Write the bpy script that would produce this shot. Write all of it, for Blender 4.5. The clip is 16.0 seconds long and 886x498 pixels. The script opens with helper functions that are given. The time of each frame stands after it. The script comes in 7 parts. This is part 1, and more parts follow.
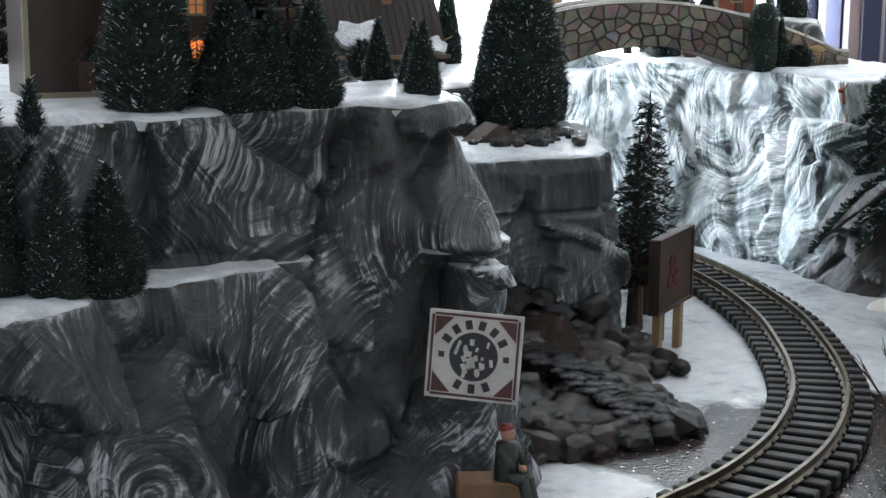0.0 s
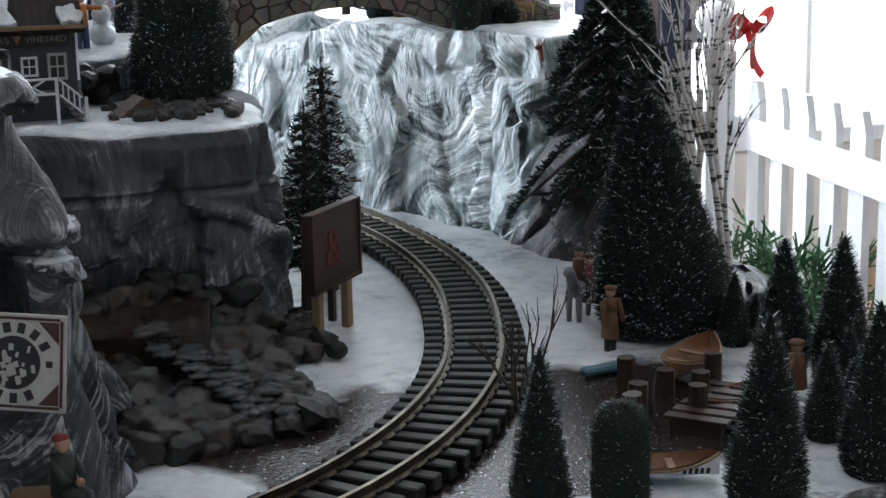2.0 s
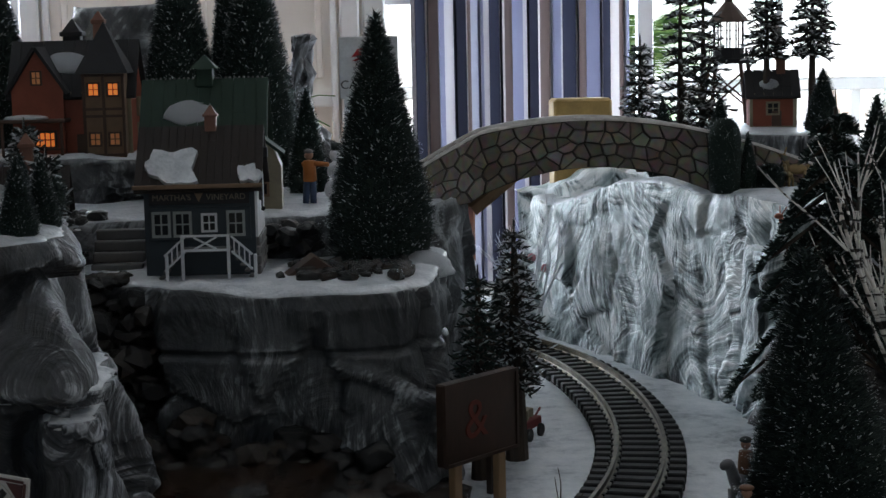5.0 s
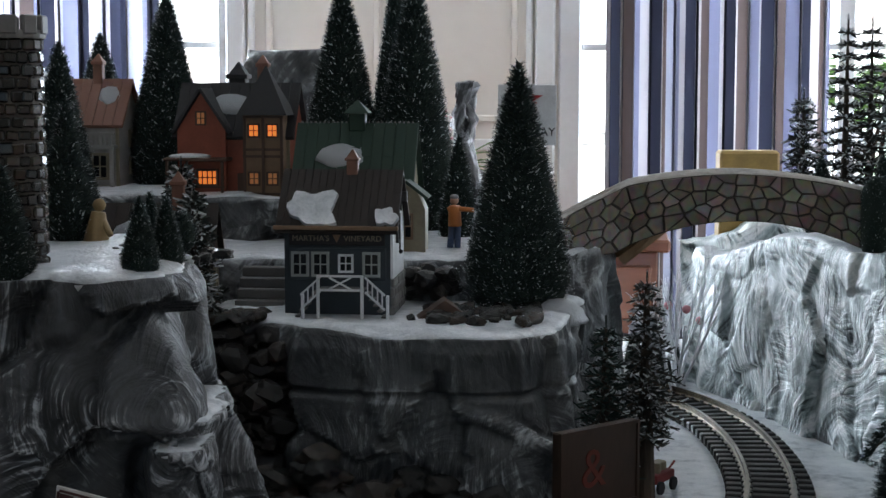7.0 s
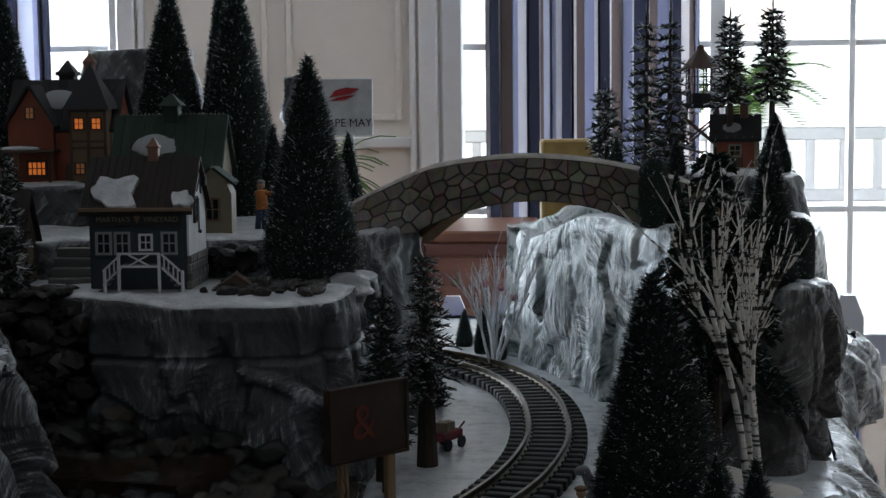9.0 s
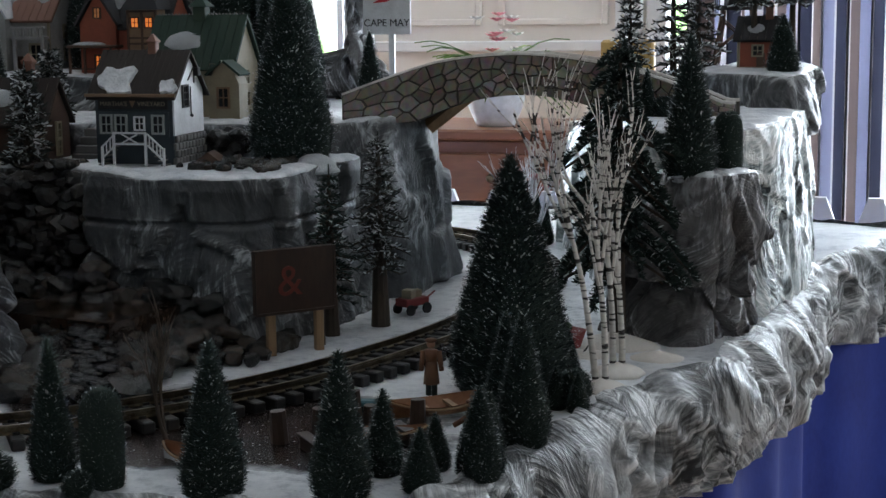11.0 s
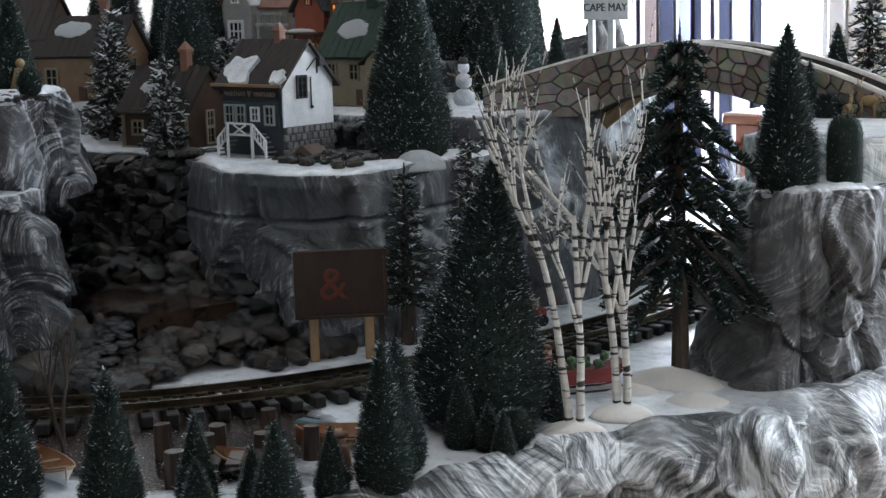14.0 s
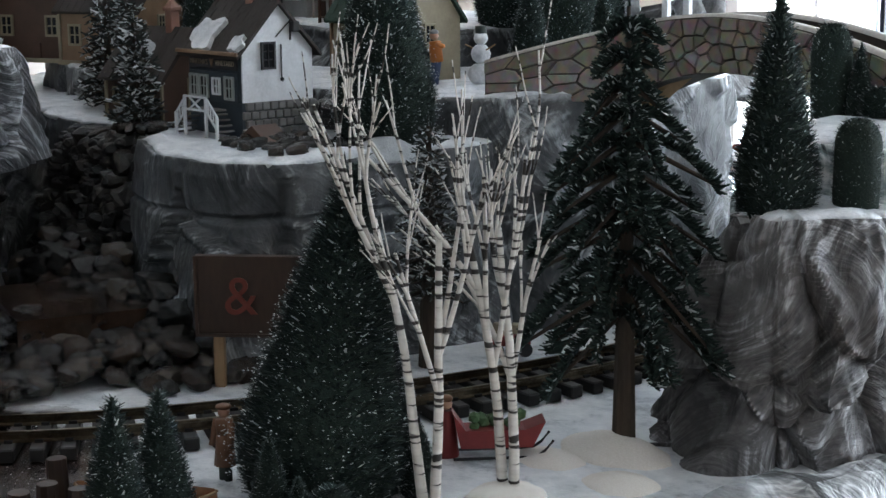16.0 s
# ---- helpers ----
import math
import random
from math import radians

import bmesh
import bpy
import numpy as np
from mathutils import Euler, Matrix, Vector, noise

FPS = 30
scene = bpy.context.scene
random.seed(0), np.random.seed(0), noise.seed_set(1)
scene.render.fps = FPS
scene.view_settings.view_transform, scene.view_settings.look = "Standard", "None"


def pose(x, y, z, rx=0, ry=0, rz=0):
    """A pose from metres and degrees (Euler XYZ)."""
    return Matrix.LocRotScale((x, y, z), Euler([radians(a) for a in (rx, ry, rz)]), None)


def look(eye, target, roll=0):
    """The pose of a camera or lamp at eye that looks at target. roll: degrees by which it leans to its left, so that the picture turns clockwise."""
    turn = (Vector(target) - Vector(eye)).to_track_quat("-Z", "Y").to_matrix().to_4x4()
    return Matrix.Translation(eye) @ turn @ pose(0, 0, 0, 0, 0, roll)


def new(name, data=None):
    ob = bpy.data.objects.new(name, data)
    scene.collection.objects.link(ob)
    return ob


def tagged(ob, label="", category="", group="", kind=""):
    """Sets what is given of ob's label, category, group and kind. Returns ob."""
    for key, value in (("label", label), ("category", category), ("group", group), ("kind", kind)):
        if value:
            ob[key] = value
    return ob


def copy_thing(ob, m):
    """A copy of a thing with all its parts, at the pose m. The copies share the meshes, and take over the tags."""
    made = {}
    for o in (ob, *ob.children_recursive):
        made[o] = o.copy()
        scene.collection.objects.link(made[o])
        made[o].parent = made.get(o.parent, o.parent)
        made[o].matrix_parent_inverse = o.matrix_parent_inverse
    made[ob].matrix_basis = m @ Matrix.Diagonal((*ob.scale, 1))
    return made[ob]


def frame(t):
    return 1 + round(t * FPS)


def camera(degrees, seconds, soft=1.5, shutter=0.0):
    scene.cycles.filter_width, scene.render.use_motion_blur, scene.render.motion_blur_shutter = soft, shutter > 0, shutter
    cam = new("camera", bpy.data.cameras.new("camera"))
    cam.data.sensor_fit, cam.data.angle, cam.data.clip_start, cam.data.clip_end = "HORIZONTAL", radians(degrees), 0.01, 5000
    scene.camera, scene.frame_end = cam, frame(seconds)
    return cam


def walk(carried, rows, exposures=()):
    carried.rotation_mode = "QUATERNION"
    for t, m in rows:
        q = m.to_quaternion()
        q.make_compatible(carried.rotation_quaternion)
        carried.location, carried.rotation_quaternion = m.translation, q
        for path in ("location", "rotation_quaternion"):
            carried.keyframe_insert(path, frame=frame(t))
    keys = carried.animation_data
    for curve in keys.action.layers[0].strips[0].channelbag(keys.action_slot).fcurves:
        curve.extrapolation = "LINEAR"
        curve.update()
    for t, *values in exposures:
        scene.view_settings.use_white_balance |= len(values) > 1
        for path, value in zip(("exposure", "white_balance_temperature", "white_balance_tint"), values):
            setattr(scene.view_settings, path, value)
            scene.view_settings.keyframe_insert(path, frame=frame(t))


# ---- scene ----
cam = camera(30.9, 16.0)
PATH = [
    (0, (-0.4120, -1.4819, 0.4038), (0.1531, 0.3974, 0.0180), 0.37),
    (0.5, (-0.3690, -1.4581, 0.3978), (0.2520, 0.3917, -0.0408), 0.34),
    (1, (-0.3300, -1.4332, 0.3958), (0.3420, 0.3928, -0.0669), 0.21),
    (1.5, (-0.2810, -1.4263, 0.3925), (0.4480, 0.3812, -0.0564), -0.12),
    (2, (-0.1930, -1.4551, 0.3987), (0.5251, 0.3603, -0.0356), -1.04),
    (2.5, (-0.1090, -1.4989, 0.4035), (0.5281, 0.3523, -0.0052), -1.34),
    (3, (-0.0400, -1.5490, 0.4025), (0.4770, 0.3415, 0.0043), -1.49),
    (3.5, (0.0130, -1.5551, 0.3997), (0.4181, 0.3671, 0.0242), -1.42),
    (4, (0.0820, -1.5256, 0.4115), (0.3639, 0.4249, 0.0710), -1.57),
    (4.5, (0.1290, -1.4963, 0.4184), (0.3130, 0.4744, 0.1311), -1.09),
    (5, (0.1640, -1.4744, 0.4165), (0.2330, 0.5077, 0.1588), -1.22),
    (5.2, (0.1780, -1.4664, 0.4152), (0.1950, 0.5183, 0.1693), -1.28),
    (7.3, (0.2710, -1.4991, 0.4235), (0.0470, 0.4779, 0.2210), -0.16),
    (7.5, (0.2940, -1.5042, 0.4227), (0.0469, 0.4695, 0.2143), -0.39),
    (8, (0.3150, -1.5303, 0.4197), (0.0230, 0.4387, 0.2255), -0.04),
    (8.5, (0.3280, -1.5655, 0.4161), (0.0950, 0.4101, 0.2097), 0.03),
    (9, (0.4090, -1.6258, 0.4086), (0.2910, 0.3608, 0.2097), -0.64),
    (9.5, (0.5160, -1.7247, 0.3895), (0.3530, 0.2566, 0.1708), -0.79),
    (9.7, (0.5630, -1.7555, 0.3948), (0.3440, 0.2152, 0.1335), -0.25),
    (11.8, (1.0910, -1.7694, 0.3983), (0.3352, 0.0549, 0.0809), -1.39),
    (12, (1.1370, -1.7716, 0.3934), (0.3152, 0.0224, 0.0672), -1.17),
    (12.5, (1.2110, -1.7147, 0.3881), (0.2781, 0.0208, 0.0452), -1.10),
    (13, (1.2600, -1.5910, 0.4032), (0.2030, 0.0777, 0.0899), -1.24),
    (13.5, (1.3190, -1.4750, 0.4005), (0.1599, 0.1236, 0.0831), -1.26),
    (14, (1.4120, -1.3220, 0.3994), (0.1527, 0.1976, 0.0751), -1.48),
    (14.5, (1.4650, -1.1720, 0.3953), (0.1480, 0.2958, 0.0622), -0.85),
    (15, (1.4490, -1.0036, 0.4026), (0.0809, 0.4150, 0.0624), -0.21),
    (15.5, (1.4320, -0.9148, 0.3950), (-0.0089, 0.4260, 0.0399), -0.20),
    (16, (1.4440, -0.8329, 0.3917), (-0.0848, 0.4021, 0.0209), -0.51),
]
EXPOSURES = [(0, 0.82), (1, 0.58), (2, 0.1), (2.5, -0.18), (3.5, -0.46), (4.2, -0.5), (5, -0.85), (7.4, -0.3), (8.4, -0.4), (9, -1.25), (9.7, -2.05), (10.8, -0.6), (11.8, 0.25), (12.4, 0.36), (13, 0.42), (14.5, 0.36), (16, 0.25)]
walk(cam, [(t, look(e, a, r)) for t, e, a, r in PATH], EXPOSURES)

# ---- world, sun, window light and fill lamps ----
world = bpy.data.worlds.new("sky")
scene.world = world
world.use_nodes = True
wn = world.node_tree.nodes
sky = wn.new("ShaderNodeTexSky")
sky.sky_type = "NISHITA"
sky.sun_disc = False
sky.sun_elevation, sky.sun_rotation = radians(38), radians(-25)
wn["Background"].inputs["Strength"].default_value = 0.12
world.node_tree.links.new(sky.outputs[0], wn["Background"].inputs[0])


def sun_lamp(strength, elev, turn, angle):
    d = bpy.data.lights.new("sun", "SUN")
    d.energy, d.angle, d.color = strength, radians(angle), (1.0, 0.95, 0.88)
    ob = new("sun", d)
    ob.matrix_basis = look((0, 0, 5), (0 - math.sin(radians(turn)), -math.cos(radians(turn)), 5 - math.tan(radians(elev))))


sun_lamp(2.0, 38, -25, 0.5)


def window_light(x, y, z, w, h, watts, facing, color=(0.76, 0.88, 1.0)):
    d = bpy.data.lights.new("window_light", "AREA")
    d.shape, d.size, d.size_y, d.energy, d.color = "RECTANGLE", w, h, watts, color
    ob = new("window_light", d)
    ob.matrix_basis = look((x, y, z), (x + facing[0], y + facing[1], z + facing[2]))


window_light(1.45, 3.66, 0.45, 2.2, 1.9, 330, (0, -1, -0.1))
window_light(-1.6, 3.66, 0.55, 1.4, 1.7, 420, (0.35, -1, -0.12))
# weak lamp in an assumed, unseen opening of the south wall
window_light(-0.6, -3.56, 0.55, 2.4, 1.5, 0.5, (0, 1, -0.1))
# two added fill lamps before the solid east wall, which has no window
window_light(4.0, -1.2, 0.5, 1.8, 1.6, 4.5, (-1, 0.1, -0.1))
window_light(3.9, 2.3, 0.5, 1.8, 1.6, 25, (-1, -0.1, -0.05))


# ---- materials ----
def material(name):
    m = bpy.data.materials.new(name)
    m.use_nodes = True
    return m, m.node_tree.nodes, m.node_tree.links, m.node_tree.nodes["Principled BSDF"]


def ramp(n, stops):
    r = n.new("ShaderNodeValToRGB")
    r.color_ramp.elements[0].position, r.color_ramp.elements[0].color = stops[0][0], (*stops[0][1], 1)
    r.color_ramp.elements[1].position, r.color_ramp.elements[1].color = stops[-1][0], (*stops[-1][1], 1)
    for p, c in stops[1:-1]:
        r.color_ramp.elements.new(p).color = (*c, 1)
    return r


def plaster(name, dark, mid, light, band=100.0, rough=0.62, size=8.0, strength=0.5, bias=0.0, sweep=0.10, ink=0.62, reach=0.34):
    """Hand-brushed plaster rock: overlapping sweeps of the brush, each a patch of curved strokes, pale paint over a darker coat."""
    m, n, l, b = material(name)
    tc = n.new("ShaderNodeTexCoord")
    pos = tc.outputs["Object"]

    def vec(op, x, y=None, z=None):
        q = n.new("ShaderNodeVectorMath")
        q.operation = op
        for k, s_ in enumerate((x, y, z)):
            if s_ is None:
                continue
            if isinstance(s_, tuple):
                q.inputs[k].default_value = s_
            else:
                l.new(s_, q.inputs[k])
        return q

    def num(op, x, y, z=None):
        q = n.new("ShaderNodeMath")
        q.operation = op
        for k, s_ in enumerate((x, y, z)):
            if s_ is None:
                continue
            if isinstance(s_, float):
                q.inputs[k].default_value = s_
            else:
                l.new(s_, q.inputs[k])
        return q.outputs[0]

    def cloud(scale, detail, src, rough_=0.62):
        w = n.new("ShaderNodeTexNoise")
        w.inputs["Scale"].default_value, w.inputs["Detail"].default_value = scale, detail
        w.inputs["Roughness"].default_value = rough_
        l.new(src, w.inputs["Vector"])
        return w

    drift = vec("MULTIPLY_ADD", cloud(5.0, 1.0, pos).outputs["Color"], (sweep, sweep, sweep), pos).outputs[0]

    def brush(cells, freq, far):
        vo = n.new("ShaderNodeTexVoronoi")
        vo.inputs["Scale"].default_value = cells
        l.new(drift, vo.inputs["Vector"])
        lean = vec("SUBTRACT", vo.outputs["Color"], (0.5, 0.5, 0.5)).outputs[0]
        hub = vec("MULTIPLY_ADD", lean, (far, far, far * 0.35), vo.outputs["Position"]).outputs[0]
        away = vec("DISTANCE", drift, hub).outputs["Value"]
        shift = vec("DOT_PRODUCT", vo.outputs["Color"], (31.0, 57.0, 13.0)).outputs["Value"]
        along = n.new("ShaderNodeCombineXYZ")
        l.new(num("MULTIPLY_ADD", away, freq, shift), along.inputs["X"])
        l.new(vec("DOT_PRODUCT", drift, (13.0, 6.0, 4.0)).outputs["Value"], along.inputs["Y"])
        l.new(vec("DOT_PRODUCT", drift, (-5.0, 9.0, 14.0)).outputs["Value"], along.inputs["Z"])
        w = cloud(1.0, 4.5, along.outputs[0], 0.62)
        return w.outputs["Fac"]

    wide = brush(size, band, reach)
    fine = brush(size * 1.7, band * 1.9, reach * 0.7)
    mask = n.new("ShaderNodeMapRange")
    mask.inputs["From Min"].default_value, mask.inputs["From Max"].default_value = 0.38, 0.62
    mask.inputs["To Min"].default_value = 0.16
    l.new(cloud(9.0, 3.0, pos).outputs["Fac"], mask.inputs["Value"])
    both = num("SUBTRACT", num("MULTIPLY_ADD", fine, 0.5, wide), 0.75)
    v = num("MULTIPLY", num("MULTIPLY", both, mask.outputs[0]), ink * 2.0)
    v = num("ADD", v, bias + 0.105)
    v = num("MULTIPLY_ADD", cloud(7.0, 6.0, drift).outputs["Fac"], 0.85, v)
    v = num("MULTIPLY_ADD", cloud(46.0, 5.0, pos, 0.7).outputs["Fac"], 0.42, v)
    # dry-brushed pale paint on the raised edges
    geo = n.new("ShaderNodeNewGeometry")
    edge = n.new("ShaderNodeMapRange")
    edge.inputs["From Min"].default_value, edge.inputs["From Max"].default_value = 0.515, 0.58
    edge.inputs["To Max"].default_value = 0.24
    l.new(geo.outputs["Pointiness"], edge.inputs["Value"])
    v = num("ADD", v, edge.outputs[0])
    r = ramp(n, [(0.52, dark), (0.76, mid), (1.0, light)])
    l.new(v, r.inputs[0])
    l.new(r.outputs[0], b.inputs["Base Color"])
    bump = n.new("ShaderNodeBump")
    bump.inputs["Strength"].default_value, bump.inputs["Distance"].default_value = strength, 0.004
    l.new(v, bump.inputs["Height"])
    l.new(bump.outputs[0], b.inputs["Normal"])
    b.inputs["Roughness"].default_value = rough
    return m


def grainy(name, c1, c2, scale=60.0, rough=0.7, bump=0.3, dist=0.001, metal=0.0, detail=4.0, spread=0.25, stretch=None, coat=0.0):
    m, n, l, b = material(name)
    tc = n.new("ShaderNodeTexCoord")
    src = tc.outputs["Object"]
    if stretch:
        mp = n.new("ShaderNodeMapping")
        mp.inputs["Scale"].default_value = stretch
        l.new(src, mp.inputs[0])
        src = mp.outputs[0]
    big = n.new("ShaderNodeTexNoise")
    big.inputs["Scale"].default_value, big.inputs["Detail"].default_value = scale, detail
    l.new(src, big.inputs["Vector"])
    fine = n.new("ShaderNodeTexNoise")
    fine.inputs["Scale"].default_value, fine.inputs["Detail"].default_value = scale * 7, 2.0
    l.new(src, fine.inputs["Vector"])
    add = n.new("ShaderNodeMath")
    add.operation = "MULTIPLY_ADD"
    add.inputs[1].default_value = 0.4
    l.new(fine.outputs["Fac"], add.inputs[0])
    l.new(big.outputs["Fac"], add.inputs[2])
    r = ramp(n, [(0.7 - spread, c1), (0.7 + spread, c2)])
    l.new(add.outputs[0], r.inputs[0])
    l.new(r.outputs[0], b.inputs["Base Color"])
    bp = n.new("ShaderNodeBump")
    bp.inputs["Strength"].default_value, bp.inputs["Distance"].default_value = bump, dist
    l.new(add.outputs[0], bp.inputs["Height"])
    l.new(bp.outputs[0], b.inputs["Normal"])
    b.inputs["Roughness"].default_value, b.inputs["Metallic"].default_value = rough, metal
    b.inputs["Coat Weight"].default_value = coat
    b.inputs["Coat Roughness"].default_value = 0.12
    return m


def varied(name, stops, rough=0.8, island=True, translucent=0.0):
    """A colour for each loose piece or object, picked at random from the stops."""
    m, n, l, b = material(name)
    if island:
        g = n.new("ShaderNodeNewGeometry")
        src = g.outputs["Random Per Island"]
    else:
        g = n.new("ShaderNodeObjectInfo")
        src = g.outputs["Random"]
    r = ramp(n, stops)
    r.color_ramp.interpolation = "CONSTANT" if island else "LINEAR"
    l.new(src, r.inputs[0])
    if not island:
        tc = n.new("ShaderNodeTexCoord")
        nz = n.new("ShaderNodeTexNoise")
        nz.inputs["Scale"].default_value, nz.inputs["Detail"].default_value = 90.0, 5.0
        l.new(tc.outputs["Object"], nz.inputs["Vector"])
        mx = n.new("ShaderNodeMix")
        mx.data_type, mx.blend_type = "RGBA", "OVERLAY"
        mx.inputs["Factor"].default_value = 0.7
        l.new(r.outputs[0], mx.inputs["A"])
        l.new(nz.outputs["Color"], mx.inputs["B"])
        l.new(mx.outputs["Result"], b.inputs["Base Color"])
        bp = n.new("ShaderNodeBump")
        bp.inputs["Strength"].default_value, bp.inputs["Distance"].default_value = 0.5, 0.001
        l.new(nz.outputs["Fac"], bp.inputs["Height"])
        l.new(bp.outputs[0], b.inputs["Normal"])
    else:
        l.new(r.outputs[0], b.inputs["Base Color"])
    b.inputs["Roughness"].default_value = rough
    return m


def plain(name, c, rough=0.6, metal=0.0, emit=None, power=0.0):
    m, n, l, b = material(name)
    b.inputs["Base Color"].default_value = (*c, 1)
    b.inputs["Roughness"].default_value, b.inputs["Metallic"].default_value = rough, metal
    if emit:
        b.inputs["Emission Color"].default_value = (*emit, 1)
        b.inputs["Emission Strength"].default_value = power
    return m


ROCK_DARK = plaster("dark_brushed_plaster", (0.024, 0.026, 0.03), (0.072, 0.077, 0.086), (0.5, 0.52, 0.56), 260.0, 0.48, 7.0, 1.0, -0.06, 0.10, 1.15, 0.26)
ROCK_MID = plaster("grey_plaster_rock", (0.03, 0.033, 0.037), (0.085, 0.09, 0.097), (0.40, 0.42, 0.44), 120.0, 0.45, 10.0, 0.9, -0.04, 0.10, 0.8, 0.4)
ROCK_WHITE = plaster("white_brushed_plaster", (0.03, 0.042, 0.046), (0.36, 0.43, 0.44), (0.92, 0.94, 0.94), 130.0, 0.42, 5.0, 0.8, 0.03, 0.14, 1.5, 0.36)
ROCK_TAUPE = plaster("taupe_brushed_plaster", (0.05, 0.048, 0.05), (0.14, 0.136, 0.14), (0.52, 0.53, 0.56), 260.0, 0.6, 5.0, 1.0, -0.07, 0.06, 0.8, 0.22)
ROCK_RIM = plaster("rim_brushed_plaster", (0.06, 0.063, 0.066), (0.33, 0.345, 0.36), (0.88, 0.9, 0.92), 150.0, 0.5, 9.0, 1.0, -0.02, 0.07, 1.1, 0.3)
SNOW = grainy("glitter_snow", (0.42, 0.45, 0.49), (0.8, 0.82, 0.85), 45, 0.38, 0.9, 0.003)
SNOW_WARM = grainy("cotton_snow_mound", (0.72, 0.68, 0.63), (0.86, 0.83, 0.79), 25, 0.75, 0.3, 0.002)
TIE = grainy("black_plastic_tie", (0.006, 0.0055, 0.0055), (0.015, 0.013, 0.0125), 80, 0.58, 0.3, 0.0005)
BRASS = grainy("tarnished_brass_rail", (0.06, 0.046, 0.032), (0.25, 0.205, 0.145), 50, 0.3, 0.2, 0.0003, 1.0)
NEEDLE = varied("sisal_bristle", [(0.0, (0.011, 0.023, 0.023)), (0.35, (0.019, 0.037, 0.036)), (0.65, (0.034, 0.058, 0.056)), (0.84, (0.09, 0.13, 0.125)), (0.96, (0.8, 0.84, 0.86))], 0.75)
NEEDLE_DARK = varied("dark_needles", [(0.0, (0.011, 0.024, 0.02)), (0.4, (0.02, 0.04, 0.034)), (0.78, (0.035, 0.062, 0.053)), (0.92, (0.5, 0.55, 0.56))], 0.8)
NEEDLE_SNOW = varied("snowy_needles", [(0.0, (0.02, 0.028, 0.026)), (0.45, (0.05, 0.055, 0.05)), (0.65, (0.35, 0.37, 0.38)), (0.85, (0.72, 0.75, 0.78))], 0.8)
CORE = grainy("dark_tree_core", (0.006, 0.014, 0.01), (0.02, 0.04, 0.03), 200, 0.9, 0.6, 0.002)
TRUNK = grainy("dark_bark", (0.02, 0.014, 0.01), (0.07, 0.05, 0.035), 60, 0.85, 0.8, 0.002, stretch=(1, 1, 0.2))
WOOD = grainy("pale_pine_wood", (0.2, 0.12, 0.06), (0.34, 0.22, 0.12), 40, 0.55, 0.2, 0.0005, stretch=(1, 1, 0.15))
WOOD_DARK = grainy("dark_stained_wood", (0.02, 0.011, 0.008), (0.055, 0.03, 0.02), 30, 0.4, 0.3, 0.0005, stretch=(1, 1, 0.3))
STONE = varied("stream_stone", [(0.0, (0.005, 0.005, 0.005)), (0.45, (0.012, 0.01, 0.009)), (0.8, (0.03, 0.019, 0.013)), (1.0, (0.05, 0.042, 0.036))], 0.24, False)
STONE_DARK = varied("dark_waterfall_stone", [(0.0, (0.005, 0.005, 0.0055)), (0.6, (0.011, 0.010, 0.0095)), (1.0, (0.026, 0.021, 0.017))], 0.28, False)
WATER = grainy("brown_resin_water", (0.015, 0.009, 0.006), (0.042, 0.024, 0.016), 20, 0.08, 0.25, 0.003)
BLUE_CLOTH = grainy("royal_blue_cloth", (0.012, 0.03, 0.26), (0.02, 0.05, 0.36), 12, 0.85, 0.4, 0.002)
WALL_PAINT = grainy("cream_wall_paint", (0.74, 0.69, 0.63), (0.8, 0.75, 0.69), 3, 0.7, 0.05, 0.001)
# darker than the cream, so the walls out of view bounce less light
WALL_LOW_BOUNCE = grainy("low_bounce_tan_wall", (0.42, 0.38, 0.34), (0.48, 0.44, 0.39), 3, 0.7, 0.05, 0.001)
TRIM_WHITE = grainy("white_gloss_trim", (0.74, 0.74, 0.74), (0.82, 0.82, 0.82), 8, 0.35, 0.05, 0.001)
FLOOR_MAT = grainy("brown_floorboards", (0.16, 0.09, 0.05), (0.27, 0.16, 0.09), 5, 0.45, 0.2, 0.001, stretch=(1, 0.1, 1))
CEIL_MAT = grainy("ceiling_paint", (0.74, 0.73, 0.71), (0.8, 0.79, 0.77), 4, 0.8, 0.05, 0.001)


# ---- helpers of this scene ----
def obj(name, bm, mat, parent=None, label="", smooth=False):
    me = bpy.data.meshes.new(name)
    bm.normal_update()
    bm.to_mesh(me)
    bm.free()
    if smooth:
        me.polygons.foreach_set("use_smooth", [True] * len(me.polygons))
    me.materials.append(mat)
    ob = new(name, me)
    if parent:
        ob.parent = parent
    if label:
        ob["label"] = label
    return ob


def part(name, bm, mat, parent, label="", smooth=False):
    return obj(name, bm, mat, parent, label, smooth)


def split_parts(name, bm, mat, parent, label=""):
    """Links each loose piece of a bmesh as a part of its own."""
    bm.verts.index_update()
    bm.faces.index_update()
    left = set(bm.verts)
    while left:
        seed_ = min(left, key=lambda v_: v_.index)
        isle, todo = {seed_}, [seed_]
        while todo:
            for e_ in todo.pop().link_edges:
                for v_ in e_.verts:
                    if v_ not in isle:
                        isle.add(v_)
                        todo.append(v_)
        left -= isle
        one = bmesh.new()
        copy_ = {v_: one.verts.new(v_.co) for v_ in sorted(isle, key=lambda q_: q_.index)}
        for f_ in sorted({f_ for v_ in isle for f_ in v_.link_faces}, key=lambda q_: q_.index):
            one.faces.new([copy_[v_] for v_ in f_.verts])
        part(name, one, mat, parent, label)
    bm.free()


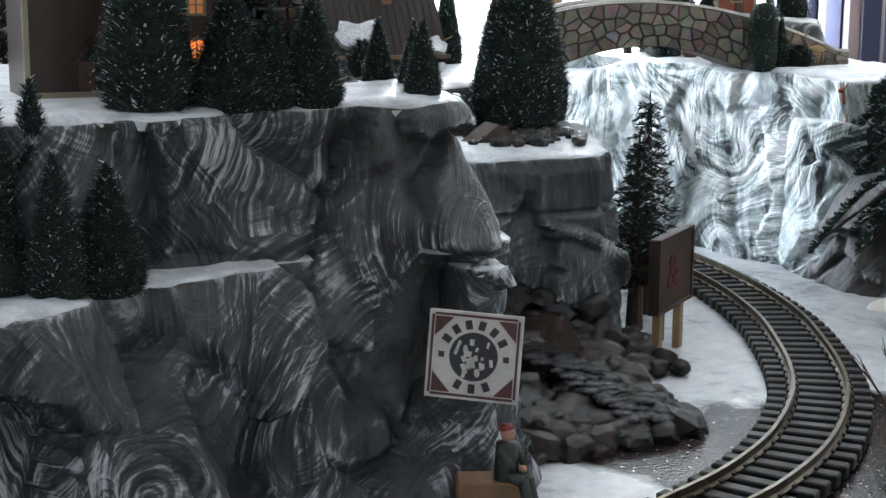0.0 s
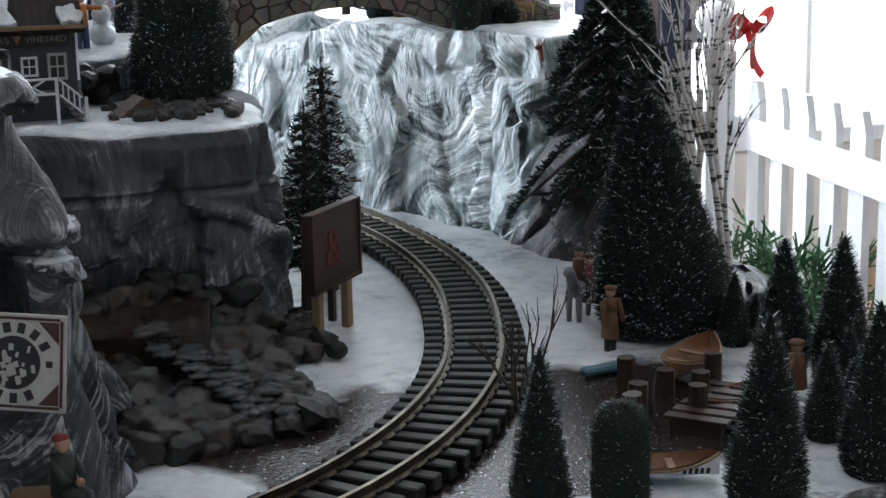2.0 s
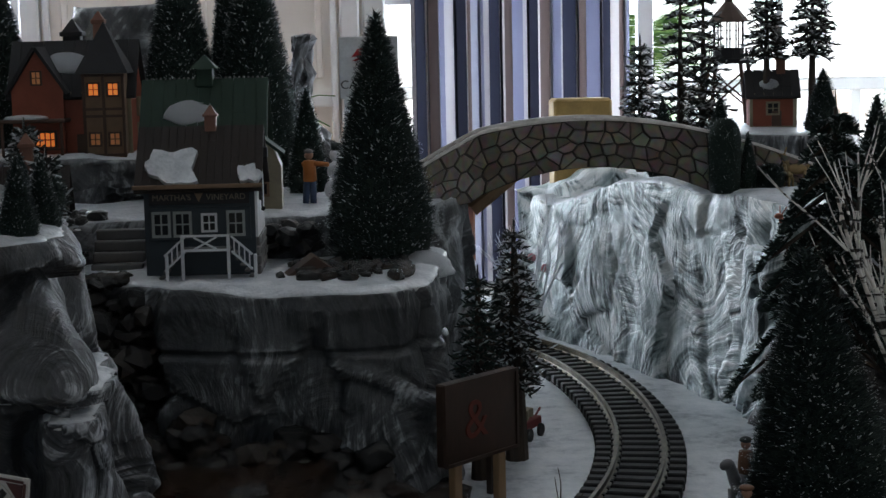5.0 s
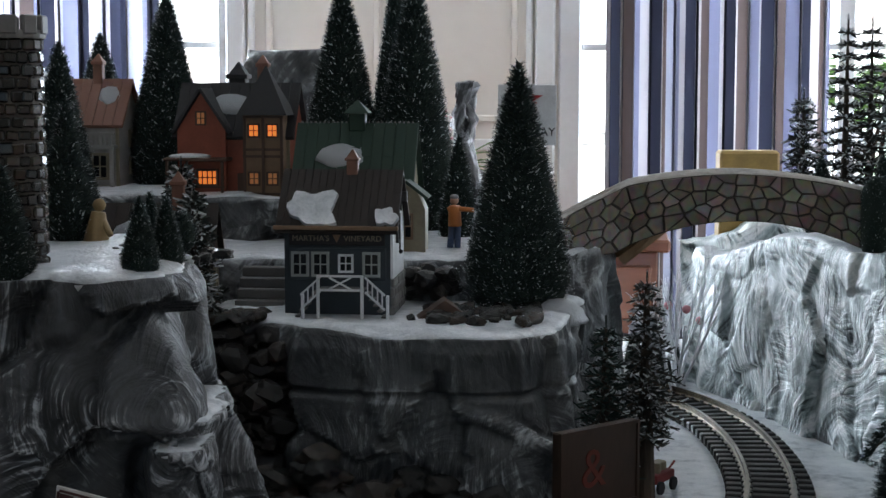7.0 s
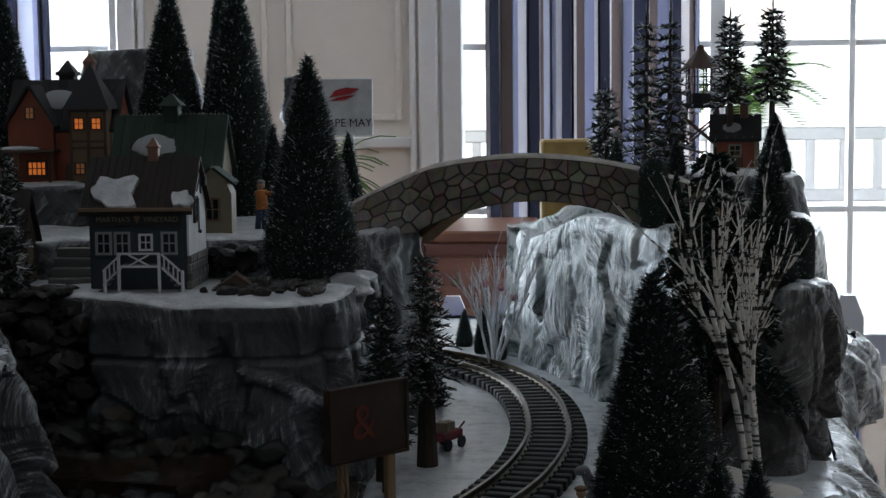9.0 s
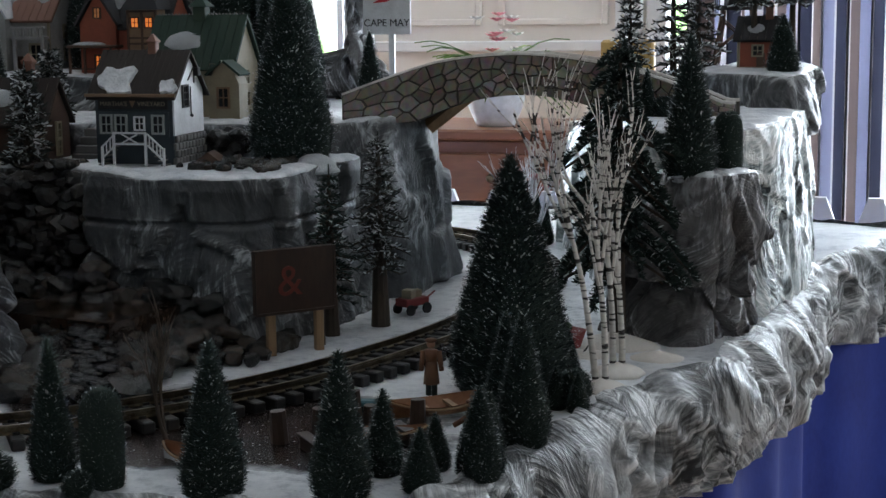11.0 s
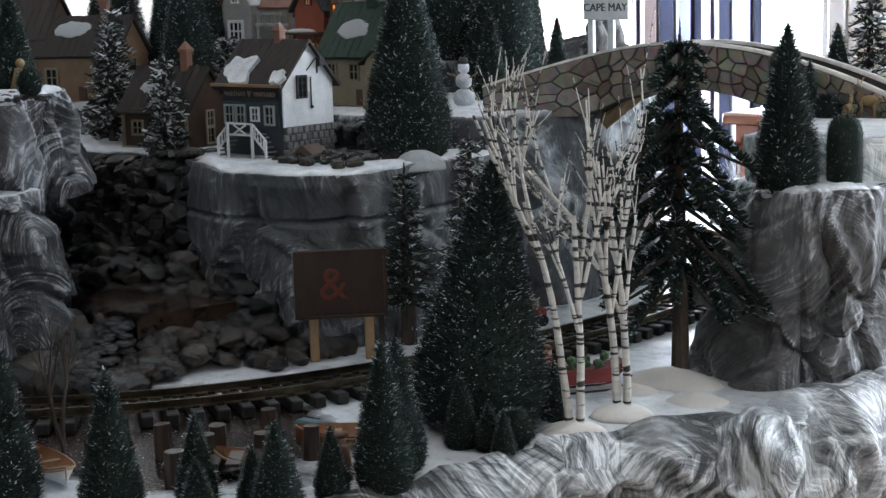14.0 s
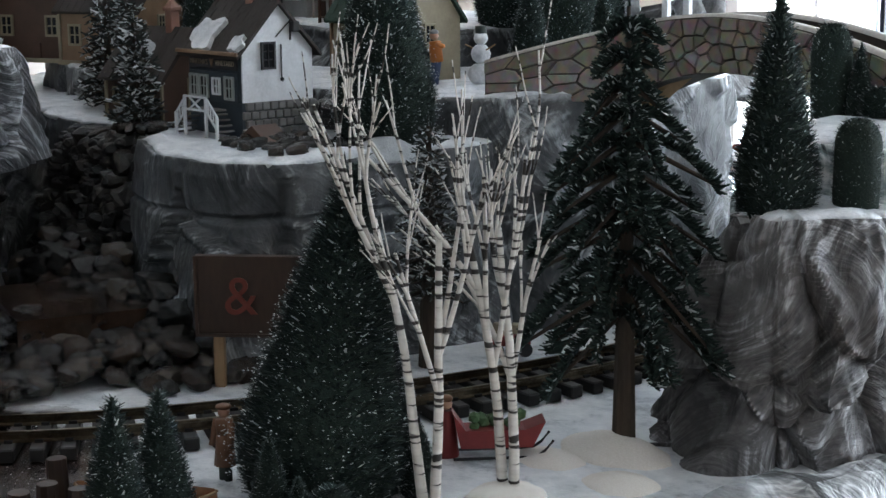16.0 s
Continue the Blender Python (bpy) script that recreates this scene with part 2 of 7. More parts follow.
def data_obj(name, verts, faces, mat, parent=None, smooth=False, label=""):
    me = bpy.data.meshes.new(name)
    me.from_pydata([tuple(v) for v in verts], [], [tuple(f) for f in faces])
    me.update()
    if smooth:
        me.polygons.foreach_set("use_smooth", [True] * len(me.polygons))
    me.materials.append(mat)
    ob = new(name, me)
    if parent:
        ob.parent = parent
    if label:
        ob["label"] = label
    return ob


def empty(name, m, label, category, group="", kind=""):
    ob = new(name)
    ob.empty_display_size = 0.02
    ob.matrix_basis = m
    return tagged(ob, label, category, group, kind)


def box(bm, cx, cy, cz, sx, sy, sz, rz=0.0, bevel=0.0, rx=0.0, ry=0.0):
    """A box with its middle at (cx, cy, cz) and full sizes sx, sy, sz."""
    g = bmesh.ops.create_cube(bm, size=1.0, matrix=pose(cx, cy, cz, rx, ry, rz) @ Matrix.Diagonal((sx, sy, sz, 1)))
    if bevel:
        es = {e for v in g["verts"] for e in v.link_edges}
        bmesh.ops.bevel(bm, geom=list(es), offset=bevel, segments=1, affect="EDGES")


def rod(bm, a, b, r1, r2, seg=8):
    a, b = Vector(a), Vector(b)
    d = b - a
    q = d.to_track_quat("Z", "Y").to_matrix().to_4x4()
    bmesh.ops.create_cone(bm, cap_ends=True, segments=seg, radius1=r1, radius2=r2, depth=d.length, matrix=Matrix.Translation((a + b) / 2) @ q)


def ball(bm, c, r, squash=(1, 1, 1), sub=2, m=None):
    bmesh.ops.create_icosphere(bm, subdivisions=sub, radius=1.0, matrix=(m or Matrix()) @ Matrix.Translation(c) @ Matrix.Diagonal((r * squash[0], r * squash[1], r * squash[2], 1)))


def prism(bm, pts, axis_from, axis_to, axis="y"):
    """Pulls a flat outline, given in the two other axes, along an axis."""
    def put(p, t):
        return (p[0], t, p[1]) if axis == "y" else ((t, p[0], p[1]) if axis == "x" else (p[0], p[1], t))
    a = [bm.verts.new(put(p, axis_from)) for p in pts]
    b = [bm.verts.new(put(p, axis_to)) for p in pts]
    bm.faces.new(a)
    bm.faces.new(b[::-1])
    for i in range(len(pts)):
        j = (i + 1) % len(pts)
        bm.faces.new((a[i], b[i], b[j], a[j]))
    bmesh.ops.recalc_face_normals(bm, faces=bm.faces)


def fbm(p, octaves=4):
    return noise.fractal(Vector(p), 0.9, 2.0, octaves)


def resample(pts, n, closed=True):
    p = [Vector(q) for q in pts]
    if closed:
        p.append(p[0])
    seg = [(b - a).length for a, b in zip(p, p[1:])]
    total, out, k, acc = sum(seg), [], 0, 0.0
    for i in range(n):
        t = total * i / (n if closed else n - 1)
        while k < len(seg) - 1 and acc + seg[k] < t:
            acc += seg[k]
            k += 1
        out.append(p[k].lerp(p[k + 1], min(1.0, (t - acc) / max(seg[k], 1e-9))))
    return out


def smooth_path(pts, n, closed=False):
    """A Catmull-Rom curve through a few plan points."""
    p = [Vector(q) for q in pts]
    out = []
    m = len(p) if closed else len(p) - 1
    for i in range(m):
        a, b, c, d = (p[(i - 1) % len(p)] if closed or i else p[0] * 2 - p[1]), p[i], p[(i + 1) % len(p)], (p[(i + 2) % len(p)] if closed or i + 2 < len(p) else p[-1] * 2 - p[-2])
        for k in range(n):
            t = k / n
            out.append(0.5 * ((2 * b) + (c - a) * t + (2 * a - 5 * b + 4 * c - d) * t * t + (3 * b - a - 3 * c + d) * t ** 3))
    if not closed:
        out.append(p[-1])
    return out


def rock_mass(name, plan, z0, z1, mat, label, flare=0.03, amp=0.02, cols=170, rows=34, snow=True, seam=None, top_noise=0.006, lean=0.0, lumps=1.0, crest=None, spread=None):
    """A cliff with its foot flared out past the plan of its top, carved into slabs and hollows, and a cap of snow."""
    thing = empty(name, Matrix(), label, "cliff", kind="structure")
    ring = resample(smooth_path([(x, y, 0) for x, y in plan], 8, True), cols)
    mid = sum(ring, Vector()) / len(ring)
    area = sum(a.x * b.y - b.x * a.y for a, b in zip(ring, ring[1:] + ring[:1]))
    verts, top = [], []
    for j in range(rows + 1):
        h = j / rows
        for i, p in enumerate(ring):
            t = (ring[(i + 1) % cols] - ring[i - 1]).normalized()
            out = Vector((t.y, -t.x, 0)) * (1 if area > 0 else -1)
            z = z0 + ((crest(p) if crest else z1) - z0) * h
            q = Vector((p.x, p.y, z))
            foot = flare * (max(0.08, out.x * spread[0] + out.y * spread[1]) if spread else 1.0)
            slab = fbm((q.x * 9, q.y * 9, q.z * 5 + 7), 3)
            crack = abs(noise.noise(Vector((q.x * 14 + 3, q.y * 14, q.z * 4))))
            fine = fbm((q.x * 40, q.y * 40, q.z * 26), 3)
            warpq = Vector((q.x * 13 + 0.6 * noise.noise(q * 9), q.y * 13, q.z * 11 + 0.8 * noise.noise(q * 7 + Vector((4, 0, 0)))))
            far, cells = noise.voronoi(warpq)
            facet = noise.cell(cells[0] * 7.3) - 0.5 + 0.55 * ((warpq - cells[0]) @ Vector((noise.cell(cells[0] * 3.1) - 0.5, noise.cell(cells[0] * 5.7) - 0.5, noise.cell(cells[0] * 9.1) - 0.7)))
            edge = min(1.0, (far[1] - far[0]) * 6)
            hard = lumps * (1.0 if h < 0.75 else 1.0 - 2.4 * (h - 0.75))
            d = foot * (1 - h) ** 1.4 + amp * 0.55 * slab + amp * 0.5 * hard * min(crack * 3, 1) + amp * 0.24 * fine + amp * hard * (0.95 * facet - 0.35 * (1 - edge)) - lean * (1 - h)
            if seam and abs(z - seam) < 0.004:
                d -= 0.006 * (1 - abs(z - seam) / 0.004)
            if h > 0.93:
                d -= (h - 0.93) / 0.07 * 0.004
            q += out * d
            if j == rows:
                q.z += top_noise * noise.noise(Vector((q.x * 12, q.y * 12, 2)))
                top.append((q, out))
            verts.append(q)
    faces = [(j * cols + i, j * cols + (i + 1) % cols, (j + 1) * cols + (i + 1) % cols, (j + 1) * cols + i) for j in range(rows) for i in range(cols)]
    faces.append([rows * cols + i for i in range(cols)])
    faces = faces if area > 0 else [f[::-1] for f in faces]
    data_obj("rock_face", verts, faces, mat, thing, True)
    if snow:
        bm = bmesh.new()
        rings = []
        for off, dz in ((-0.001, -0.006), (0.002, 0.0), (-0.003, 0.0025), (-0.014, 0.0045)):
            rings.append([bm.verts.new(q + o * (off - 0.004 + 0.006 * noise.noise(q * 22)) + Vector((0, 0, dz * (1.0 + 0.9 * noise.noise(q * 30))))) for q, o in top])
        for a, b in zip(rings, rings[1:]):
            for i in range(cols):
                k = (i + 1) % cols
                bm.faces.new((a[i], a[k], b[k], b[i]))
        cap = bm.faces.new(rings[-1])
        bmesh.ops.triangulate(bm, faces=[cap])
        bmesh.ops.recalc_face_normals(bm, faces=bm.faces)
        part("snow_cap", bm, SNOW, thing, "glittering snow with an uneven drooping edge", True)
    return thing


def bristles(count, h, r, profile, length, seed, lift=0.5, width=0.0022):
    """Many short bristles that stick out of a turned body whose outline profile(u) gives, u from foot to tip."""
    rnd = random.Random(seed)
    v, f = [], []
    for k in range(count):
        u = 1 - rnd.random() ** 0.62 if profile(0.9) < 0.5 else rnd.random()
        a = rnd.random() * math.tau
        rad = r * profile(u)
        base = Vector((math.cos(a) * rad * 0.86, math.sin(a) * rad * 0.86, u * h))
        d = Vector((math.cos(a + rnd.uniform(-0.5, 0.5)), math.sin(a + rnd.uniform(-0.5, 0.5)), lift + rnd.uniform(-0.45, 0.45))).normalized()
        tip = base + d * length * rnd.uniform(0.5, 1.15)
        s = Vector((-math.sin(a), math.cos(a), rnd.uniform(-0.4, 0.4))).normalized() * width * rnd.uniform(0.6, 1.3)
        i = len(v)
        v += [base - s, base + s, tip + s * 0.35, tip - s * 0.35]
        f.append((i, i + 1, i + 2, i + 3))
    return v, f


def turned(bm, profile, h, r, seg=20, steps=12, wob=0.06, seed=0):
    rings = []
    for j in range(steps + 1):
        u = j / steps
        rings.append([bm.verts.new((math.cos(a) * r * profile(u) * (1 + wob * noise.noise(Vector((math.cos(a) * 2, math.sin(a) * 2, u * 5 + seed)))),
                                    math.sin(a) * r * profile(u) * (1 + wob * noise.noise(Vector((math.cos(a) * 2, math.sin(a) * 2, u * 5 + seed)))), u * h)) for a in [math.tau * i / seg for i in range(seg)]])
    for a, b in zip(rings, rings[1:]):
        for i in range(seg):
            bm.faces.new((a[i], a[(i + 1) % seg], b[(i + 1) % seg], b[i]))
    bm.faces.new(rings[0][::-1])
    bm.faces.new(rings[-1])


def cone_outline(u):
    return max(0.035, min(1.0, 1.2 * (1 - u) ** 0.82) * (0.84 + 0.16 * min(1, u * 9)))


def dome_outline(u):
    return max(0.05, math.sqrt(max(0.0, 1 - ((u - 0.72) / 0.3) ** 2))) if u > 0.72 else 0.9 + 0.1 * min(1, u * 4)


def ball_outline(u):
    return max(0.08, math.sqrt(max(0.0, 1 - (2 * u - 1) ** 2)))


TREES = {}


def bottle_tree(kind, seed):
    """A sisal brush tree one metre high; it is scaled where it is placed."""
    outline, r, count, name = {"cone": (cone_outline, 0.24, 5200, "bottlebrush_tree"), "slim": (cone_outline, 0.2, 3000, "bottlebrush_tree"), "dome": (dome_outline, 0.3, 2600, "topiary_tree"), "ball": (ball_outline, 0.5, 1500, "round_bush"),
                               "big": (cone_outline, 0.22, 15000, "bottlebrush_tree")}[kind]
    thing = empty(name, Matrix(), "dark green bottlebrush tree dusted with artificial snow", "tree")
    bm = bmesh.new()
    turned(bm, outline, 1.0, r * 0.9, seed=seed)
    part("core", bm, CORE, thing, "", True)
    size = 0.028 if kind == "big" else 0.05
    v, f = bristles(count, 1.0, r, outline, size if kind != "ball" else 0.16, seed, width=0.0045 if kind == "big" else (0.0075 if kind != "ball" else 0.02))
    data_obj("bristles", v, f, NEEDLE, thing)
    v, f = [], []
    rnd = random.Random(seed + 50)
    dot = 0.0028 if kind == "big" else (0.012 if kind == "ball" else 0.0048)
    for k in range({"big": 2300, "cone": 620, "slim": 460, "dome": 480, "ball": 160}[kind]):
        u = 1 - rnd.random() ** 0.62 if kind in ("big", "cone", "slim") else rnd.random()
        a = rnd.random() * math.tau
        rad = r * outline(u) * rnd.uniform(0.94, 1.12) + dot
        c = Vector((math.cos(a) * rad, math.sin(a) * rad, u * 0.985))
        if noise.noise(Vector((c.x * 9, c.y * 9, c.z * 14))) < rnd.uniform(-0.75, 0.12):
            continue
        s = dot * rnd.uniform(0.3, 1.0) ** 1.3
        i = len(v)
        wide_ = 1.0 if kind == "ball" else 1.6
        v += [c + Vector(q) * s for q in ((wide_, 0, -0.4), (-wide_ * 0.5, wide_ * 0.87, -0.4), (-wide_ * 0.5, -wide_ * 0.87, -0.4), (0, 0, 0.9))]
        f += [(i, i + 2, i + 1), (i, i + 1, i + 3), (i + 1, i + 2, i + 3), (i + 2, i, i + 3)]
    tagged(data_obj("snow_dusting", v, f, SNOW, thing), kind="stuff")
    bm = bmesh.new()
    bmesh.ops.create_cone(bm, cap_ends=True, segments=14, radius1=r * 0.5, radius2=r * 0.42, depth=0.03, matrix=Matrix.Translation((0, 0, 0.0)))
    part("base", bm, TRUNK, thing, "small round wooden base")
    return thing


def plant(kind, x, y, z, h, width, turn=0.0, tilt=0.0, label="", group="bottlebrush trees", lean=(0.0, 0.0)):
    """Places a brush tree of height h and full width."""
    key = (kind, int(turn) % 2)
    r = {"cone": 0.24, "slim": 0.2, "dome": 0.3, "ball": 0.5, "big": 0.22}[kind] * 2
    m = Matrix.Translation((x, y, z)) @ Vector((0, 0, 1)).rotation_difference(Vector((*lean, h))).to_matrix().to_4x4() @ pose(0, 0, 0, tilt, tilt * 0.6, turn * 47) @ Matrix.Diagonal((width / r, width / r, h, 1))
    if key not in TREES:
        TREES[key] = bottle_tree(kind, 11 + len(TREES))
        ob = TREES[key]
        ob.matrix_basis = m
        TREES[key] = ob
        out = ob
    else:
        src = TREES[key]
        made = {}
        keep = src.scale.copy()
        src.scale = (1, 1, 1)
        out = copy_thing(src, m)
        src.scale = keep
    out["group"] = group
    if label:
        out["label"] = label
    return out


# ---- ground, table and rim ----
TRACK = [(-0.62, -0.80), (-0.40, -0.745), (-0.20, -0.675), (-0.06, -0.605), (0.045, -0.535), (0.125, -0.482), (0.203, -0.41), (0.27, -0.322), (0.315, -0.24), (0.355, -0.14), (0.392, -0.022),
         (0.416, 0.12), (0.42, 0.26), (0.408, 0.40), (0.38, 0.525), (0.33, 0.63), (0.25, 0.725), (0.14, 0.80), (0.0, 0.85), (-0.25, 0.88)]
track_line = smooth_path([(x, y, 0) for x, y in TRACK], 14)
RIM = [(-1.3, -0.80), (-0.6, -0.80), (-0.2, -0.745), (0.10, -0.70), (0.23, -0.675), (0.33, -0.660), (0.44, -0.652), (0.53, -0.632), (0.573, -0.568), (0.595, -0.49), (0.622, -0.384), (0.655, -0.25), (0.70, -0.122), (0.745, -0.055),
       (0.765, 0.10), (0.792, 0.32), (0.81, 0.62), (0.80, 1.15), (-1.3, 1.15)]


def ground_material():
    m, n, l, b = material("painted_board_with_snow")
    tc = n.new("ShaderNodeTexCoord")
    big = n.new("ShaderNodeTexNoise")
    big.inputs["Scale"].default_value, big.inputs["Detail"].default_value = 9.0, 6.0
    l.new(tc.outputs["Object"], big.inputs["Vector"])
    fine = n.new("ShaderNodeTexNoise")
    fine.inputs["Scale"].default_value, fine.inputs["Detail"].default_value = 260.0, 3.0
    l.new(tc.outputs["Object"], fine.inputs["Vector"])
    # the frozen brook: brown painted board sprinkled with snow, a broad patch on both sides of the track
    shift = n.new("ShaderNodeVectorMath")
    shift.operation = "SUBTRACT"
    shift.inputs[1].default_value = (0.262, -0.385, 0)
    l.new(tc.outputs["Object"], shift.inputs[0])
    squeeze = n.new("ShaderNodeVectorMath")
    squeeze.operation = "MULTIPLY"
    squeeze.inputs[1].default_value = (4.6, 7.4, 0)
    l.new(shift.outputs[0], squeeze.inputs[0])
    size = n.new("ShaderNodeVectorMath")
    size.operation = "LENGTH"
    l.new(squeeze.outputs[0], size.inputs[0])
    edge = n.new("ShaderNodeMath")
    edge.operation = "MULTIPLY_ADD"
    edge.inputs[1].default_value = 1.0
    l.new(big.outputs["Fac"], edge.inputs[0])
    l.new(size.outputs["Value"], edge.inputs[2])
    brook = n.new("ShaderNodeMapRange")
    brook.inputs["From Min"].default_value, brook.inputs["From Max"].default_value = 1.46, 1.60
    l.new(edge.outputs[0], brook.inputs["Value"])
    speck = n.new("ShaderNodeMapRange")
    speck.inputs["From Min"].default_value, speck.inputs["From Max"].default_value = 0.65, 0.72
    l.new(fine.outputs["Fac"], speck.inputs["Value"])
    mx = n.new("ShaderNodeMath")
    mx.operation = "MAXIMUM"
    l.new(brook.outputs[0], mx.inputs[0])
    l.new(speck.outputs[0], mx.inputs[1])
    snow = ramp(n, [(0.38, (0.3, 0.33, 0.37)), (0.48, (0.66, 0.69, 0.72)), (0.62, (0.86, 0.88, 0.9))])
    mott = n.new("ShaderNodeTexNoise")
    mott.inputs["Scale"].default_value, mott.inputs["Detail"].default_value, mott.inputs["Roughness"].default_value = 48.0, 6.0, 0.7
    l.new(tc.outputs["Object"], mott.inputs["Vector"])
    avg = n.new("ShaderNodeMix")
    avg.inputs["Factor"].default_value = 0.5
    l.new(big.outputs["Fac"], avg.inputs["A"])
    l.new(mott.outputs["Fac"], avg.inputs["B"])
    l.new(avg.outputs["Result"], snow.inputs[0])
    mix = n.new("ShaderNodeMix")
    mix.data_type = "RGBA"
    mix.inputs["A"].default_value = (0.035, 0.024, 0.022, 1)
    l.new(mx.outputs[0], mix.inputs["Factor"])
    l.new(snow.outputs[0], mix.inputs["B"])
    l.new(mix.outputs["Result"], b.inputs["Base Color"])
    rg = n.new("ShaderNodeMapRange")
    rg.inputs["To Min"].default_value, rg.inputs["To Max"].default_value = 0.08, 0.28
    l.new(mx.outputs[0], rg.inputs["Value"])
    l.new(rg.outputs[0], b.inputs["Roughness"])
    bp = n.new("ShaderNodeBump")
    bp.inputs["Strength"].default_value, bp.inputs["Distance"].default_value = 0.5, 0.0012
    l.new(fine.outputs["Fac"], bp.inputs["Height"])
    l.new(bp.outputs[0], b.inputs["Normal"])
    return m


def build_ground():
    ring = resample(smooth_path([(x, y, 0) for x, y in RIM], 6, True), 260)
    mid = Vector((-0.2, 0.1, 0))
    ring = [p - Vector(((ring[(i + 1) % 260] - ring[i - 1]).normalized().y, -(ring[(i + 1) % 260] - ring[i - 1]).normalized().x, 0)) * 0.036 for i, p in enumerate(ring)]
    bm = bmesh.new()
    top = [bm.verts.new(p) for p in ring]
    low = [bm.verts.new(p + Vector((0, 0, -0.03))) for p in ring]
    bm.faces.new(top)
    for i in range(len(top)):
        k = (i + 1) % len(top)
        bm.faces.new((top[i], low[i], low[k], top[k]))
    bmesh.ops.triangulate(bm, faces=[f for f in bm.faces if len(f.verts) > 4])
    bmesh.ops.recalc_face_normals(bm, faces=bm.faces)
    tagged(obj("layout_board", bm, ground_material()), "snow covered model railway board with a brown frozen brook", "layout board", kind="structure")
    # rim of brushed plaster round the board
    cols, rows = 900, 30
    ring = resample(smooth_path([(x, y, 0) for x, y in RIM], 8, True), cols)
    area = sum(a.x * b.y - b.x * a.y for a, b in zip(ring, ring[1:] + ring[:1]))
    v = []
    for j in range(rows + 1):
        h = j / rows
        for i, p in enumerate(ring):
            t = (ring[(i + 1) % cols] - ring[i - 1]).normalized()
            out = Vector((t.y, -t.x, 0)) * (1 if area > 0 else -1)
            z = 0.007 - 0.142 * h ** 1.5
            wave = fbm((p.x * 13, p.y * 13, z * 10), 3)
            wq = Vector((p.x * 22, p.y * 22, z * 16 + noise.noise(p * 12)))
            far, cells = noise.voronoi(wq)
            facet = noise.cell(cells[0] * 7.3) - 0.5 + 0.5 * ((wq - cells[0]) @ Vector((noise.cell(cells[0] * 3.1) - 0.5, noise.cell(cells[0] * 5.7) - 0.5, noise.cell(cells[0] * 9.1) - 0.5)))
            facet *= min(1.0, (far[1] - far[0]) * 5)
            d = -0.035 + 0.035 * math.sin(min(1, h * 2.2) * math.pi / 2) + 0.016 * wave * (0.2 + h) + 0.022 * facet * (0.35 + 0.5 * h) + 0.012 * h - 0.012 * max(0.0, h - 0.7) / 0.3 + 0.003 * fbm((p.x * 60, p.y * 60, z * 50), 3) * h
            if j == rows:
                d -= 0.03
            v.append(Vector((p.x, p.y, z + (0.008 * noise.noise(p * 25) if j < 4 else 0) + (0.02 * noise.noise(p * 7) if j >= rows - 1 else 0))) + out * d)
    f = [(j * cols + i, j * cols + (i + 1) % cols, (j + 1) * cols + (i + 1) % cols, (j + 1) * cols + i) for j in range(rows) for i in range(cols)]
    tagged(data_obj("rock_rim", v, [q[::-1] for q in f] if area > 0 else f, ROCK_RIM, None, True), "grey and white brushed plaster rock edging of the board", "rock edging", kind="structure")
    # skirt of blue cloth with soft folds
    cols = 600
    ring = resample(smooth_path([(x, y, 0) for x, y in RIM], 8, True), cols)
    v = []
    for z in (-0.095, -0.3, -0.6, -0.945):
        for i, p in enumerate(ring):
            t = (ring[(i + 1) % cols] - ring[i - 1]).normalized()
            out = Vector((t.y, -t.x, 0)) * (1 if area > 0 else -1)
            v.append(p + out * (-0.035 + 0.006 * math.sin(i * 0.33 + 2 * noise.noise(p * 4)) * (1 + (-z))) + Vector((0, 0, z)))
    f = [(j * cols + i, j * cols + (i + 1) % cols, (j + 1) * cols + (i + 1) % cols, (j + 1) * cols + i) for j in range(3) for i in range(cols)]
    tagged(data_obj("table_skirt", v, f, BLUE_CLOTH, None, True), "royal blue cloth skirt hanging round the display table", "table skirt")


build_ground()

# ---- cliffs ----
rock_mass("cliff_left_lower", [(-0.041, -0.375), (-0.075, -0.40), (-0.14, -0.425), (-0.22, -0.455), (-0.295, -0.49), (-0.36, -0.545), (-0.45, -0.58), (-0.62, -0.60), (-0.85, -0.55), (-0.9, -0.2), (-0.6, -0.1), (-0.2, -0.16), (-0.09, -0.21), (-0.05, -0.29)],
          0.0, 0.185, ROCK_DARK, "dark grey plaster cliff with curling white brush strokes, lower tier", 0.04, 0.022, 520, 64, lumps=1.45)
rock_mass("cliff_left_upper", [(-0.072, -0.385), (-0.11, -0.405), (-0.17, -0.425), (-0.24, -0.435), (-0.31, -0.445), (-0.36, -0.47), (-0.45, -0.44), (-0.62, -0.45), (-0.8, -0.4), (-0.8, -0.15), (-0.5, -0.03), (-0.28, -0.06), (-0.14, -0.15), (-0.085, -0.25), (-0.066, -0.33)],
          0.17, 0.286, ROCK_DARK, "dark grey plaster cliff with snow on top, upper tier", 0.012, 0.016, 500, 46, lumps=1.5)
rock_mass("cliff_fin", [(-0.036, -0.345), (-0.034, -0.375), (-0.042, -0.405), (-0.068, -0.418), (-0.085, -0.40), (-0.08, -0.35), (-0.055, -0.33)],
          0.0, 0.166, ROCK_DARK, "narrow leaning slab of dark brushed plaster", 0.036, 0.010, 150, 40, lumps=1.2)
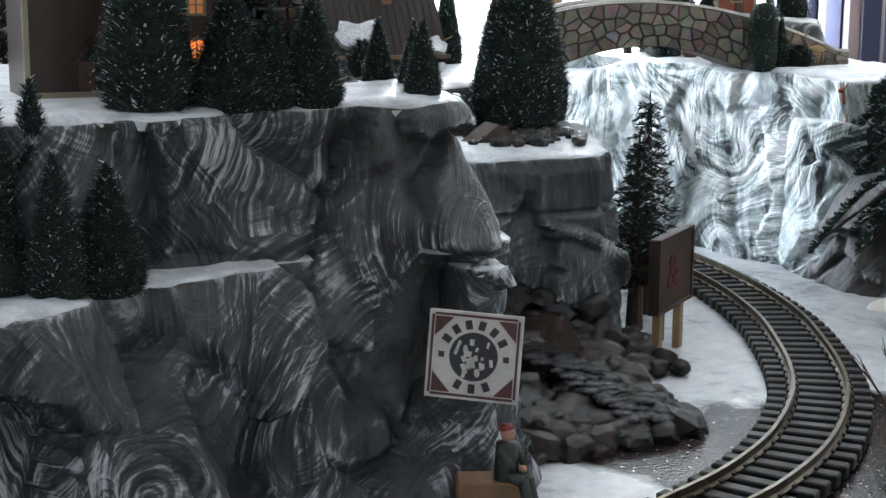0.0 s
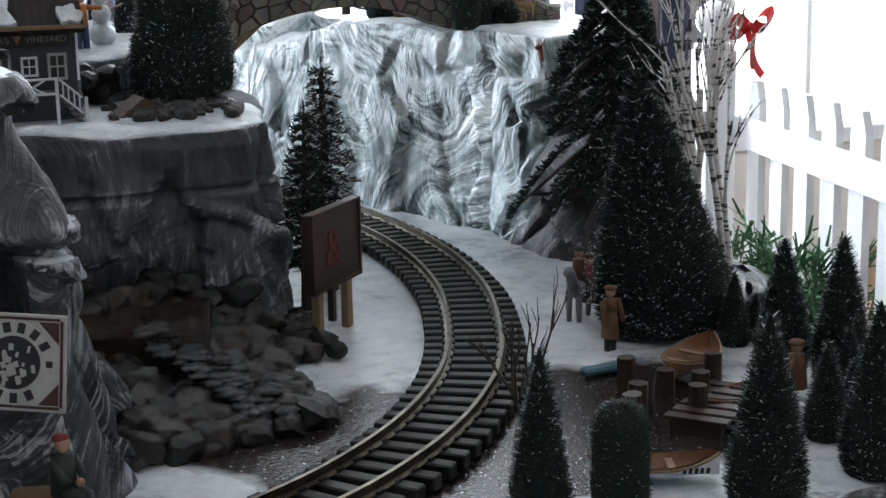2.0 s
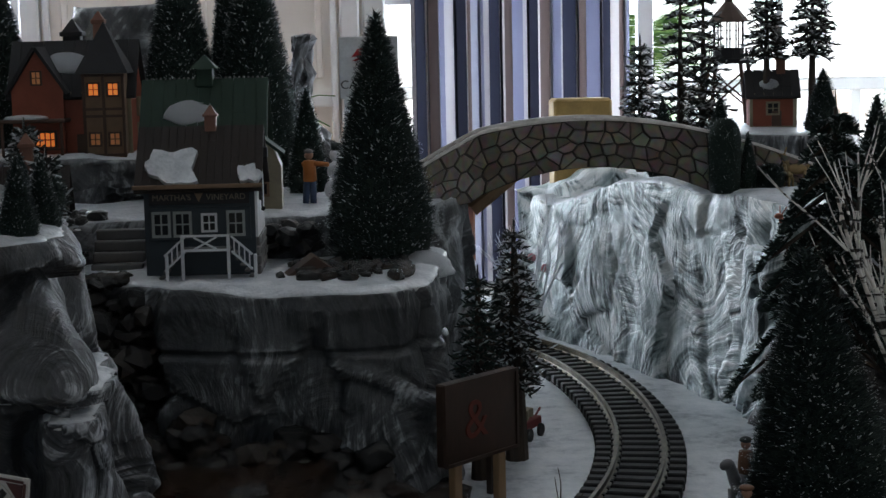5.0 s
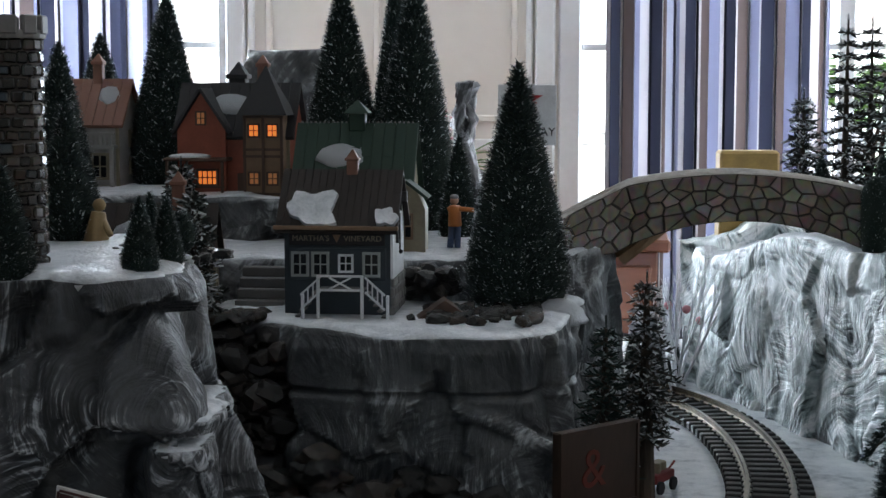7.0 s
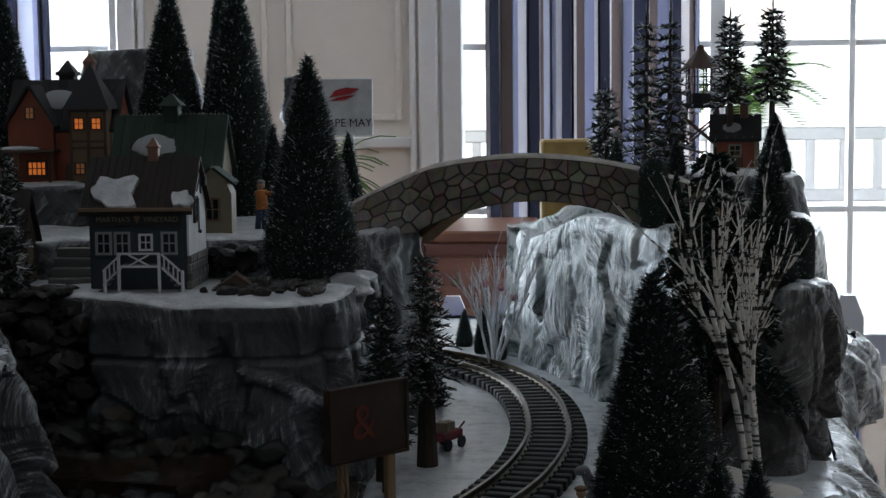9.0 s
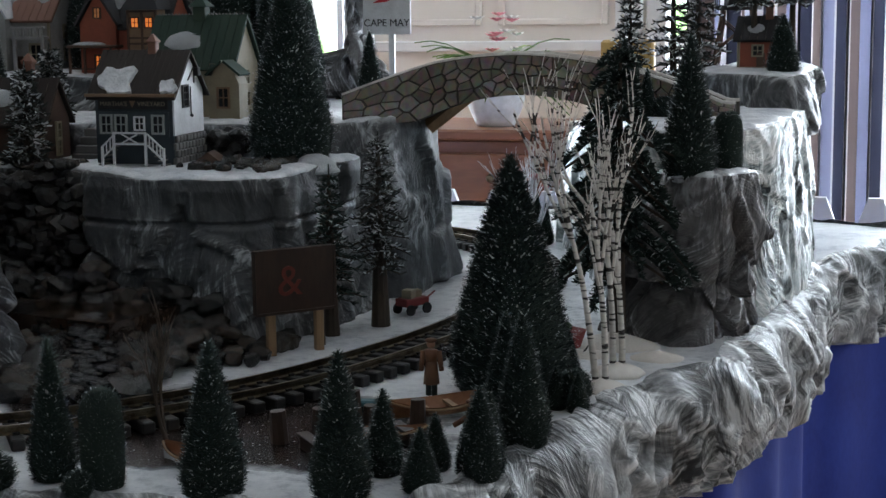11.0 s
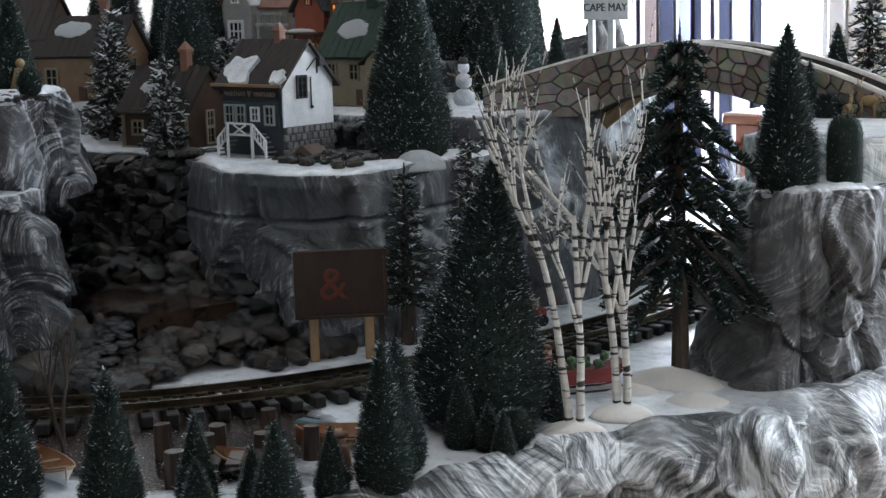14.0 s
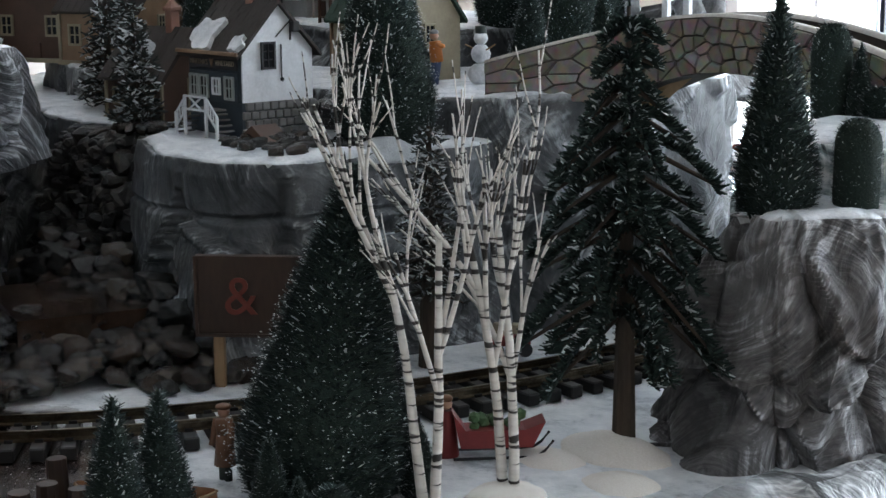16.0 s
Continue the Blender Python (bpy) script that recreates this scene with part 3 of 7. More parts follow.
rock_mass("cliff_terrace", [(0.178, -0.068), (0.205, -0.02), (0.218, 0.05), (0.225, 0.13), (0.21, 0.24), (0.0, 0.3), (-0.35, 0.3), (-0.9, 0.3), (-0.9, 0.0), (-0.6, 0.0), (-0.35, 0.0), (-0.16, 0.006), (-0.085, 0.004), (-0.052, -0.02), (-0.03, -0.045), (0.02, -0.062), (0.10, -0.075)],
          0.0, 0.196, ROCK_MID, "grey plaster rock terrace that carries the cottage", 0.014, 0.010, 520, 72, seam=0.142, lumps=1.1)
rock_mass("cliff_village", [(0.10, 0.165), (0.185, 0.205), (0.235, 0.285), (0.255, 0.36), (0.262, 0.42), (0.245, 0.52), (0.18, 0.63), (0.02, 0.72), (-0.4, 0.8), (-0.9, 0.8), (-0.95, 0.35), (-0.6, 0.14), (-0.25, 0.14), (-0.05, 0.15), (0.03, 0.155)],
          0.0, 0.240, ROCK_MID, "grey plaster rock bank under the village", 0.02, 0.012, 300, 40)
rock_mass("cliff_village_upper", [(-0.085, 0.365), (-0.07, 0.45), (-0.06, 0.6), (-0.3, 0.74), (-0.85, 0.74), (-0.85, 0.36), (-0.5, 0.35), (-0.3, 0.325), (-0.17, 0.335)],
          0.23, 0.293, ROCK_MID, "grey rock step under the row of upper houses", 0.012, 0.010, 180, 18)
def white_crest(p):
    """The white cliff falls away to a low hump at its far end."""
    u = min(1.0, max(0.0, (p.y - 0.52) / 0.24)) if p.x < 0.52 else 0.0
    return 0.237 - 0.05 * u * u * (3 - 2 * u)


rock_mass("cliff_right", [(0.585, 0.175), (0.572, 0.24), (0.54, 0.33), (0.50, 0.45), (0.46, 0.58), (0.418, 0.70), (0.385, 0.80), (0.385, 0.90), (0.48, 0.96), (0.60, 0.97), (0.73, 0.95), (0.772, 0.65), (0.762, 0.38), (0.738, 0.25), (0.69, 0.20), (0.63, 0.18)],
          0.0, 0.237, ROCK_WHITE, "white brushed plaster cliff with dark curling strokes beside the track", 0.012, 0.011, 400, 64, lumps=0.5, crest=white_crest)
rock_mass("cliff_right_front", [(0.622, 0.13), (0.61, 0.17), (0.62, 0.235), (0.69, 0.27), (0.715, 0.29), (0.732, 0.25), (0.732, 0.15), (0.715, 0.09), (0.69, 0.075), (0.65, 0.095)],
          -0.01, 0.19, ROCK_TAUPE, "taupe and white brushed plaster boulder at the board's edge", 0.075, 0.02, 320, 60, lumps=1.0, spread=(-0.92, -0.5))
rock_mass("cliff_right_ledge", [(0.562, 0.19), (0.555, 0.25), (0.57, 0.30), (0.61, 0.31), (0.64, 0.26), (0.635, 0.2), (0.60, 0.165)],
          0.0, 0.188, ROCK_WHITE, "small snowy ledge on the white cliff", 0.01, 0.012, 130, 36, lumps=0.4)
rock_mass("cliff_tower", [(0.60, 0.66), (0.60, 0.78), (0.63, 0.92), (0.73, 0.93), (0.775, 0.80), (0.776, 0.64), (0.758, 0.56), (0.72, 0.545), (0.65, 0.60)],
          0.20, 0.286, ROCK_MID, "grey rock shelf that carries the lookout tower", 0.012, 0.012, 200, 24)


def white_peak():
    """The peak of the white cliff under the bridge: a ridge with a rounded crest."""
    v, f, nx, nz = [], [], 60, 26
    for j in range(nz + 1):
        for i in range(nx + 1):
            u, h = i / nx, j / nz
            x = 0.36 + 0.26 * u
            crest = 0.19 + 0.045 * math.exp(-((u - 0.45) / 0.24) ** 2) + 0.012 * noise.noise(Vector((u * 9, 0, 1)))
            y = 0.80 - 0.30 * u + 0.10 * math.sin(h * math.pi / 2) ** 3 + 0.02 * fbm((x * 12, h * 2, 5), 3)
            v.append((x, y, crest * h if j < nz else crest))
    for j in range(nz):
        for i in range(nx):
            a = j * (nx + 1) + i
            f.append((a, a + 1, a + nx + 2, a + nx + 1))
    n = len(v)
    v += [(x, y + 0.12 + 0.02, z * 0.96) for x, y, z in v[nz * (nx + 1):]]
    for i in range(nx):
        f.append((nz * (nx + 1) + i, nz * (nx + 1) + i + 1, n + i + 1, n + i))
    tagged(data_obj("cliff_peak", v, f, ROCK_WHITE, None, True), "white brushed plaster peak behind the stone bridge", "cliff", kind="structure")


white_peak()


# ---- railway ----
def build_track():
    track = empty("railway_track", Matrix(), "curved model railway track with brass rails on black plastic ties", "railway track")
    fine = resample(track_line, 900, False)
    total = sum((b - a).length for a, b in zip(fine, fine[1:]))
    n = int(total / 0.0222)
    spots = resample(track_line, n, False)
    bm = bmesh.new()
    box(bm, 0, 0, 0.0065, 0.0125, 0.090, 0.011, bevel=0.0012)
    for s in (-1, 1):
        for d in (-1, 1):
            box(bm, 0, s * 0.0235 + d * 0.0042, 0.0130, 0.0065, 0.0026, 0.003)
    first = part("tie", bm, TIE, track)
    rnd = random.Random(5)
    for i, p in enumerate(spots):
        t = (spots[min(i + 1, n - 1)] - spots[max(i - 1, 0)])
        ob = first if i == 0 else new("tie", first.data)
        ob.parent = track
        ob.matrix_basis = pose(p.x, p.y, 0, 0, 0, math.degrees(math.atan2(t.y, t.x)) + rnd.uniform(-0.6, 0.6))
    prof = [(-0.0042, 0.0), (0.0042, 0.0), (0.0042, 0.0009), (0.0009, 0.002), (0.0009, 0.006), (0.0017, 0.0066), (0.0017, 0.0085), (-0.0017, 0.0085), (-0.0017, 0.0066), (-0.0009, 0.006), (-0.0009, 0.002), (-0.0042, 0.0009)]
    path = resample(track_line, 220, False)
    for s in (-1, 1):
        v, f = [], []
        for i, p in enumerate(path):
            t = (path[min(i + 1, 219)] - path[max(i - 1, 0)]).normalized()
            side = Vector((t.y, -t.x, 0))
            v += [p + side * (s * 0.0232 + a) + Vector((0, 0, 0.0122 + b)) for a, b in prof]
        k = len(prof)
        for i in range(219):
            f += [(i * k + a, i * k + (a + 1) % k, (i + 1) * k + (a + 1) % k, (i + 1) * k + a) for a in range(k)]
        data_obj("rail", v, f, BRASS, track, label="brass rail worn bright on top")


build_track()


# ---- stone bridge ----
MORTAR = grainy("dark_mortar", (0.045, 0.038, 0.033), (0.09, 0.078, 0.068), 60, 0.9, 0.5, 0.001)
BRIDGE_STONE = varied("bridge_stone", [(0.0, (0.14, 0.115, 0.095)), (0.5, (0.2, 0.17, 0.145)), (1.0, (0.29, 0.255, 0.225))], 0.8, False)


def bridge_top(x):
    u = abs(x - 0.395)
    z = 0.322 - 0.052 * (u / 0.25) ** 1.9 if u < 0.28 else 0.2575 - (u - 0.28) * 0.02
    return z - 0.15 * max(0.0, 0.275 - x)


def bridge_low(x):
    u = (x - 0.405) / 0.145
    return 0.268 - 0.036 * u * u if abs(u) < 1 else 0.232


def clip_cell(seed, seeds, x0, x1, z0, z1):
    poly = [(x0, z0), (x1, z0), (x1, z1), (x0, z1)]
    for o in seeds:
        if o is seed or abs(o[0] - seed[0]) > 0.3:
            continue
        mx, mz, dx, dz = (o[0] + seed[0]) / 2, (o[1] + seed[1]) / 2, o[0] - seed[0], o[1] - seed[1]
        out = []
        for a, b in zip(poly, poly[1:] + poly[:1]):
            fa, fb = (a[0] - mx) * dx + (a[1] - mz) * dz, (b[0] - mx) * dx + (b[1] - mz) * dz
            if fa <= 0:
                out.append(a)
            if fa * fb < 0:
                t = fa / (fa - fb)
                out.append((a[0] + (b[0] - a[0]) * t, a[1] + (b[1] - a[1]) * t))
        poly = out
        if len(poly) < 3:
            return []
    return poly


def build_bridge():
    bridge = empty("stone_bridge", Matrix(), "arched footbridge faced with irregular brown stones, snow on its walls", "bridge")
    xa, xb, near, far, n = 0.19, 0.69, 0.365, 0.435, 60
    xs = [xa + (xb - xa) * i / n for i in range(n + 1)]
    for name, y0, y1 in (("near_wall", near, near + 0.012), ("far_wall", far - 0.012, far)):
        bm = bmesh.new()
        q = [[bm.verts.new((x, y, z)) for x in xs] for y, fn in ((y0, bridge_low), (y0, bridge_top), (y1, bridge_top), (y1, bridge_low)) for z in [0]]
        for row, fn in zip(q, (bridge_low, bridge_top, bridge_top, bridge_low)):
            for vt in row:
                vt.co.z = fn(vt.co.x)
        for r in range(4):
            a, b = q[r], q[(r + 1) % 4]
            for i in range(n):
                bm.faces.new((a[i], a[i + 1], b[i + 1], b[i]))
        bm.faces.new([q[r][0] for r in range(4)])
        bm.faces.new([q[r][-1] for r in range(4)])
        bmesh.ops.recalc_face_normals(bm, faces=bm.faces)
        part(name, bm, MORTAR, bridge)
        bm = bmesh.new()
        rows = [[bm.verts.new((x, y, bridge_top(x) + dz)) for x in xs] for y, dz in ((y0 - 0.002, 0), (y0, 0.0035), (y1, 0.0035), (y1 + 0.002, 0))]
        for a, b in zip(rows, rows[1:]):
            for i in range(n):
                bm.faces.new((a[i], a[i + 1], b[i + 1], b[i]))
        bmesh.ops.recalc_face_normals(bm, faces=bm.faces)
        part("coping", bm, grainy("pale_coping_" + name, (0.32, 0.29, 0.26), (0.55, 0.53, 0.5), 50, 0.8, 0.4, 0.001), bridge, "pale snow-dusted coping", True)
    bm = bmesh.new()
    rows = [[bm.verts.new((x, y, z(x))) for x in xs] for y, z in ((near + 0.012, lambda x: bridge_top(x) - 0.022), (far - 0.012, lambda x: bridge_top(x) - 0.022), (far - 0.012, bridge_low), (near + 0.012, bridge_low))]
    for r in range(4):
        a, b = rows[r], rows[(r + 1) % 4]
        for i in range(n):
            bm.faces.new((a[i], a[i + 1], b[i + 1], b[i]))
    bmesh.ops.recalc_face_normals(bm, faces=bm.faces)
    part("deck", bm, MORTAR, bridge)
    rnd = random.Random(3)
    seeds = []
    for i in range(29):
        for j in range(4):
            seeds.append((xa + (i + 0.5 + rnd.uniform(-0.4, 0.4)) * (xb - xa) / 29, (j + 0.5 + rnd.uniform(-0.4, 0.4)) * 0.018))
    for s in seeds:
        cell = clip_cell(s, seeds, xa, xb, 0.0, 0.072)
        if len(cell) < 3:
            continue
        cx, cz = sum(p[0] for p in cell) / len(cell), sum(p[1] for p in cell) / len(cell)
        pts = []
        for x, z in cell:
            x, z = cx + (x - cx) * 0.9, cz + (z - cz) * 0.88
            lo, hi = bridge_low(x), bridge_top(x)
            pts.append((x, lo + z / 0.072 * (hi - lo)))
        bm = bmesh.new()
        a = [bm.verts.new((x, near - 0.0005, z)) for x, z in pts]
        mx, mz = sum(p[0] for p in pts) / len(pts), sum(p[1] for p in pts) / len(pts)
        b = [bm.verts.new((mx + (x - mx) * 0.93, near - 0.0028 - rnd.uniform(0, 0.001), mz + (z - mz) * 0.93)) for x, z in pts]
        bm.faces.new(b)
        for i in range(len(a)):
            k = (i + 1) % len(a)
            bm.faces.new((a[i], a[k], b[k], b[i]))
        bmesh.ops.recalc_face_normals(bm, faces=bm.faces)
        part("stone", bm, BRIDGE_STONE, bridge)
    # slanting timber prop and left wing wall
    bm = bmesh.new()
    rod(bm, (0.262, 0.40, 0.222), (0.318, 0.40, 0.266), 0.012, 0.012, 4)
    part("prop", bm, WOOD, bridge, "slanting prop under the arch")
    # the left wing bends towards the front
    for piece in bridge.children:
        for vt in piece.data.vertices:
            vt.co.y -= 1.5 * max(0.0, 0.275 - vt.co.x) if abs(vt.co.z - 0.244) > 0.03 or piece.name.split(".")[0] != "prop" else 0.0
    return bridge


build_bridge()


# ---- brush trees ----
for x, y, h, w, kd, tn in [(0.213, -0.588, 0.122, 0.042, "slim", 1), (0.265, -0.598, 0.083, 0.041, "dome", 2), (0.264, -0.640, 0.024, 0.026, "ball", 3), (0.368, -0.607, 0.131, 0.055, "cone", 4), (0.470, -0.586, 0.123, 0.052, "cone", 5),
                           (0.482, -0.511, 0.074, 0.036, "slim", 6), (0.527, -0.551, 0.054, 0.033, "slim", 7), (0.522, -0.489, 0.050, 0.027, "slim", 8), (0.565, -0.504, 0.080, 0.043, "cone", 9), (0.577, -0.395, 0.122, 0.052, "cone", 10),
                           (0.551, -0.349, 0.113, 0.050, "cone", 11), (0.556, -0.435, 0.058, 0.03, "slim", 12), (0.187, -0.643, 0.034, 0.04, "ball", 13), (0.569, -0.15, 0.055, 0.03, "cone", 14), (0.604, -0.272, 0.040, 0.024, "slim", 15),
                           (0.554, -0.268, 0.067, 0.032, "slim", 16), (0.580, -0.262, 0.042, 0.026, "slim", 17), (0.595, -0.245, 0.034, 0.036, "ball", 18), (0.05, -0.70, 0.05, 0.03, "slim", 19)]:
    plant(kd, x, y, 0.0, h, w, tn, 0, group="small trees along the board's edge")
plant("big", 0.522, -0.206, 0.0, 0.243, 0.136, 0, 0, "large dark green bottlebrush cone leaning beside the track", lean=(-0.011, 0.046))
plant("big", 0.158, 0.132, 0.196, 0.250, 0.112, 1, 0, "tall dark bottlebrush cone beside the cottage")
plant("cone", 0.660, 0.128, 0.186, 0.168, 0.068, 20, 0, "dark bottlebrush cone on the boulder's snowy top")
plant("dome", 0.70, 0.175, 0.186, 0.075, 0.040, 21, 0)
plant("dome", 0.550, 0.335, 0.238, 0.084, 0.040, 23, 0, "dark topiary tree on the white cliff")
plant("slim", 0.578, 0.340, 0.238, 0.068, 0.026, 22, 0)
plant("ball", 0.602, 0.335, 0.238, 0.030, 0.036, 24, 0)
plant("slim", 0.60, 0.235, 0.186, 0.052, 0.026, 25, 0)
plant("ball", 0.63, 0.20, 0.186, 0.05, 0.045, 26, 0)
plant("slim", 0.073, 0.405, 0.24, 0.125, 0.050, 27)
plant("slim", 0.166, 0.43, 0.24, 0.115, 0.042, 28)
for x, y, z, h, w in [(-0.311, 0.52, 0.292, 0.25, 0.085), (-0.085, 0.52, 0.292, 0.26, 0.086), (0.006, 0.52, 0.24, 0.32, 0.096), (-0.026, 0.60, 0.24, 0.34, 0.07), (-0.43, 0.62, 0.292, 0.2, 0.08), (-0.53, 0.44, 0.292, 0.23, 0.09),
                      (-0.36, 0.25, 0.24, 0.23, 0.075), (-0.46, 0.31, 0.24, 0.24, 0.08), (-0.62, 0.33, 0.24, 0.27, 0.10), (-0.74, 0.24, 0.24, 0.26, 0.10), (-0.82, 0.1, 0.196, 0.27, 0.10), (-0.70, 0.06, 0.196, 0.2, 0.07)]:
    plant("big", x, y, z, h, w * 1.25, 0, group="tall trees behind the village")
for x, y, h, w in [(-0.293, -0.40, 0.155, 0.068), (-0.238, -0.405, 0.084, 0.060), (-0.209, -0.400, 0.070, 0.036), (-0.180, -0.395, 0.080, 0.046), (-0.325, -0.30, 0.115, 0.034), (-0.084, -0.315, 0.055, 0.028), (-0.091, -0.36, 0.057, 0.029), (-0.105, -0.285, 0.055, 0.027), (-0.213, -0.16, 0.125, 0.055)]:
    plant("cone", x, y, 0.286, h, w, round(x * 100), group="trees on the left cliff")
plant("ball", -0.10, -0.22, 0.286, 0.033, 0.030, 31)
for x, y, h, w in [(-0.331, -0.50, 0.082, 0.048), (-0.363, -0.515, 0.092, 0.038), (-0.395, -0.50, 0.068, 0.040), (-0.405, -0.47, 0.165, 0.055), (-0.372, -0.455, 0.13, 0.045)]:
    plant("cone", x, y, 0.185, h, w, round(x * 100), group="trees on the left cliff's lower step")
for x, y, h, w in [(0.515, 0.54, 0.10, 0.045), (0.60, 0.60, 0.05, 0.03), (0.735, 0.60, 0.085, 0.05)]:
    plant("slim", x, y, 0.24 if x < 0.58 else 0.286, h, w, round(x * 100), group="trees on the white cliff")
for x, y, h in [(0.292, 0.90, 0.06), (0.323, 0.83, 0.075), (0.348, 0.775, 0.07)]:
    plant("slim", x, y, 0.0, h, 0.03, round(x * 100), group="trees at the cliff's foot")


# ---- firs, pine and birches ----
def spray(v, f, a, b, droop, needle, count, rnd, width):
    """Needles along a drooping branch from a to b."""
    a, b = Vector(a), Vector(b)
    d = b - a
    side = d.cross(Vector((0, 0, 1))).normalized()
    for k in range(count):
        u = (k + rnd.random()) / count
        p = a + d * u + Vector((0, 0, -droop * u * u))
        w = (side * rnd.uniform(-1, 1) + Vector((0, 0, rnd.uniform(-0.5, 0.7))) + d.normalized() * 0.7).normalized()
        tip = p + w * needle * rnd.uniform(0.6, 1.2)
        s = w.cross(Vector((rnd.uniform(-1, 1), rnd.uniform(-1, 1), 0.4))).normalized() * width
        i = len(v)
        v += [p - s, p + s, tip + s * 0.5, tip - s * 0.5]
        f.append((i, i + 1, i + 2, i + 3))


def fir(name, x, y, z, h, r, bare, mat, label, levels, per, needle, count, seed, droop, nwidth, trunk_r, twig=0.0016):
    rnd = random.Random(seed)
    thing = empty(name, pose(x, y, z), label, "tree")
    bm = bmesh.new()
    rod(bm, (0, 0, 0), (0, 0, h * 0.97), trunk_r, trunk_r * 0.2, 9)
    for vt in bm.verts:
        vt.co += Vector((noise.noise(vt.co * 30), noise.noise(vt.co * 30 + Vector((5, 0, 0))), 0)) * 0.002
    part("trunk", bm, TRUNK, thing)
    v, f = [], []
    bm = bmesh.new()
    for j in range(levels):
        u = j / levels
        zz = h * (bare + (1 - bare) * u)
        rad = r * (1 - u) ** 0.85 * min(1.0, 0.72 + u * 2.2) * rnd.uniform(0.8, 1.1) + 0.006
        turn = rnd.random() * 6
        for k in range(per):
            a = turn + math.tau * k / per + rnd.uniform(-0.3, 0.3)
            q = rad * rnd.uniform(0.65, 1.1)
            e = (math.cos(a) * q, math.sin(a) * q, zz + q * rnd.uniform(-0.25, 0.2))
            spray(v, f, (0, 0, zz), e, droop * q, needle, max(4, int(count * (0.35 + 0.65 * q / r))), rnd, nwidth)
            rod(bm, (0, 0, zz), (e[0], e[1], e[2] - droop * q * 0.9), twig, twig * 0.5, 4)
    for k in range(14):
        spray(v, f, (0, 0, h * 0.9), (0, 0, h), 0, needle * 0.8, 5, rnd, nwidth)
    part("limb_frame", bm, TRUNK, thing)
    tagged(data_obj("foliage", v, f, mat, thing), kind="stuff")
    return thing


fir("fir_tree", 0.288, 0.085, 0.0, 0.236, 0.040, 0.32, NEEDLE_SNOW, "dark fir tree with snow on its branches behind the billboard", 16, 8, 0.008, 26, 1, 0.25, 0.0012, 0.011)
fir("fir_tree", 0.248, 0.018, 0.0, 0.200, 0.034, 0.25, NEEDLE_DARK, "slim dark fir tree behind the billboard", 15, 8, 0.008, 24, 2, 0.2, 0.0011, 0.009)
fir("pine_tree", 0.592, 0.036, 0.012, 0.345, 0.112, 0.30, NEEDLE_DARK, "large artificial pine with drooping bottlebrush branches", 11, 5, 0.0098, 760, 3, 0.72, 0.0012, 0.0085, 0.0026)
for x, y, z, h, r, sd in [(0.505, 0.655, 0.237, 0.175, 0.035, 4), (0.565, 0.69, 0.26, 0.25, 0.044, 5), (0.60, 0.71, 0.27, 0.24, 0.04, 6), (0.685, 0.70, 0.286, 0.225, 0.03, 7), (0.742, 0.68, 0.286, 0.235, 0.034, 8), (-0.204, 0.18, 0.24, 0.10, 0.026, 9), (-0.15, 0.02, 0.196, 0.125, 0.032, 10), (-0.33, 0.08, 0.196, 0.17, 0.04, 12), (-0.37, 0.12, 0.196, 0.19, 0.05, 13)]:
    fir("fir_tree", x, y, z, h, r, 0.45 if sd in (7, 8) else 0.1, NEEDLE_SNOW, "snow flocked fir tree with open branches", 14, 7, 0.010, 22, sd, 0.25, 0.0015, 0.006)


def birch_material():
    m, n, l, b = material("birch_bark")
    tc = n.new("ShaderNodeTexCoord")
    mp = n.new("ShaderNodeMapping")
    mp.inputs["Scale"].default_value = (20, 20, 190)
    l.new(tc.outputs["Object"], mp.inputs[0])
    nz = n.new("ShaderNodeTexNoise")
    nz.inputs["Scale"].default_value, nz.inputs["Detail"].default_value = 1.0, 2.0
    l.new(mp.outputs[0], nz.inputs["Vector"])
    r = ramp(n, [(0.42, (0.03, 0.025, 0.022)), (0.455, (0.62, 0.59, 0.55)), (0.8, (0.8, 0.77, 0.73))])
    l.new(nz.outputs["Fac"], r.inputs[0])
    l.new(r.outputs[0], b.inputs["Base Color"])
    b.inputs["Roughness"].default_value = 0.6
    return m


BIRCH = birch_material()


def limb(v, f, pts, r0, r1, seg=6):
    base = len(v)
    for i, p in enumerate(pts):
        t = (pts[min(i + 1, len(pts) - 1)] - pts[max(i - 1, 0)]).normalized()
        a = t.orthogonal().normalized()
        b = t.cross(a)
        r = r0 + (r1 - r0) * i / (len(pts) - 1)
        v += [p + (a * math.cos(math.tau * k / seg) + b * math.sin(math.tau * k / seg)) * r for k in range(seg)]
    for i in range(len(pts) - 1):
        f += [(base + i * seg + k, base + i * seg + (k + 1) % seg, base + (i + 1) * seg + (k + 1) % seg, base + (i + 1) * seg + k) for k in range(seg)]


def grow(v, f, p, d, length, r, depth, rnd):
    pts = [p]
    bend = Vector((rnd.uniform(-1, 1), rnd.uniform(-1, 1), 0)) * 0.12
    for k in range(7):
        d = (d + bend * 0.35 + Vector((rnd.uniform(-1, 1), rnd.uniform(-1, 1), 0.7)) * 0.05).normalized()
        pts.append(pts[-1] + d * length / 7)
    limb(v, f, pts, r, r * 0.55)
    if depth:
        for k in range(3 if depth > 1 else 2):
            i = rnd.randint(3, 6)
            a = rnd.random() * math.tau
            nd = (d + Vector((math.cos(a), math.sin(a), 0.1)) * rnd.uniform(0.2, 0.42)).normalized()
            grow(v, f, pts[i], nd, length * rnd.uniform(0.5, 0.75), r * 0.55, depth - 1, rnd)


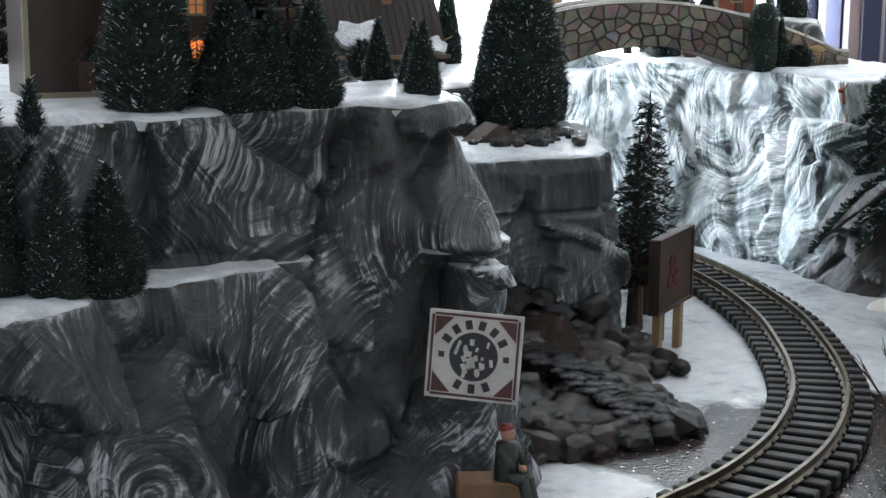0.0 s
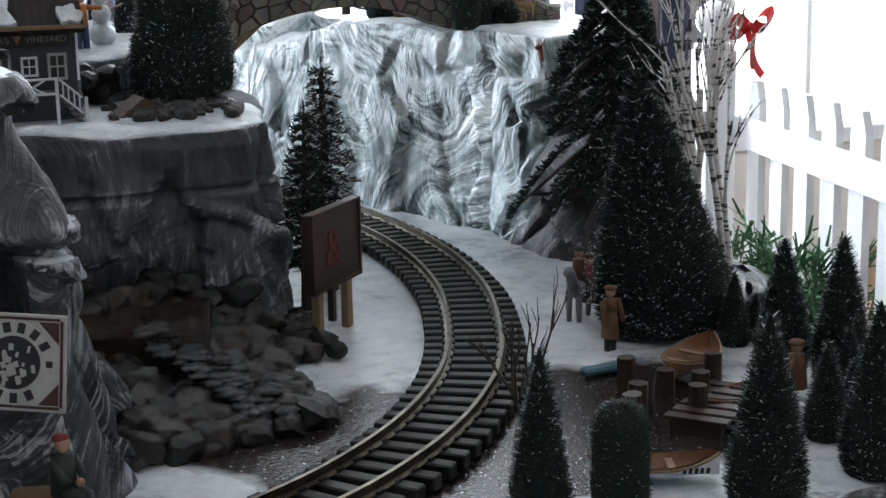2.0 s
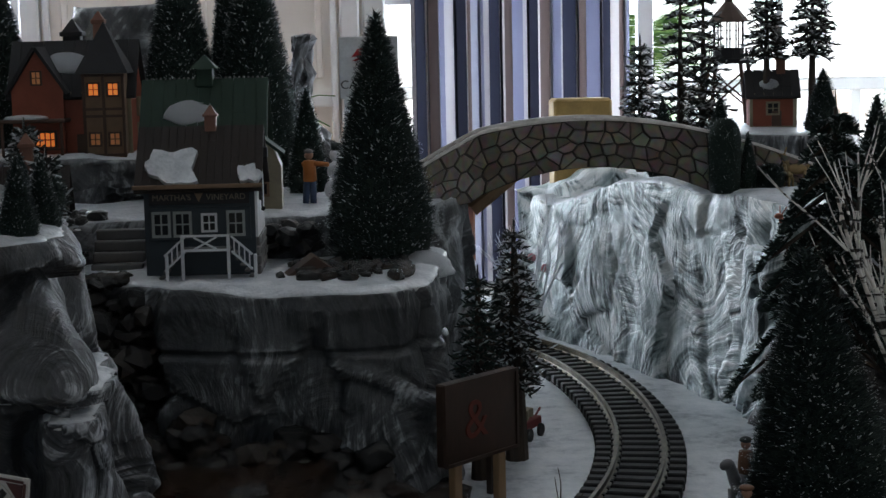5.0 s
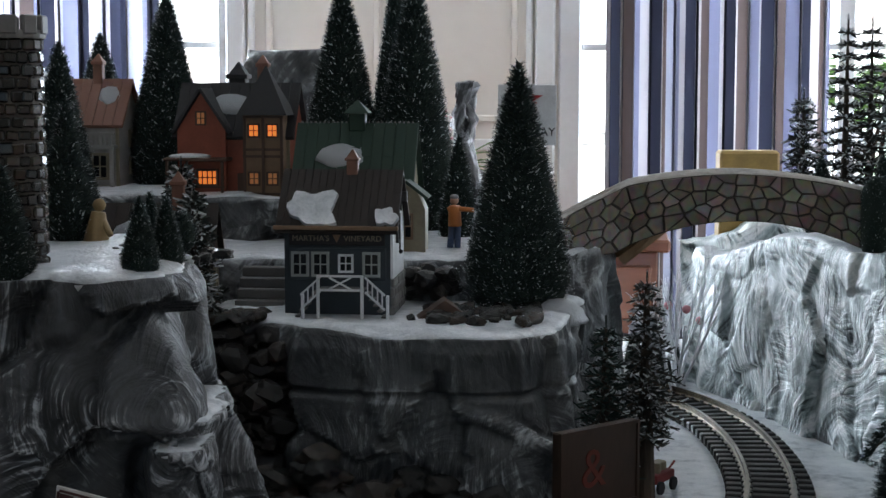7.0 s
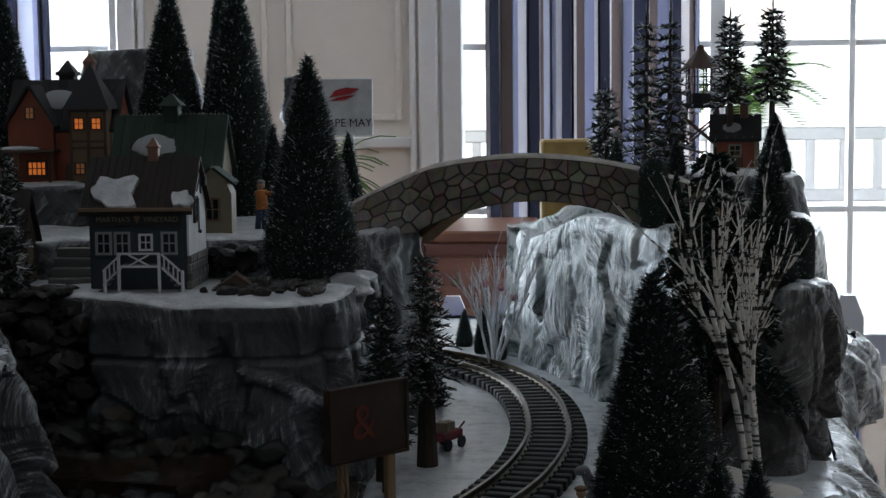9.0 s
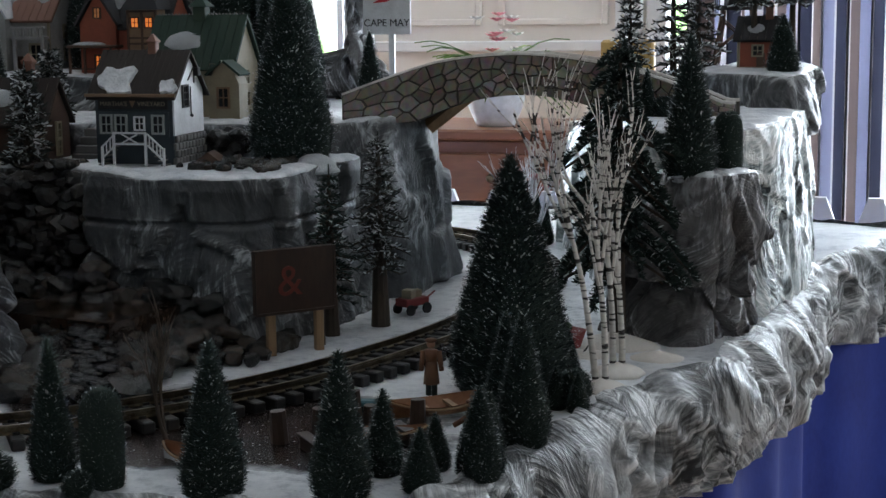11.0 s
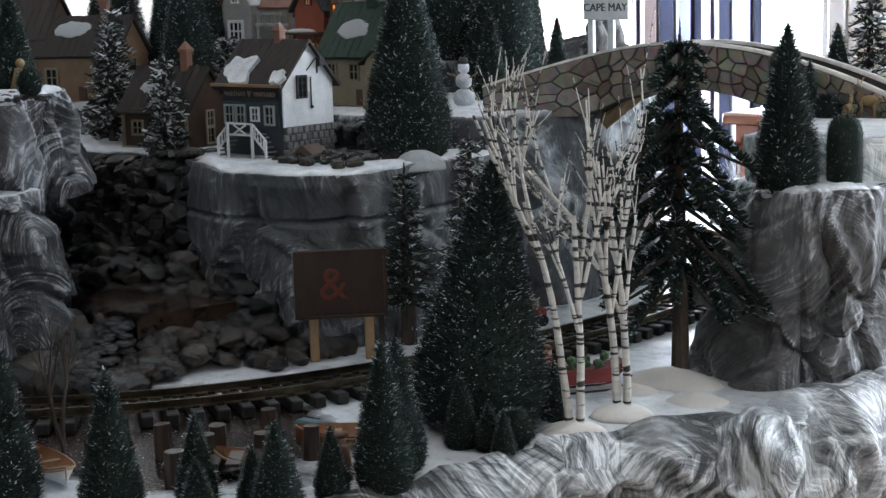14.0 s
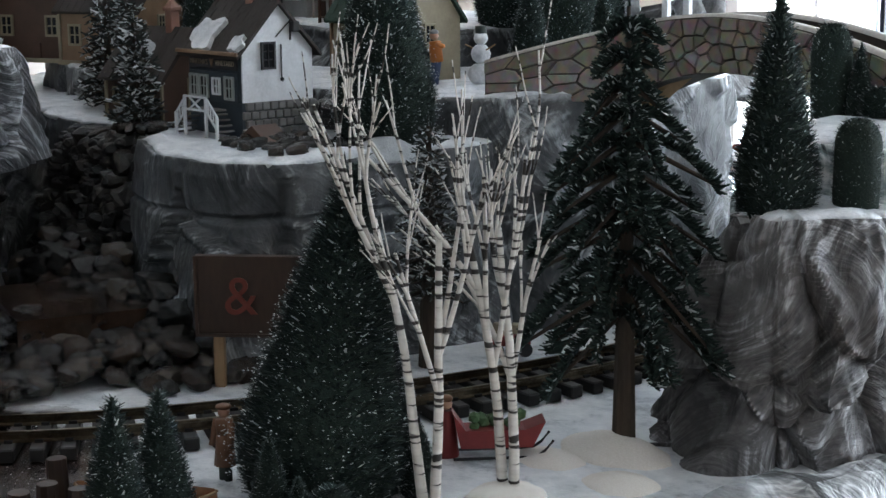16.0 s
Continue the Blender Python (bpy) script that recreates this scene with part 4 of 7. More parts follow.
def birch(x, y, z, h, seed):
    rnd = random.Random(seed)
    thing = empty("birch_tree", pose(x, y, z), "bare white birch with black bark bands on a snowy foot", "tree", "birches")
    for k, (dx, dy) in enumerate(((-0.0045, 0.0), (0.005, 0.002))):
        v, f = [], []
        grow(v, f, Vector((dx, dy, 0)), Vector((dx * 6, dy * 6 + rnd.uniform(-0.04, 0.04), 1)), h * (0.62 - 0.05 * k), 0.0041, 3, rnd)
        data_obj("stem", v, f, BIRCH, thing, True)
    bm = bmesh.new()
    turned(bm, lambda u: math.cos(u * 1.5), 0.013, 0.030, 24, 5, 0.15, seed)
    bmesh.ops.translate(bm, verts=bm.verts, vec=(0, 0, -0.006))
    part("mound", bm, SNOW_WARM, thing, "smooth cream mound of snow", True)


birch(0.608, -0.173, 0.004, 0.335, 4)
birch(0.614, -0.105, 0.006, 0.335, 9)


# ---- room ----
def wall_with_gaps(name, y, x0, x1, z0, z1, gaps, label, mat):
    """A wall across y, in pieces round its openings (xa, xb, za, zb)."""
    bm = bmesh.new()
    t, x = 0.12, x0
    for xa, xb, za, zb in sorted(gaps):
        box(bm, (x + xa) / 2, y, (z0 + z1) / 2, xa - x, t, z1 - z0)
        box(bm, (xa + xb) / 2, y, (z0 + za) / 2, xb - xa, t, za - z0)
        box(bm, (xa + xb) / 2, y, (zb + z1) / 2, xb - xa, t, z1 - zb)
        x = xb
    box(bm, (x + x1) / 2, y, (z0 + z1) / 2, x1 - x, t, z1 - z0)
    return tagged(obj(name, bm, mat), label, "wall", kind="structure")


ZF, ZC = -0.95, 1.75
wall_with_gaps("wall_north", 3.56, -3.4, 4.3, ZF, ZC, [(-2.3, -0.93, -0.35, 1.45), (0.14, 2.66, -0.51, 1.59), (2.86, 3.6, -0.51, 1.59)], "cream painted wall with tall windows", WALL_PAINT)
# south, west and east walls are unseen; their tan dims the room's bounce
wall_with_gaps("wall_south", -3.56, -3.4, 4.3, ZF, ZC, [(-1.8, 0.6, -0.2, 1.3)], "unseen wall darkened to tan to cut bounce, with an assumed window", WALL_LOW_BOUNCE)
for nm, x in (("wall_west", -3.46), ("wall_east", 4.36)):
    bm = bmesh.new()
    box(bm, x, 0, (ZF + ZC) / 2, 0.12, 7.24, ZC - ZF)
    tagged(obj(nm, bm, WALL_LOW_BOUNCE), "unseen wall darkened to tan to cut bounce", "wall", kind="structure")
bm = bmesh.new()
box(bm, 0.45, 0, ZF - 0.03, 7.9, 7.3, 0.06)
tagged(obj("floor", bm, FLOOR_MAT), "brown wooden floor", "floor", kind="structure")
bm = bmesh.new()
box(bm, 0.45, 0, ZC + 0.03, 7.9, 7.3, 0.06)
tagged(obj("ceiling", bm, CEIL_MAT), "white painted ceiling", "ceiling", kind="structure")



def outside():
    m, n, l, b = material("bright_garden_outside")
    out = n["Material Output"]
    tc = n.new("ShaderNodeTexCoord")
    nz = n.new("ShaderNodeTexNoise")
    nz.inputs["Scale"].default_value, nz.inputs["Detail"].default_value = 2.2, 3.0
    l.new(tc.outputs["Object"], nz.inputs["Vector"])
    r = ramp(n, [(0.3, (0.45, 0.75, 0.35)), (0.42, (0.9, 0.95, 1.0)), (0.6, (1.0, 1.0, 1.0)), (0.68, (0.95, 0.8, 0.72)), (0.75, (0.95, 0.97, 1.0))])
    l.new(nz.outputs["Fac"], r.inputs[0])
    em = n.new("ShaderNodeEmission")
    em.inputs["Strength"].default_value = 4.0
    l.new(r.outputs[0], em.inputs["Color"])
    l.new(em.outputs[0], out.inputs["Surface"])
    bm = bmesh.new()
    box(bm, 0.5, 6.5, 0.5, 16, 0.02, 6)
    tagged(obj("backdrop", bm, m), "overexposed garden outside the windows", "backdrop", kind="structure")


outside()


def window(name, x0, x1, z0, z1, y, cols, rows):
    w = empty(name, Matrix(), "white framed window with glazing bars, bright daylight outside", "window", kind="structure")
    bm = bmesh.new()
    for x in (x0, x1):
        box(bm, x, y, (z0 + z1) / 2, 0.07, 0.10, z1 - z0, bevel=0.006)
    for z in (z0, z1):
        box(bm, (x0 + x1) / 2, y, z, x1 - x0 - 0.07, 0.10, 0.06, bevel=0.006)
    part("window_frame", bm, TRIM_WHITE, w)
    for i in range(1, cols):
        bm = bmesh.new()
        box(bm, x0 + (x1 - x0) * i / cols, y, (z0 + z1) / 2, 0.05 if i % 2 == 0 else 0.022, 0.04, z1 - z0 - 0.06, bevel=0.003)
        part("glazing_bar", bm, TRIM_WHITE, w)
    for j in range(1, rows):
        bm = bmesh.new()
        box(bm, (x0 + x1) / 2, y, z0 + (z1 - z0) * j / rows, x1 - x0 - 0.07, 0.036, 0.022, bevel=0.003)
        part("glazing_bar", bm, TRIM_WHITE, w)


window("window_1", -2.3, -0.93, -0.35, 1.45, 3.535, 4, 4)
window("window_2", 0.14, 2.66, -0.51, 1.59, 3.535, 6, 4)
window("window_3", 2.86, 3.6, -0.51, 1.59, 3.535, 2, 4)
bm = bmesh.new()
for x in (-0.905, 0.065):
    box(bm, x, 3.485, 0.3, 0.06, 0.03, 2.5, bevel=0.006)
    box(bm, x + (-0.05 if x < 0 else 0.05) * -1, 3.488, 0.3, 0.02, 0.022, 2.5, bevel=0.004)
tagged(obj("trim", bm, TRIM_WHITE), "white window casing moulding", "trim", kind="structure")
bm = bmesh.new()
box(bm, -0.42, 3.485, 0.24, 0.86, 0.025, 0.035, bevel=0.004)
box(bm, -0.42, 3.485, -0.2, 0.86, 0.025, 0.03, bevel=0.004)
tagged(obj("dado_rail", bm, TRIM_WHITE), "white dado moulding on the wall", "trim", kind="structure")
for k, (xa, xb, za, zb) in enumerate(((-0.80, -0.46, 0.32, 1.5), (-0.38, -0.03, 0.32, 1.5))):
    bm = bmesh.new()
    for x in (xa, xb):
        box(bm, x, 3.492, (za + zb) / 2, 0.022, 0.016, zb - za + 0.022, bevel=0.004)
    for z in (za, zb):
        box(bm, (xa + xb) / 2, 3.4915, z, xb - xa - 0.022, 0.015, 0.022, bevel=0.004)
    tagged(obj("panel_moulding", bm, WALL_PAINT), "cream moulding frame of a wall panel", "trim", kind="structure")


def curtain_material():
    m, n, l, b = material("striped_curtain_cloth")
    tc = n.new("ShaderNodeTexCoord")
    sep = n.new("ShaderNodeSeparateXYZ")
    l.new(tc.outputs["UV"], sep.inputs[0])
    mul = n.new("ShaderNodeMath")
    mul.operation = "MULTIPLY"
    mul.inputs[1].default_value = 2.6
    l.new(sep.outputs["X"], mul.inputs[0])
    fr = n.new("ShaderNodeMath")
    fr.operation = "FRACT"
    l.new(mul.outputs[0], fr.inputs[0])
    r = ramp(n, [(0.0, (0.03, 0.032, 0.052)), (0.36, (0.46, 0.43, 0.43)), (0.48, (0.12, 0.09, 0.085)), (0.60, (0.34, 0.345, 0.41)), (0.75, (0.17, 0.175, 0.25)), (0.9, (0.4, 0.38, 0.4))])
    r.color_ramp.interpolation = "CONSTANT"
    l.new(fr.outputs[0], r.inputs[0])
    l.new(r.outputs[0], b.inputs["Base Color"])
    b.inputs["Roughness"].default_value = 0.8
    tr = n.new("ShaderNodeBsdfTranslucent")
    l.new(r.outputs[0], tr.inputs["Color"])
    mix = n.new("ShaderNodeMixShader")
    mix.inputs[0].default_value = 0.4
    l.new(b.outputs[0], mix.inputs[1])
    l.new(tr.outputs[0], mix.inputs[2])
    l.new(mix.outputs[0], n["Material Output"].inputs["Surface"])
    return m


CURTAIN = curtain_material()


def curtain(x0, x1, y, folds, seed):
    n = 220
    bm = bmesh.new()
    uv = bm.loops.layers.uv.new()
    rows = []
    for z in (-0.9, -0.2, 0.6, 1.6):
        row = []
        for i in range(n + 1):
            u = i / n
            ph = u * folds * math.tau + 1.4 * noise.noise(Vector((u * 6, seed, 0)))
            row.append(bm.verts.new((x0 + (x1 - x0) * u + 0.012 * math.sin(ph * 2), y + 0.045 * math.sin(ph) + 0.01 * noise.noise(Vector((u * 9, z, seed))), z)))
        rows.append(row)
    for a, b in zip(rows, rows[1:]):
        for i in range(n):
            fc = bm.faces.new((a[i], a[i + 1], b[i + 1], b[i]))
            for lp, k in zip(fc.loops, (i, i + 1, i + 1, i)):
                lp[uv].uv = (k / n * (x1 - x0) * 3.4 + seed * 0.37, 0)
    bmesh.ops.solidify(bm, geom=bm.faces[:], thickness=0.004)
    tagged(obj("curtain", bm, CURTAIN, None, "", True), "long striped curtain in navy, grey and tan hanging in folds", "curtain", "curtains")


curtain(0.25, 0.91, 3.38, 9, 1)
curtain(2.20, 2.78, 3.38, 7, 2)
curtain(-1.62, -1.12, 3.38, 7, 3)


# ---- picket fence ----
def build_fence(name, x0, y0, x1, y1, label, pitch=0.15, rail_on=0.0):
    fence = empty(name, Matrix(), label, "fence")
    a, b = Vector((x0, y0, 0)), Vector((x1, y1, 0))
    d = b - a
    ang = math.degrees(math.atan2(d.y, d.x))
    for z in (-0.20, -0.62):
        bm = bmesh.new()
        box(bm, rail_on / 2, 0, 0, d.length + rail_on, 0.025, 0.075, bevel=0.003)
        ob = part("rail", bm, TRIM_WHITE, fence)
        ob.matrix_basis = pose((x0 + x1) / 2, (y0 + y1) / 2, z, 0, 0, ang)
    bm = bmesh.new()
    w, lo, hi = 0.036, -0.93, -0.07
    prism(bm, [(-w, lo), (w, lo), (w, hi - 0.05), (w * 0.45, hi), (-w * 0.45, hi), (-w, hi - 0.05)], -0.032, -0.0135)
    first = part("picket", bm, TRIM_WHITE, fence)
    n = int(d.length / pitch)
    for i in range(n):
        p = a + d * ((i + 0.5) / n)
        ob = first if i == 0 else new("picket", first.data)
        ob.parent = fence
        ob.matrix_basis = pose(p.x, p.y, 0, 0, 0, ang)


build_fence("picket_fence", -1.2715, 2.09, 1.6955, 2.075, "white painted picket fence round the display", 0.1285, 0.2)
build_fence("picket_fence", 1.70, 0.45, 1.985, 2.01, "white painted picket fence turning towards the room", 0.134)


def fence_post(x, y):
    post = empty("fence_post", pose(x, y, ZF), "white square fence post with a turned ball cap", "fence post")
    bm = bmesh.new()
    box(bm, 0, 0, 0.475, 0.085, 0.085, 0.95, bevel=0.004)
    part("shaft", bm, TRIM_WHITE, post)
    bm = bmesh.new()
    rod(bm, (0, 0, 0.95), (0, 0, 0.965), 0.05, 0.05, 20)
    rod(bm, (0, 0, 0.965), (0, 0, 0.985), 0.024, 0.03, 20)
    ball(bm, (0, 0, 1.025), 0.048, sub=3)
    part("ball_cap", bm, TRIM_WHITE, post, "", True)


fence_post(1.943, 2.06)
RED = grainy("red_ribbon", (0.4, 0.01, 0.012), (0.55, 0.02, 0.02), 20, 0.5, 0.2, 0.001)


def ribbon_bow(name, x, y, z, size, label):
    """A tied ribbon: two open loops, a knot and two tails that hang down."""
    bow = empty(name, pose(x, y, z, 0, 0, -20), label, "bow")

    def strip(pts, wide, nm):
        bm_ = bmesh.new()
        rows = [[bm_.verts.new((px + 0.55 * wide * dy, dy * wide * 0.6, pz + 0.5 * wide * dy + 0.05 * wide * math.sin(k * 1.3))) for dy in (-0.5, -0.17, 0.17, 0.5)] for k, (px, pz) in enumerate(pts)]
        for p, q in zip(rows, rows[1:]):
            for c in range(3):
                bm_.faces.new((p[c], p[c + 1], q[c + 1], q[c]))
        bmesh.ops.solidify(bm_, geom=bm_.faces[:], thickness=0.002)
        part(nm, bm_, RED, bow, "", True)

    for s in (-1, 1):
        strip([(s * size * (0.06 + 0.52 * math.sin(a) * (1 + 0.1 * math.cos(a))), size * (0.12 + 0.3 * s * 0.3 + 0.27 * math.sin(a * 2) + 0.14 * math.sin(a))) for a in [math.pi * k / 14 for k in range(15)]], size * 0.55, "loop")
        strip([(s * size * (0.04 + 0.04 * u) + size * (0.28 * u * u + 0.06 * math.sin(u * 6 + s)), -size * (1.35 - 0.25 * (s < 0)) * u) for u in [k / 10 for k in range(11)]], size * 0.34, "tail")
    bm_ = bmesh.new()
    ball(bm_, (0, 0, size * 0.1), size * 0.15, (0.9, 1.0, 1.1))
    part("knot", bm_, RED, bow, "", True)


ribbon_bow("ribbon_bow", 2.0, 1.985, 0.05, 0.085, "red ribbon bow tied to the white fence post")
ribbon_bow("ribbon_bow", 1.60, 1.42, -0.60, 0.10, "large red bow lying on evergreen boughs")
v, f = [], []
rnd = random.Random(8)
for k in range(160):
    a = Vector((rnd.uniform(1.4, 2.0), rnd.uniform(1.4, 1.75), rnd.uniform(-0.7, -0.55)))
    spray(v, f, a, a + Vector((rnd.uniform(-0.12, 0.12), rnd.uniform(-0.1, 0.1), rnd.uniform(0.1, 0.28))), 0.03, 0.05, 26, rnd, 0.004)
tagged(data_obj("greenery", v, f, grainy("garland_green", (0.02, 0.07, 0.025), (0.06, 0.16, 0.06), 30, 0.7)), "loose evergreen garland heaped by the fence", "greenery", kind="stuff")


# ---- village buildings ----
def painted(name, c, rough=0.6):
    k = 0.72
    return grainy(name, tuple(v * k for v in c), c, 45, rough, 0.35, 0.0008)


P_BLUE = painted("slate_blue_paint", (0.032, 0.046, 0.06))
P_WHITE = painted("white_ceramic", (0.8, 0.82, 0.85), 0.35)
P_CREAM = painted("cream_ceramic", (0.30, 0.26, 0.18))
P_RED = painted("red_brown_ceramic", (0.3, 0.075, 0.04))
P_TAN = painted("tan_ceramic", (0.24, 0.15, 0.09))
P_BROWN = painted("brown_ceramic", (0.085, 0.045, 0.03))
P_GREEN = painted("green_roof_ceramic", (0.016, 0.043, 0.028), 0.75)
P_GREY = painted("grey_stone_ceramic", (0.18, 0.175, 0.17))
P_ROOF = painted("brown_shingle_ceramic", (0.034, 0.025, 0.022), 0.8)
P_SHUTTER = painted("grey_green_trim", (0.34, 0.37, 0.36))
P_DARK = painted("dark_roof_ceramic", (0.028, 0.027, 0.03), 0.8)
P_ROSE = painted("rose_brown_ceramic", (0.24, 0.11, 0.075))
P_STONE = painted("pale_grey_render", (0.36, 0.35, 0.34))
GLASS = plain("dark_window_pane", (0.02, 0.022, 0.026), 0.12)
LIT = plain("lit_window_pane", (0.9, 0.5, 0.2), 0.4, 0.0, (1.0, 0.22, 0.03), 0.9)
LIT_DIM = plain("dimly_lit_window_pane", (0.7, 0.4, 0.2), 0.4, 0.0, (1.0, 0.28, 0.05), 0.12)


def window_on(parent, x, y, z, w, h, face, trim, pane, bars=(1, 1)):
    """A framed window that stands proud of a wall: face is the way it looks, '-y', '+x' and so on."""
    turn = {"-y": 0, "+x": 90, "+y": 180, "-x": 270}[face]
    fr = bmesh.new()
    t = min(w, h) * 0.16
    rings = []
    for y_, k in ((-0.0021, 1), (-0.0021, -1), (0.0009, -1), (0.0009, 1)):
        a, b = w / 2 + k * t / 2, h / 2 + k * t / 2
        rings.append([fr.verts.new((sx * a, y_, sz * b)) for sx, sz in ((-1, -1), (1, -1), (1, 1), (-1, 1))])
    for p, q in zip(rings, rings[1:] + rings[:1]):
        for i in range(4):
            fr.faces.new((p[i], p[(i + 1) % 4], q[(i + 1) % 4], q[i]))
    bmesh.ops.recalc_face_normals(fr, faces=fr.faces)
    win = part("window", fr, trim, parent)
    win.matrix_basis = pose(x, y, z, 0, 0, turn)
    for i in range(1, bars[0] + 1):
        bb_ = bmesh.new()
        box(bb_, -w / 2 + w * i / (bars[0] + 1), -0.0004, 0, t * 0.5, 0.002, h - t)
        part("glazing_bar", bb_, trim, win)
    for i in range(1, bars[1] + 1):
        bb_ = bmesh.new()
        box(bb_, 0, -0.0004, -h / 2 + h * i / (bars[1] + 1), w - t, 0.0018, t * 0.5)
        part("glazing_bar", bb_, trim, win)
    pb = bmesh.new()
    box(pb, 0, 0.0006, 0, w - t * 0.5, 0.001, h - t * 0.5)
    part("pane", pb, pane, win)


def gable_roof(parent, w, d, z, rise, over, mat, rows=9, snow=0, seed=0, thick=0.004, along="x", pitch=0.012):
    """Two slopes laid in stepped courses, ridge along x; patches of snow lie on the front slope."""
    sb = bmesh.new()
    box(sb, 0, 0, 0, 1, 1, 1)
    tile = bpy.data.meshes.new("shingle")
    sb.to_mesh(tile)
    sb.free()
    tile.materials.append(mat)
    for s in (-1, 1):
        run = d / 2 + over
        ln = math.hypot(run, rise * run / (d / 2))
        ang = math.degrees(math.atan2(rise, d / 2))
        rnd = random.Random(seed + s)
        bm = bmesh.new()
        box(bm, 0, s * run / 2, rise - rise * run / d + 0.0002, w + 2 * over, ln, thick * 0.5, rx=-s * ang)
        ob = part("roof_slope", bm, mat, parent)
        ob.location = (0, 0, z)
        if along == "y":
            ob.rotation_euler = (0, 0, math.pi / 2)
        n = max(3, int((w + 2 * over) / pitch))
        cw = (w + 2 * over) / n
        for k in range(rows):
            u = (k + 0.5) / rows
            yy, zz = s * run * u, rise - rise * run / (d / 2) * u
            for q in range(n):
                sh_ = new("shingle", tile)
                sh_.parent = ob
                sh_.matrix_basis = pose(-(w / 2 + over) + cw * (q + 0.5), yy, zz + thick / 2 + rnd.uniform(0, 0.0006), -s * ang - s * 2) @ Matrix.Diagonal((cw * 0.94, ln / rows * 1.12, thick * rnd.uniform(0.6, 0.9), 1))
    if snow:
        rnd = random.Random(seed)
        for k in range(snow):
            bm = bmesh.new()
            bmesh.ops.create_uvsphere(bm, u_segments=20, v_segments=8, radius=1.0)
            for vt in bm.verts:
                vt.co *= 1 + 0.22 * noise.noise(vt.co * 2 + Vector((seed, k, 0)))
            run, ang = d / 2, math.degrees(math.atan2(rise, d / 2))
            u = rnd.uniform(0.35, 0.7)
            x = (-0.25 + 0.6 * k / max(1, snow - 1)) * w if snow > 1 else -0.1 * w
            sx = w * (0.24 if k == 0 else 0.1)
            ob = part("snow_patch", bm, SNOW, parent, "", True)
            m = pose(x, -run * u, z + rise * (1 - u) + 0.003, ang, 0, rnd.uniform(-10, 10)) @ Matrix.Diagonal((sx, run * 0.36, 0.0042, 1))
            ob.matrix_basis = pose(0, 0, 0, 0, 0, 90 if along == "y" else 0) @ m


def walls(parent, w, d, h, rise, mat, name="wall_body", z=0.0, along="x"):
    bm = bmesh.new()
    if along == "x":
        prism(bm, [(-d / 2, 0), (d / 2, 0), (d / 2, h), (0, h + rise), (-d / 2, h)], -w / 2, w / 2, "x")
    else:
        prism(bm, [(-w / 2, 0), (w / 2, 0), (w / 2, h), (0, h + rise), (-w / 2, h)], -d / 2, d / 2, "y")
    ob = part(name, bm, mat, parent)
    ob.location.z = z
    return ob


def chimney(parent, x, y, z, w, h, mat):
    bm = bmesh.new()
    box(bm, 0, 0, h / 2, w, w, h, bevel=0.0008)
    box(bm, 0, 0, h * 0.92, w * 1.3, w * 1.3, h * 0.12, bevel=0.0006)
    bmesh.ops.create_cone(bm, cap_ends=True, segments=4, radius1=w * 0.8, radius2=0.001, depth=w * 0.8, matrix=Matrix.Translation((0, 0, h + w * 0.3)) @ pose(0, 0, 0, 0, 0, 45))
    ob = part("chimney", bm, mat, parent)
    ob.location = (x, y, z)


